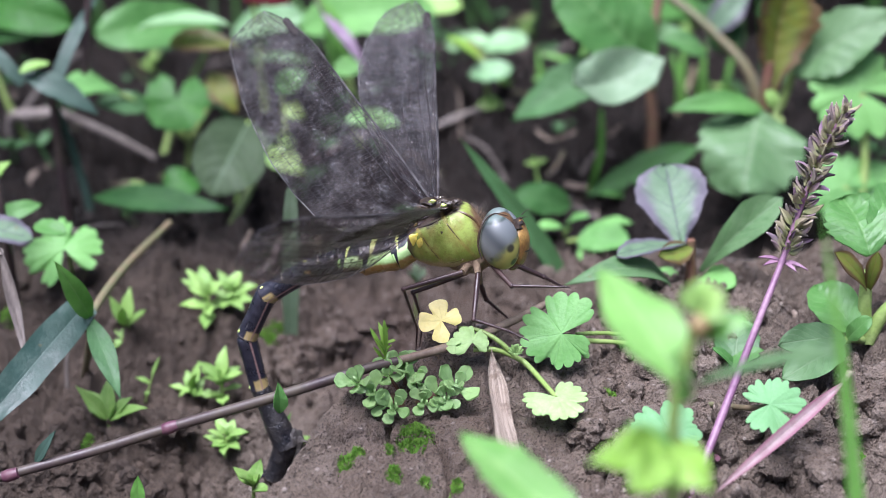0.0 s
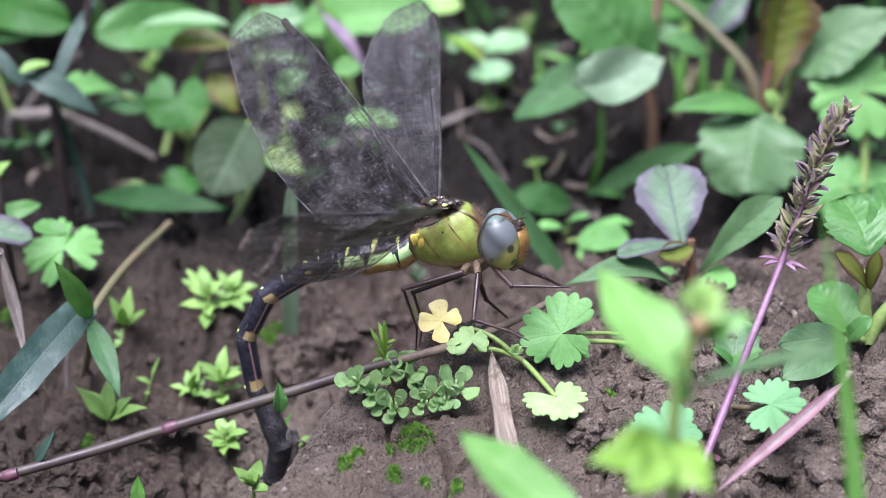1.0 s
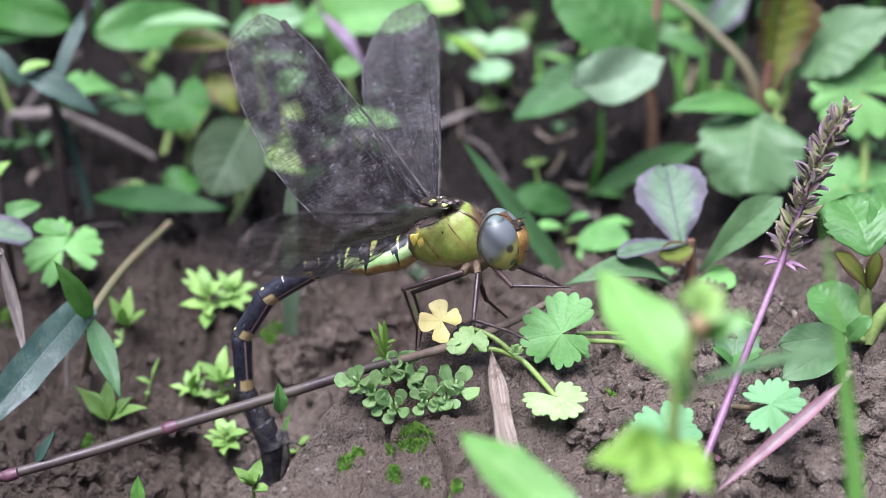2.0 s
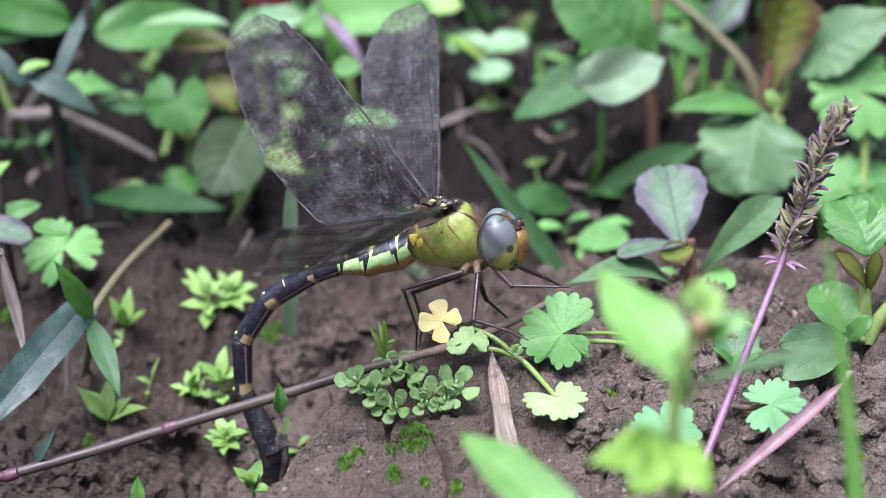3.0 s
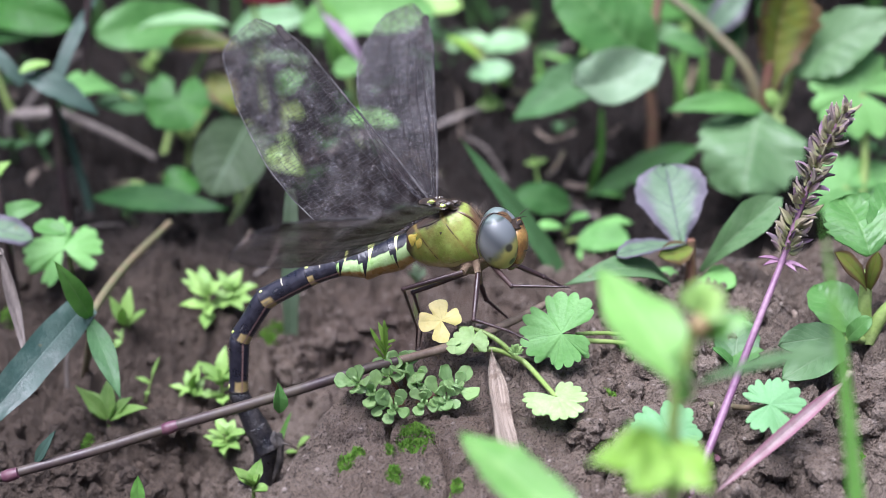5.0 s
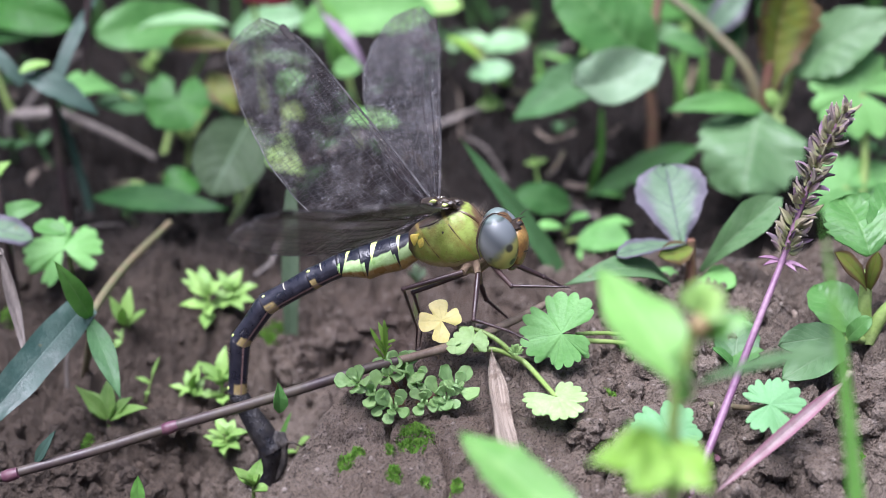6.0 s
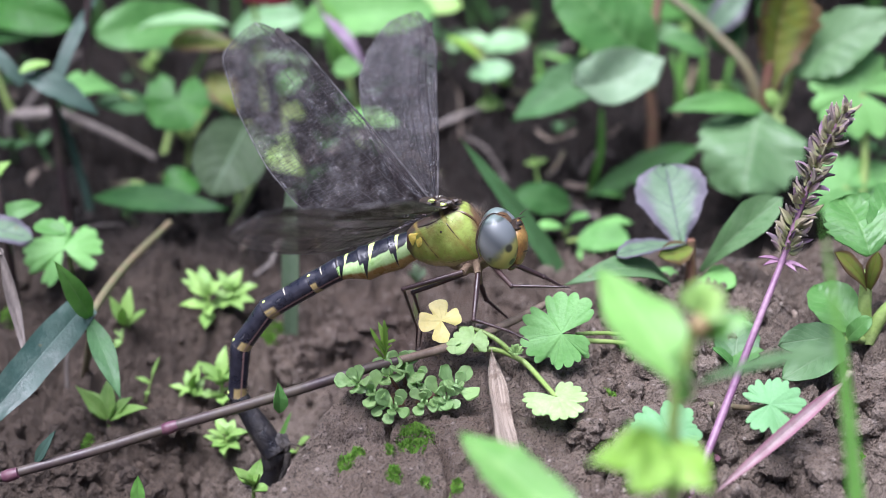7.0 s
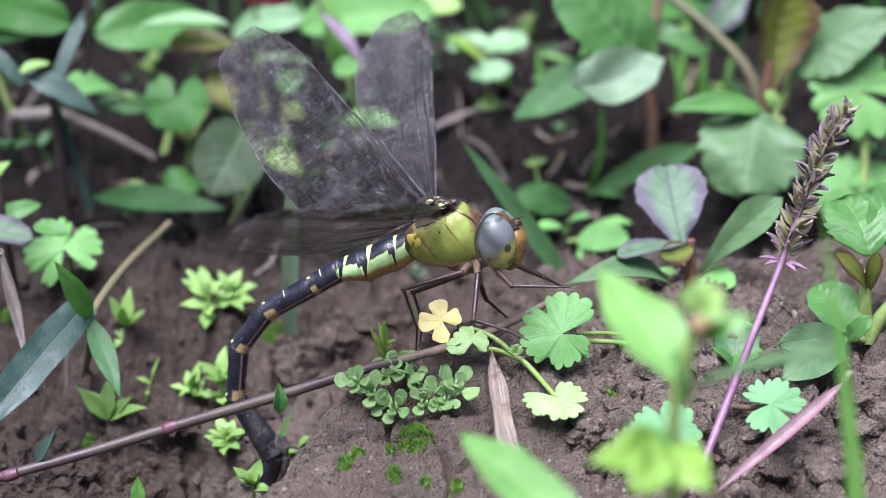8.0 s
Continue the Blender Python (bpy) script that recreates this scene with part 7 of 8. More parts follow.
def make_wing(name, length, outline, seed, label):
    xs, ys = zip(*outline)
    chord = lambda t: float(np.interp(t, xs, ys)) * length
    lead = lambda t: length * (-0.012 * math.sin(math.pi * min(1.0, t / 0.48)) * 0.4 + 1.0 * max(0.0, t - 0.74) ** 2)
    fr = (0.0, 0.055, 0.115, 0.22, 0.34, 0.47, 0.60, 0.74, 0.88, 1.0)
    pleat = (0.0, -0.00018, 0.00022, -0.00010, 0.00018, -0.00010, 0.00014, -0.00006, 0.00008, 0.0)

    def at(t, u):
        c = chord(t)
        y = lead(t) + c * u
        z = float(np.interp(u, fr, pleat)) * (1 - 0.5 * t) * 1.6
        z += 0.015 * length * math.sin(math.pi * t) * 0.5 - 0.02 * c * u
        return (t * length, y, z)

    n = 70
    ts = np.linspace(0.0, 1.0, n) ** 0.92
    us = np.array(sorted(set(list(fr) + [0.28, 0.40, 0.53, 0.67, 0.81, 0.94])))
    mv = [at(t, u) for t in ts for u in us]
    k = len(us)
    mf = [(i * k + j, i * k + j + 1, (i + 1) * k + j + 1, (i + 1) * k + j) for i in range(n - 1) for j in range(k - 1)]
    wing = local_part(name, (np.array(mv), mf), MEMBRANE, fly, label)
    # edge vein and nodus
    local_part("edge_vein", tube([at(t, 0.0) for t in np.linspace(0, 0.985, 30)], (0.00020, 0.00016, 0.00010), 6, 60), COSTA, wing, "stout brown leading edge vein")
    local_part("trailing_vein", tube([at(t, 1.0) for t in np.linspace(0.0, 0.998, 40)], (0.00006, 0.00007, 0.00007), 4, 70), RIM, wing, "trailing edge vein with painted pale glint")
    rng = np.random.RandomState(seed)
    V, Fc = [], []

    def wire(p, q, r):
        p, q = np.array(p), np.array(q)
        d = unit(q - p)
        a = unit(np.cross(d, (0, 0, 1)))
        b = np.cross(d, a)
        o = len(V)
        for c in (p, q):
            for w in range(3):
                V.append(c + r * (math.cos(w * 2.094) * a + math.sin(w * 2.094) * b))
        for w in range(3):
            Fc.append((o + w, o + (w + 1) % 3, o + 3 + (w + 1) % 3, o + 3 + w))

    t0 = (0, 0, 0, 0.01, 0.02, 0.03, 0.05, 0.08, 0.12)
    t1 = (1, 0.5, 0.97, 0.97, 0.95, 0.92, 0.86, 0.80, 0.72)
    for j in range(1, 9):
        tt = np.linspace(t0[j], t1[j], 36)
        pts = [at(t, fr[j] + 0.015 * math.sin(9 * t + j) + (0.06 * max(0, t - 0.6) if j > 3 else 0)) for t in tt]
        for a, b in zip(pts, pts[1:]):
            wire(a, b, 0.000075 if j <= 3 else 0.00005)
    # cross veins; cells get smaller towards the trailing edge
    for j in range(9):
        step = (0.016, 0.016, 0.016, 0.017, 0.016, 0.014, 0.013, 0.012, 0.011)[j]
        t = 0.03 + 0.01 * rng.rand()
        while t < 0.98:
            dt = 0.006 * rng.randn() * (0.4 + 0.1 * j)
            u0, u1 = fr[j], fr[j + 1]
            if j >= 4:
                um = (u0 + u1) / 2 + 0.01 * rng.randn()
                wire(at(t, u0), at(min(0.999, t + dt), um), 0.000036)
                wire(at(min(0.999, t + dt), um), at(t + step * 0.3 if t < 0.96 else t, u1), 0.000036)
                t2 = min(0.995, t + step)
                wire(at(min(0.999, t + dt), um), at(t2, um + 0.012 * rng.randn()), 0.000034)
            else:
                wire(at(t, u0), at(min(0.999, max(0, t + dt * 0.5)), u1), 0.00004)
            t += step * (0.8 + 0.4 * rng.rand())
    local_part("venation", (np.array(V), Fc), VEIN, wing, "fine dark network of veins")
    sv, sf, _ = loft([(0.84 * length, 0, 0.00010, 0.0003, 1), (0.85 * length, 0, 0.00014, 0.0006, 0.7), (0.915 * length, 0, 0.00014, 0.0006, 0.7), (0.925 * length, 0, 0.00010, 0.0003, 1)], 12)
    mid = at(0.88, 0.035)
    local_part("stigma", (sv + np.array((0, mid[1], mid[2])), sf), STIGMA, wing, "brown wing spot")
    return wing


wings = {
    "far_fore": make_wing("forewing", 0.0445, FORE, 1, "clear smoky forewing with dark veins"),
    "far_hind": make_wing("hindwing", 0.0461, HIND, 2, "clear smoky broad hindwing with dark veins"),
    "near_fore": make_wing("forewing", 0.0433, FORE, 3, "clear smoky forewing with dark veins"),
    "near_hind": make_wing("hindwing", 0.0401, HIND, 4, "clear smoky broad hindwing with dark veins"),
}


def motions():
    """The egg-laying abdomen bends and probes; body and wings sway a little."""
    walk(abdomen[0], [
        (0.0, pose(-0.00458, 0.00064, -0.00144, 0.00, 26.97, 172.00)),
        (0.5, pose(-0.00466, 0.00065, -0.00145, 0.00, 26.96, 172.00)),
        (1.0, pose(-0.00441, 0.00062, -0.00144, 0.00, 26.97, 172.00)),
        (1.5, pose(-0.00441, 0.00062, -0.00144, 0.00, 26.97, 172.00)),
        (3.0, pose(-0.00458, 0.00064, -0.00144, 0.00, 26.97, 172.00)),
        (3.5, pose(-0.00458, 0.00064, -0.00153, 0.00, 26.97, 172.00)),
        (4.0, pose(-0.00466, 0.00065, -0.00153, 0.00, 26.97, 172.00)),
        (4.5, pose(-0.00482, 0.00067, -0.00154, 0.00, 26.96, 172.00)),
        (6.0, pose(-0.00441, 0.00062, -0.00144, 0.00, 26.97, 172.00)),
        (6.5, pose(-0.00441, 0.00062, -0.00135, 0.00, 26.97, 172.00)),
        (7.0, pose(-0.00466, 0.00065, -0.00136, 0.00, 26.96, 172.00)),
        (7.5, pose(-0.00466, 0.00065, -0.00136, 0.00, 26.96, 172.00)),
        (8.0, pose(-0.00490, 0.00068, -0.00146, 0.00, 26.96, 172.00))])
    walk(abdomen[1], [
        (0.0, pose(-0.00721, 0.00101, -0.00280, 0.00, 11.63, 172.00)),
        (0.5, pose(-0.00729, 0.00102, -0.00280, 0.00, 11.79, 172.00)),
        (1.0, pose(-0.00704, 0.00098, -0.00279, 0.00, 11.33, 172.00)),
        (1.5, pose(-0.00704, 0.00098, -0.00279, 0.00, 12.36, 172.00)),
        (3.0, pose(-0.00721, 0.00101, -0.00280, 0.00, 15.60, 172.00)),
        (3.5, pose(-0.00721, 0.00101, -0.00288, 0.00, 16.38, 172.00)),
        (4.0, pose(-0.00729, 0.00102, -0.00289, 0.00, 17.36, 172.00)),
        (4.5, pose(-0.00746, 0.00104, -0.00290, 0.00, 18.87, 172.00)),
        (6.0, pose(-0.00704, 0.00098, -0.00279, 0.00, 19.02, 172.00)),
        (6.5, pose(-0.00704, 0.00098, -0.00270, 0.00, 19.96, 172.00)),
        (7.0, pose(-0.00729, 0.00102, -0.00271, 0.00, 22.41, 172.00)),
        (7.5, pose(-0.00729, 0.00102, -0.00271, 0.00, 23.33, 172.00)),
        (8.0, pose(-0.00754, 0.00105, -0.00281, 0.00, 25.88, 172.00))])
    walk(abdomen[2], [
        (0.0, pose(-0.01167, 0.00162, -0.00372, 0.00, 11.00, 172.00)),
        (0.5, pose(-0.01167, 0.00162, -0.00372, 0.00, 11.00, 172.00)),
        (1.0, pose(-0.01167, 0.00162, -0.00372, 0.00, 11.15, 172.00)),
        (1.5, pose(-0.01167, 0.00162, -0.00381, 0.00, 10.00, 172.00)),
        (3.0, pose(-0.01175, 0.00164, -0.00408, 0.00, 11.68, 172.00)),
        (3.5, pose(-0.01184, 0.00165, -0.00426, 0.00, 11.87, 172.00)),
        (4.0, pose(-0.01192, 0.00166, -0.00435, 0.00, 13.34, 172.00)),
        (4.5, pose(-0.01192, 0.00166, -0.00444, 0.00, 8.08, 172.00)),
        (6.0, pose(-0.01176, 0.00164, -0.00443, 0.00, 10.79, 172.00)),
        (6.5, pose(-0.01176, 0.00164, -0.00443, 0.00, 12.07, 172.00)),
        (7.0, pose(-0.01184, 0.00165, -0.00461, 0.00, 14.86, 172.00)),
        (7.5, pose(-0.01185, 0.00165, -0.00470, 0.00, 13.58, 172.00)),
        (8.0, pose(-0.01193, 0.00166, -0.00497, 0.00, 13.59, 172.00))])
    walk(abdomen[3], [
        (0.0, pose(-0.01590, 0.00221, -0.00455, 0.00, 17.59, 172.00)),
        (0.5, pose(-0.01590, 0.00221, -0.00455, 0.00, 17.59, 172.00)),
        (1.0, pose(-0.01582, 0.00220, -0.00455, 0.00, 18.73, 172.00)),
        (1.5, pose(-0.01582, 0.00220, -0.00455, 0.00, 18.73, 172.00)),
        (3.0, pose(-0.01566, 0.00218, -0.00489, 0.00, 23.16, 172.00)),
        (3.5, pose(-0.01566, 0.00218, -0.00507, 0.00, 24.22, 172.00)),
        (4.0, pose(-0.01566, 0.00218, -0.00525, 0.00, 23.46, 172.00)),
        (4.5, pose(-0.01574, 0.00219, -0.00499, 0.00, 21.37, 172.00)),
        (6.0, pose(-0.01550, 0.00215, -0.00515, 0.00, 28.79, 172.00)),
        (6.5, pose(-0.01550, 0.00215, -0.00524, 0.00, 30.69, 172.00)),
        (7.0, pose(-0.01550, 0.00215, -0.00559, 0.00, 31.57, 172.00)),
        (7.5, pose(-0.01550, 0.00215, -0.00559, 0.00, 32.45, 172.00)),
        (8.0, pose(-0.01559, 0.00217, -0.00586, 0.00, 32.96, 172.00))])
    walk(abdomen[4], [
        (0.0, pose(-0.01984, 0.00275, -0.00581, 0.00, 33.66, 172.00)),
        (0.5, pose(-0.01984, 0.00275, -0.00581, 0.00, 33.66, 172.00)),
        (1.0, pose(-0.01975, 0.00274, -0.00590, 0.00, 33.66, 172.00)),
        (1.5, pose(-0.01975, 0.00274, -0.00590, 0.00, 33.36, 172.00)),
        (3.0, pose(-0.01960, 0.00272, -0.00660, 0.00, 34.21, 172.00)),
        (3.5, pose(-0.01961, 0.00272, -0.00686, 0.00, 33.41, 172.00)),
        (4.0, pose(-0.01978, 0.00274, -0.00705, 0.00, 33.51, 172.00)),
        (4.5, pose(-0.01985, 0.00275, -0.00661, 0.00, 30.46, 172.00)),
        (6.0, pose(-0.01954, 0.00271, -0.00739, 0.00, 32.06, 172.00)),
        (6.5, pose(-0.01937, 0.00269, -0.00756, 0.00, 31.79, 172.00)),
        (7.0, pose(-0.01955, 0.00271, -0.00810, 0.00, 33.17, 172.00)),
        (7.5, pose(-0.01955, 0.00271, -0.00819, 0.00, 32.67, 172.00)),
        (8.0, pose(-0.01956, 0.00271, -0.00845, 0.00, 32.11, 172.00))])
    walk(abdomen[5], [
        (0.0, pose(-0.02657, 0.00367, -0.01034, 0.00, 65.43, 172.00)),
        (0.5, pose(-0.02657, 0.00367, -0.01034, 0.00, 64.31, 172.00)),
        (1.0, pose(-0.02649, 0.00366, -0.01043, 0.00, 63.49, 172.00)),
        (1.5, pose(-0.02657, 0.00367, -0.01043, 0.00, 59.35, 172.00)),
        (3.0, pose(-0.02634, 0.00364, -0.01122, 0.00, 58.01, 172.00)),
        (3.5, pose(-0.02643, 0.00365, -0.01141, 0.00, 56.65, 172.00)),
        (4.0, pose(-0.02644, 0.00365, -0.01150, 0.00, 55.80, 172.00)),
        (4.5, pose(-0.02692, 0.00372, -0.01081, 0.00, 59.55, 172.00)),
        (6.0, pose(-0.02662, 0.00368, -0.01186, 0.00, 55.89, 172.00)),
        (6.5, pose(-0.02654, 0.00367, -0.01204, 0.00, 55.13, 172.00)),
        (7.0, pose(-0.02647, 0.00366, -0.01266, 0.00, 55.01, 172.00)),
        (7.5, pose(-0.02647, 0.00366, -0.01266, 0.00, 54.49, 172.00)),
        (8.0, pose(-0.02665, 0.00368, -0.01294, 0.00, 54.49, 172.00))])
    walk(abdomen[6], [
        (0.0, pose(-0.02975, 0.00411, -0.01736, 0.00, 102.57, 172.00)),
        (0.5, pose(-0.02992, 0.00413, -0.01737, 0.00, 99.32, 172.00)),
        (1.0, pose(-0.02992, 0.00413, -0.01737, 0.00, 98.70, 172.00)),
        (1.5, pose(-0.03051, 0.00421, -0.01713, 0.00, 93.97, 172.00)),
        (3.0, pose(-0.03045, 0.00420, -0.01786, 0.00, 89.91, 172.00)),
        (3.5, pose(-0.03071, 0.00424, -0.01796, 0.00, 89.29, 172.00)),
        (4.0, pose(-0.03080, 0.00425, -0.01797, 0.00, 88.05, 172.00)),
        (4.5, pose(-0.03078, 0.00425, -0.01742, 0.00, 87.48, 172.00)),
        (6.0, pose(-0.03071, 0.00424, -0.01796, 0.00, 85.17, 172.00)),
        (6.5, pose(-0.03062, 0.00423, -0.01796, 0.00, 84.60, 172.00)),
        (7.0, pose(-0.03065, 0.00423, -0.01869, 0.00, 84.41, 172.00)),
        (7.5, pose(-0.03073, 0.00424, -0.01869, 0.00, 83.80, 172.00)),
        (8.0, pose(-0.03092, 0.00426, -0.01898, 0.00, 84.35, 172.00))])
    walk(abdomen[7], [
        (0.0, pose(-0.02803, 0.00387, -0.02515, 0.00, 112.60, 172.00)),
        (0.5, pose(-0.02864, 0.00396, -0.02528, 0.00, 113.95, 172.00)),
        (1.0, pose(-0.02872, 0.00397, -0.02528, 0.00, 112.79, 172.00)),
        (1.5, pose(-0.02993, 0.00413, -0.02554, 0.00, 112.90, 172.00)),
        (3.0, pose(-0.03046, 0.00420, -0.02594, 0.00, 113.41, 172.00)),
        (3.5, pose(-0.03081, 0.00425, -0.02596, 0.00, 113.85, 172.00)),
        (4.0, pose(-0.03107, 0.00429, -0.02616, 0.00, 113.36, 172.00)),
        (4.5, pose(-0.03116, 0.00430, -0.02626, 0.00, 113.57, 172.00)),
        (6.0, pose(-0.03143, 0.00433, -0.02656, 0.00, 120.00, 172.00)),
        (6.5, pose(-0.03143, 0.00433, -0.02656, 0.00, 121.94, 172.00)),
        (7.0, pose(-0.03144, 0.00434, -0.02683, 0.00, 121.77, 172.00)),
        (7.5, pose(-0.03161, 0.00436, -0.02684, 0.00, 121.76, 172.00)),
        (8.0, pose(-0.03171, 0.00437, -0.02704, 0.00, 121.33, 172.00))])
    walk(abdomen[8], [
        (0.0, pose(-0.02572, 0.00356, -0.03075, 0.00, 112.61, 172.00)),
        (0.5, pose(-0.02627, 0.00363, -0.03065, 0.00, 113.96, 172.00)),
        (1.0, pose(-0.02641, 0.00365, -0.03083, 0.00, 112.79, 172.00)),
        (1.5, pose(-0.02772, 0.00383, -0.03082, 0.00, 112.91, 172.00)),
        (3.0, pose(-0.02806, 0.00388, -0.03155, 0.00, 113.41, 172.00)),
        (3.5, pose(-0.02835, 0.00392, -0.03157, 0.00, 113.85, 172.00)),
        (4.0, pose(-0.02872, 0.00397, -0.03167, 0.00, 113.36, 172.00)),
        (4.5, pose(-0.02890, 0.00399, -0.03149, 0.00, 113.57, 172.00)),
        (6.0, pose(-0.02849, 0.00394, -0.03169, 0.00, 120.00, 172.00)),
        (6.5, pose(-0.02833, 0.00391, -0.03157, 0.00, 121.94, 172.00)),
        (7.0, pose(-0.02820, 0.00389, -0.03212, 0.00, 121.77, 172.00)),
        (7.5, pose(-0.02837, 0.00392, -0.03213, 0.00, 121.77, 172.00)),
        (8.0, pose(-0.02841, 0.00392, -0.03249, 0.00, 121.33, 172.00))])
    walk(abdomen[9], [
        (0.0, pose(-0.02417, 0.00334, -0.03452, 0.00, 70.40, 172.00)),
        (0.5, pose(-0.02468, 0.00341, -0.03427, 0.00, 75.37, 172.00)),
        (1.0, pose(-0.02486, 0.00344, -0.03456, 0.00, 76.30, 172.00)),
        (1.5, pose(-0.02624, 0.00363, -0.03437, 0.00, 88.37, 172.00)),
        (3.0, pose(-0.02644, 0.00366, -0.03532, 0.00, 85.85, 172.00)),
        (3.5, pose(-0.02670, 0.00369, -0.03534, 0.00, 88.34, 172.00)),
        (4.0, pose(-0.02713, 0.00375, -0.03537, 0.00, 92.34, 172.00)),
        (4.5, pose(-0.02738, 0.00378, -0.03501, 0.00, 86.83, 172.00)),
        (6.0, pose(-0.02652, 0.00367, -0.03514, 0.00, 80.57, 172.00)),
        (6.5, pose(-0.02625, 0.00363, -0.03493, 0.00, 77.26, 172.00)),
        (7.0, pose(-0.02602, 0.00360, -0.03567, 0.00, 77.29, 172.00)),
        (7.5, pose(-0.02619, 0.00362, -0.03568, 0.00, 77.45, 172.00)),
        (8.0, pose(-0.02620, 0.00362, -0.03616, 0.00, 74.86, 172.00))])
    walk(wings["far_fore"], [
        (0.0, pose(-0.00123, 0.00350, 0.00466, -12.45, -27.63, 91.00)),
        (0.5, pose(-0.00131, 0.00350, 0.00466, -12.51, -27.63, 91.14)),
        (1.0, pose(-0.00106, 0.00350, 0.00466, -11.84, -27.43, 89.70)),
        (1.5, pose(-0.00106, 0.00350, 0.00466, -11.96, -27.22, 89.96)),
        (3.0, pose(-0.00123, 0.00350, 0.00466, -11.85, -27.02, 89.72)),
        (3.5, pose(-0.00123, 0.00350, 0.00458, -12.14, -26.91, 90.36)),
        (4.0, pose(-0.00131, 0.00350, 0.00458, -12.50, -26.90, 91.14)),
        (4.5, pose(-0.00147, 0.00350, 0.00458, -12.69, -27.10, 91.55)),
        (6.0, pose(-0.00106, 0.00350, 0.00466, -11.84, -25.97, 89.70)),
        (6.5, pose(-0.00106, 0.00350, 0.00475, -11.72, -25.45, 89.44)),
        (7.0, pose(-0.00131, 0.00350, 0.00475, -12.11, -24.59, 90.38)),
        (7.5, pose(-0.00131, 0.00350, 0.00475, -12.16, -24.59, 90.51)),
        (8.0, pose(-0.00155, 0.00350, 0.00466, -12.51, -24.90, 91.31))])
    walk(wings["far_hind"], [
        (0.0, pose(-0.00212, 0.00300, 0.00431, -31.99, -28.76, 125.74)),
        (0.5, pose(-0.00221, 0.00300, 0.00431, -32.05, -28.73, 125.85)),
        (1.0, pose(-0.00196, 0.00300, 0.00431, -32.50, -28.72, 126.52)),
        (1.5, pose(-0.00196, 0.00300, 0.00431, -32.54, -28.46, 126.72)),
        (3.0, pose(-0.00212, 0.00300, 0.00431, -32.31, -28.12, 126.55)),
        (3.5, pose(-0.00212, 0.00300, 0.00423, -32.44, -27.93, 126.85)),
        (4.0, pose(-0.00221, 0.00300, 0.00423, -32.59, -27.61, 127.25)),
        (4.5, pose(-0.00237, 0.00300, 0.00423, -32.64, -27.35, 127.47)),
        (6.0, pose(-0.00196, 0.00300, 0.00431, -31.96, -27.13, 126.56)),
        (6.5, pose(-0.00196, 0.00300, 0.00440, -31.78, -26.64, 126.57)),
        (7.0, pose(-0.00221, 0.00300, 0.00440, -31.91, -26.08, 127.10)),
        (7.5, pose(-0.00221, 0.00300, 0.00440, -31.83, -25.87, 127.10)),
        (8.0, pose(-0.00245, 0.00300, 0.00431, -31.81, -25.26, 127.43))])
    walk(wings["near_fore"], [
        (0.0, pose(-0.00081, -0.00350, 0.00550, -156.22, -19.00, -95.53)),
        (0.5, pose(-0.00089, -0.00350, 0.00550, -156.22, -19.00, -95.42)),
        (1.0, pose(-0.00065, -0.00350, 0.00550, -156.35, -19.17, -95.75)),
        (1.5, pose(-0.00065, -0.00350, 0.00550, -156.48, -19.35, -95.75)),
        (3.0, pose(-0.00081, -0.00350, 0.00550, -148.74, -18.45, -95.53)),
        (3.5, pose(-0.00081, -0.00350, 0.00542, -148.58, -18.19, -95.54)),
        (4.0, pose(-0.00089, -0.00350, 0.00542, -148.47, -18.01, -95.43)),
        (4.5, pose(-0.00105, -0.00350, 0.00542, -149.03, -18.93, -95.20)),
        (6.0, pose(-0.00065, -0.00350, 0.00550, -168.61, -20.11, -94.60)),
        (6.5, pose(-0.00065, -0.00350, 0.00559, -168.76, -20.27, -94.60)),
        (7.0, pose(-0.00089, -0.00350, 0.00559, -168.91, -20.37, -94.26)),
        (7.5, pose(-0.00089, -0.00350, 0.00559, -168.91, -20.37, -94.26)),
        (8.0, pose(-0.00113, -0.00350, 0.00550, -168.91, -20.30, -93.92))])
    walk(wings["near_hind"], [
        (0.0, pose(-0.00225, -0.00300, 0.00474, -126.21, -15.61, -121.10)),
        (0.5, pose(-0.00233, -0.00300, 0.00474, -126.17, -15.79, -121.26)),
        (1.0, pose(-0.00209, -0.00300, 0.00474, -126.01, -16.31, -121.82)),
        (1.5, pose(-0.00209, -0.00300, 0.00474, -125.93, -17.27, -122.15)),
        (3.0, pose(-0.00225, -0.00300, 0.00474, -138.00, -13.64, -120.97)),
        (3.5, pose(-0.00225, -0.00300, 0.00465, -138.02, -13.77, -120.88)),
        (4.0, pose(-0.00233, -0.00300, 0.00465, -138.06, -13.80, -120.69)),
        (4.5, pose(-0.00249, -0.00300, 0.00465, -138.23, -14.32, -120.01)),
        (6.0, pose(-0.00209, -0.00300, 0.00474, -143.68, -17.25, -121.08)),
        (6.5, pose(-0.00209, -0.00300, 0.00482, -143.65, -17.93, -121.15)),
        (7.0, pose(-0.00233, -0.00300, 0.00482, -143.94, -17.89, -120.21)),
        (7.5, pose(-0.00233, -0.00300, 0.00482, -143.88, -17.76, -120.40)),
        (8.0, pose(-0.00257, -0.00300, 0.00474, -143.92, -17.59, -120.28))])
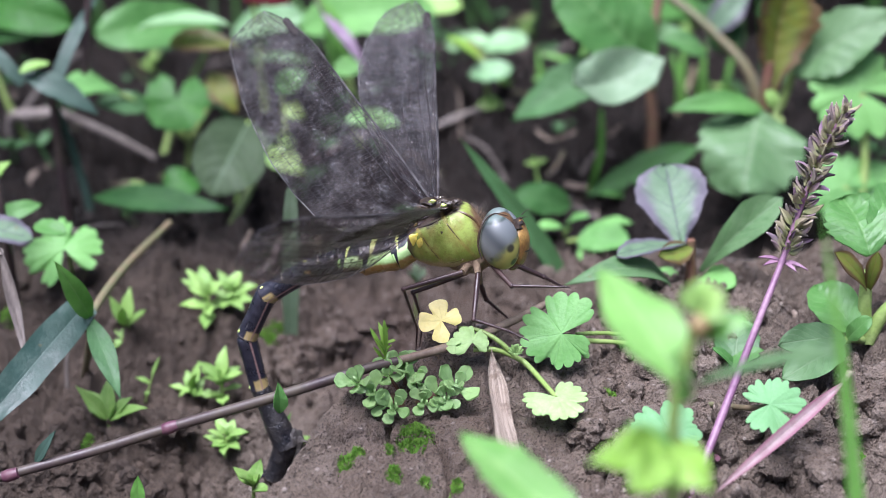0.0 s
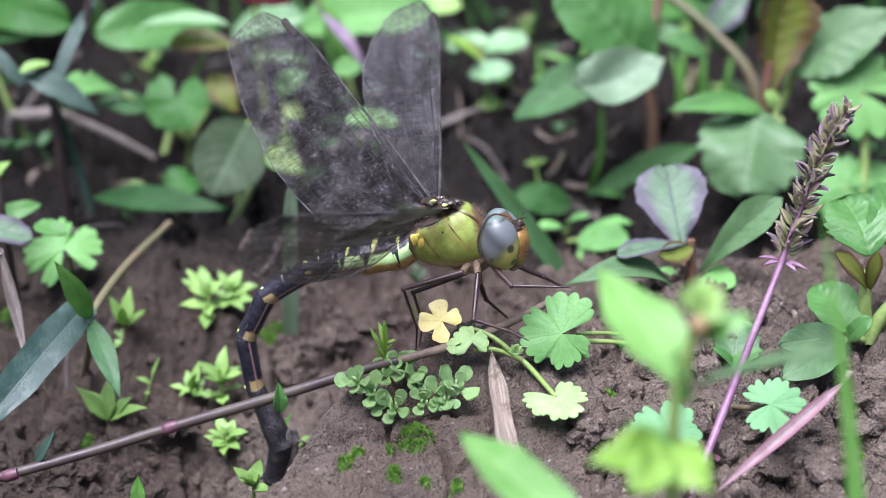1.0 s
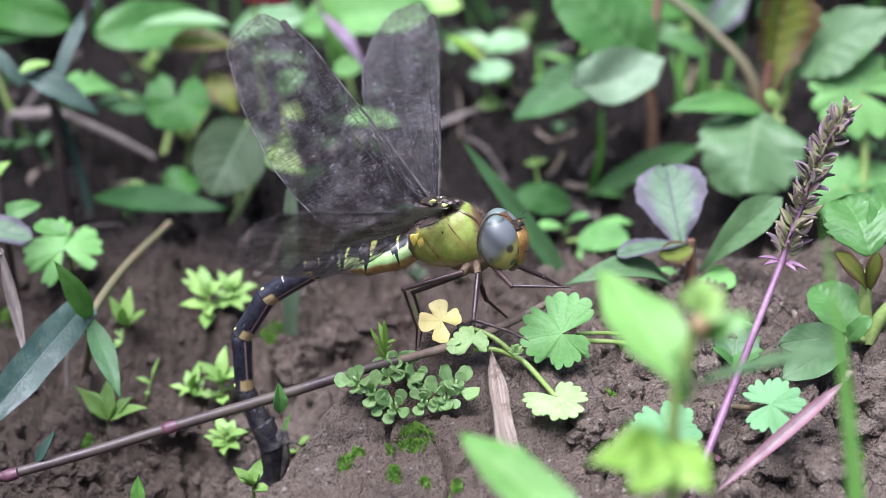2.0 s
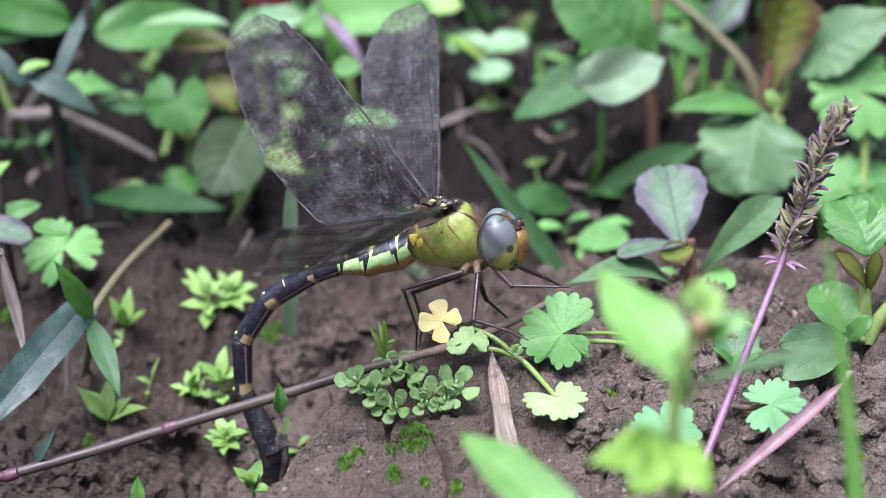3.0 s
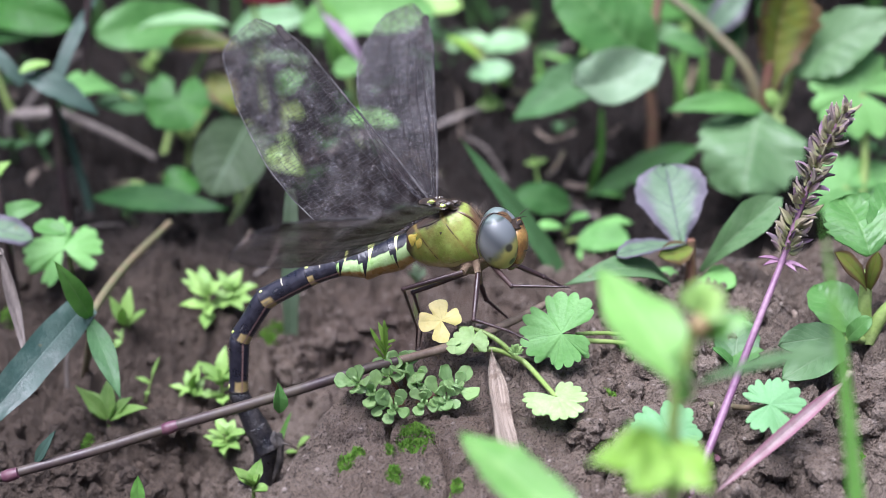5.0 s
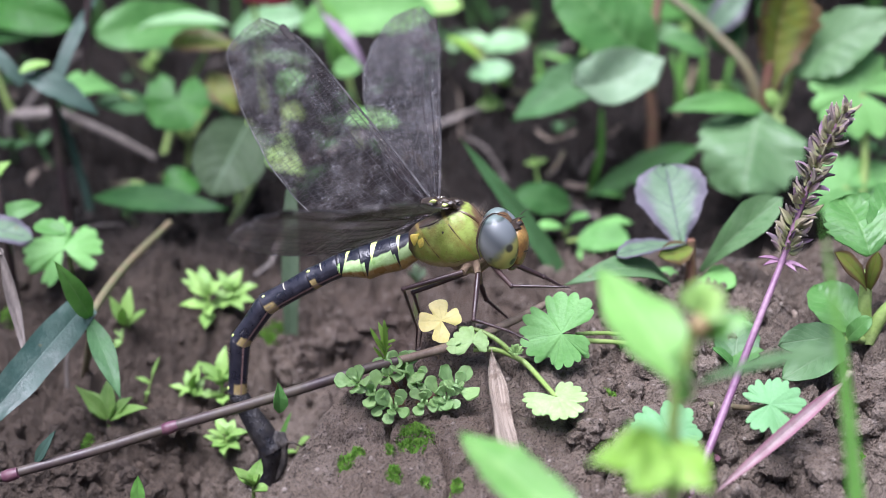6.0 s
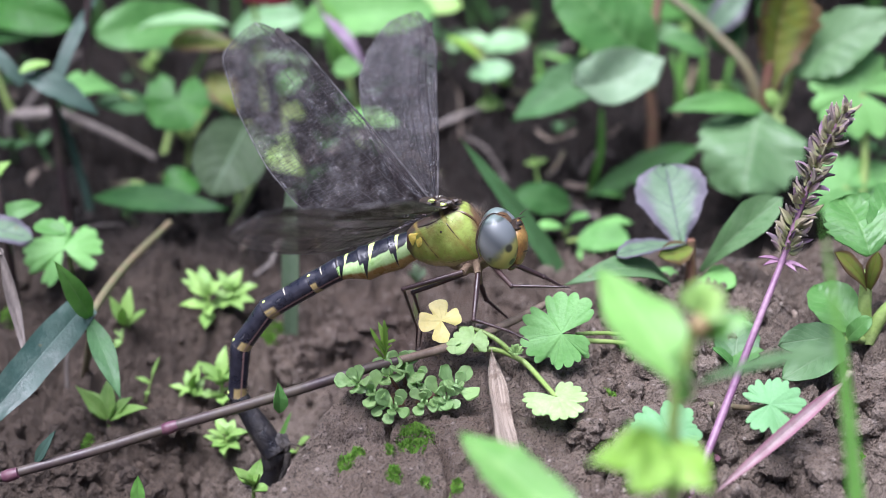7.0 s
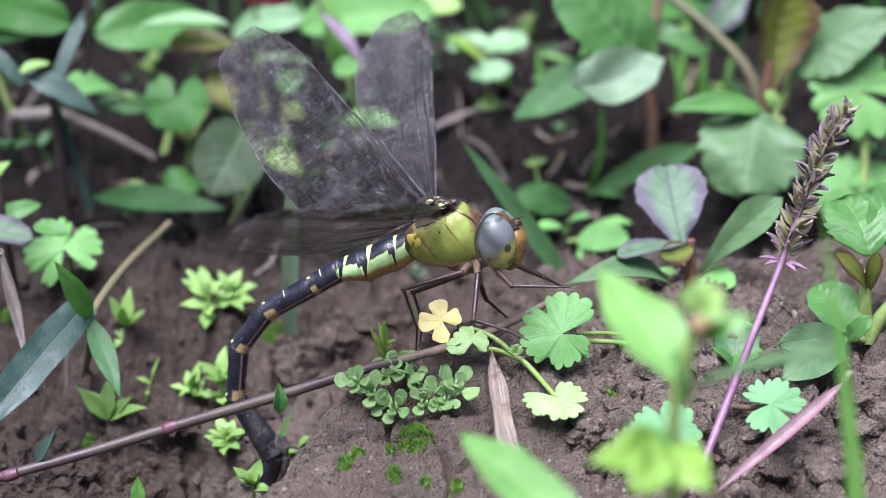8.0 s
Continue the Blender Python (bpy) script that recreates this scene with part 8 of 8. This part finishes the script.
    walk(thorax, [
        (0.0, pose(0.00000, 0.00000, 0.00000, 0.00, 0.00, 0.00)),
        (0.5, pose(-0.00008, 0.00000, 0.00000, 0.00, 0.00, 0.00)),
        (1.0, pose(0.00016, 0.00000, 0.00000, 0.00, 0.00, 0.00)),
        (1.5, pose(0.00016, 0.00000, 0.00000, 0.00, 0.00, 0.00)),
        (3.0, pose(0.00000, 0.00000, 0.00000, 0.00, 0.00, 0.00)),
        (3.5, pose(0.00000, 0.00000, -0.00008, 0.00, 0.00, 0.00)),
        (4.0, pose(-0.00008, 0.00000, -0.00008, 0.00, 0.00, 0.00)),
        (4.5, pose(-0.00024, 0.00000, -0.00008, 0.00, 0.00, 0.00)),
        (6.0, pose(0.00016, 0.00000, 0.00000, 0.00, 0.00, 0.00)),
        (6.5, pose(0.00016, 0.00000, 0.00008, 0.00, 0.00, 0.00)),
        (7.0, pose(-0.00008, 0.00000, 0.00008, 0.00, 0.00, 0.00)),
        (7.5, pose(-0.00008, 0.00000, 0.00008, 0.00, 0.00, 0.00)),
        (8.0, pose(-0.00033, 0.00000, 0.00000, 0.00, 0.00, 0.00))])
    walk(head, [
        (0.0, pose(0.00800, -0.00200, 0.00089, 0.00, 0.00, -8.00)),
        (0.5, pose(0.00792, -0.00200, 0.00089, 0.00, 0.00, -8.00)),
        (1.0, pose(0.00800, -0.00200, 0.00081, 0.00, 0.00, -8.00)),
        (1.5, pose(0.00792, -0.00200, 0.00081, 0.00, 0.00, -8.00)),
        (3.0, pose(0.00792, -0.00200, 0.00081, 0.00, 0.00, -8.00)),
        (3.5, pose(0.00792, -0.00200, 0.00089, 0.00, 0.00, -8.00)),
        (4.0, pose(0.00792, -0.00200, 0.00089, 0.00, 0.00, -8.00)),
        (4.5, pose(0.00776, -0.00200, 0.00097, 0.00, 0.00, -8.00)),
        (6.0, pose(0.00784, -0.00200, 0.00089, 0.00, 0.00, -8.00)),
        (6.5, pose(0.00784, -0.00200, 0.00089, 0.00, 0.00, -8.00)),
        (7.0, pose(0.00776, -0.00200, 0.00089, 0.00, 0.00, -8.00)),
        (7.5, pose(0.00776, -0.00200, 0.00089, 0.00, 0.00, -8.00)),
        (8.0, pose(0.00759, -0.00200, 0.00089, 0.00, 0.00, -8.00))])


motions()
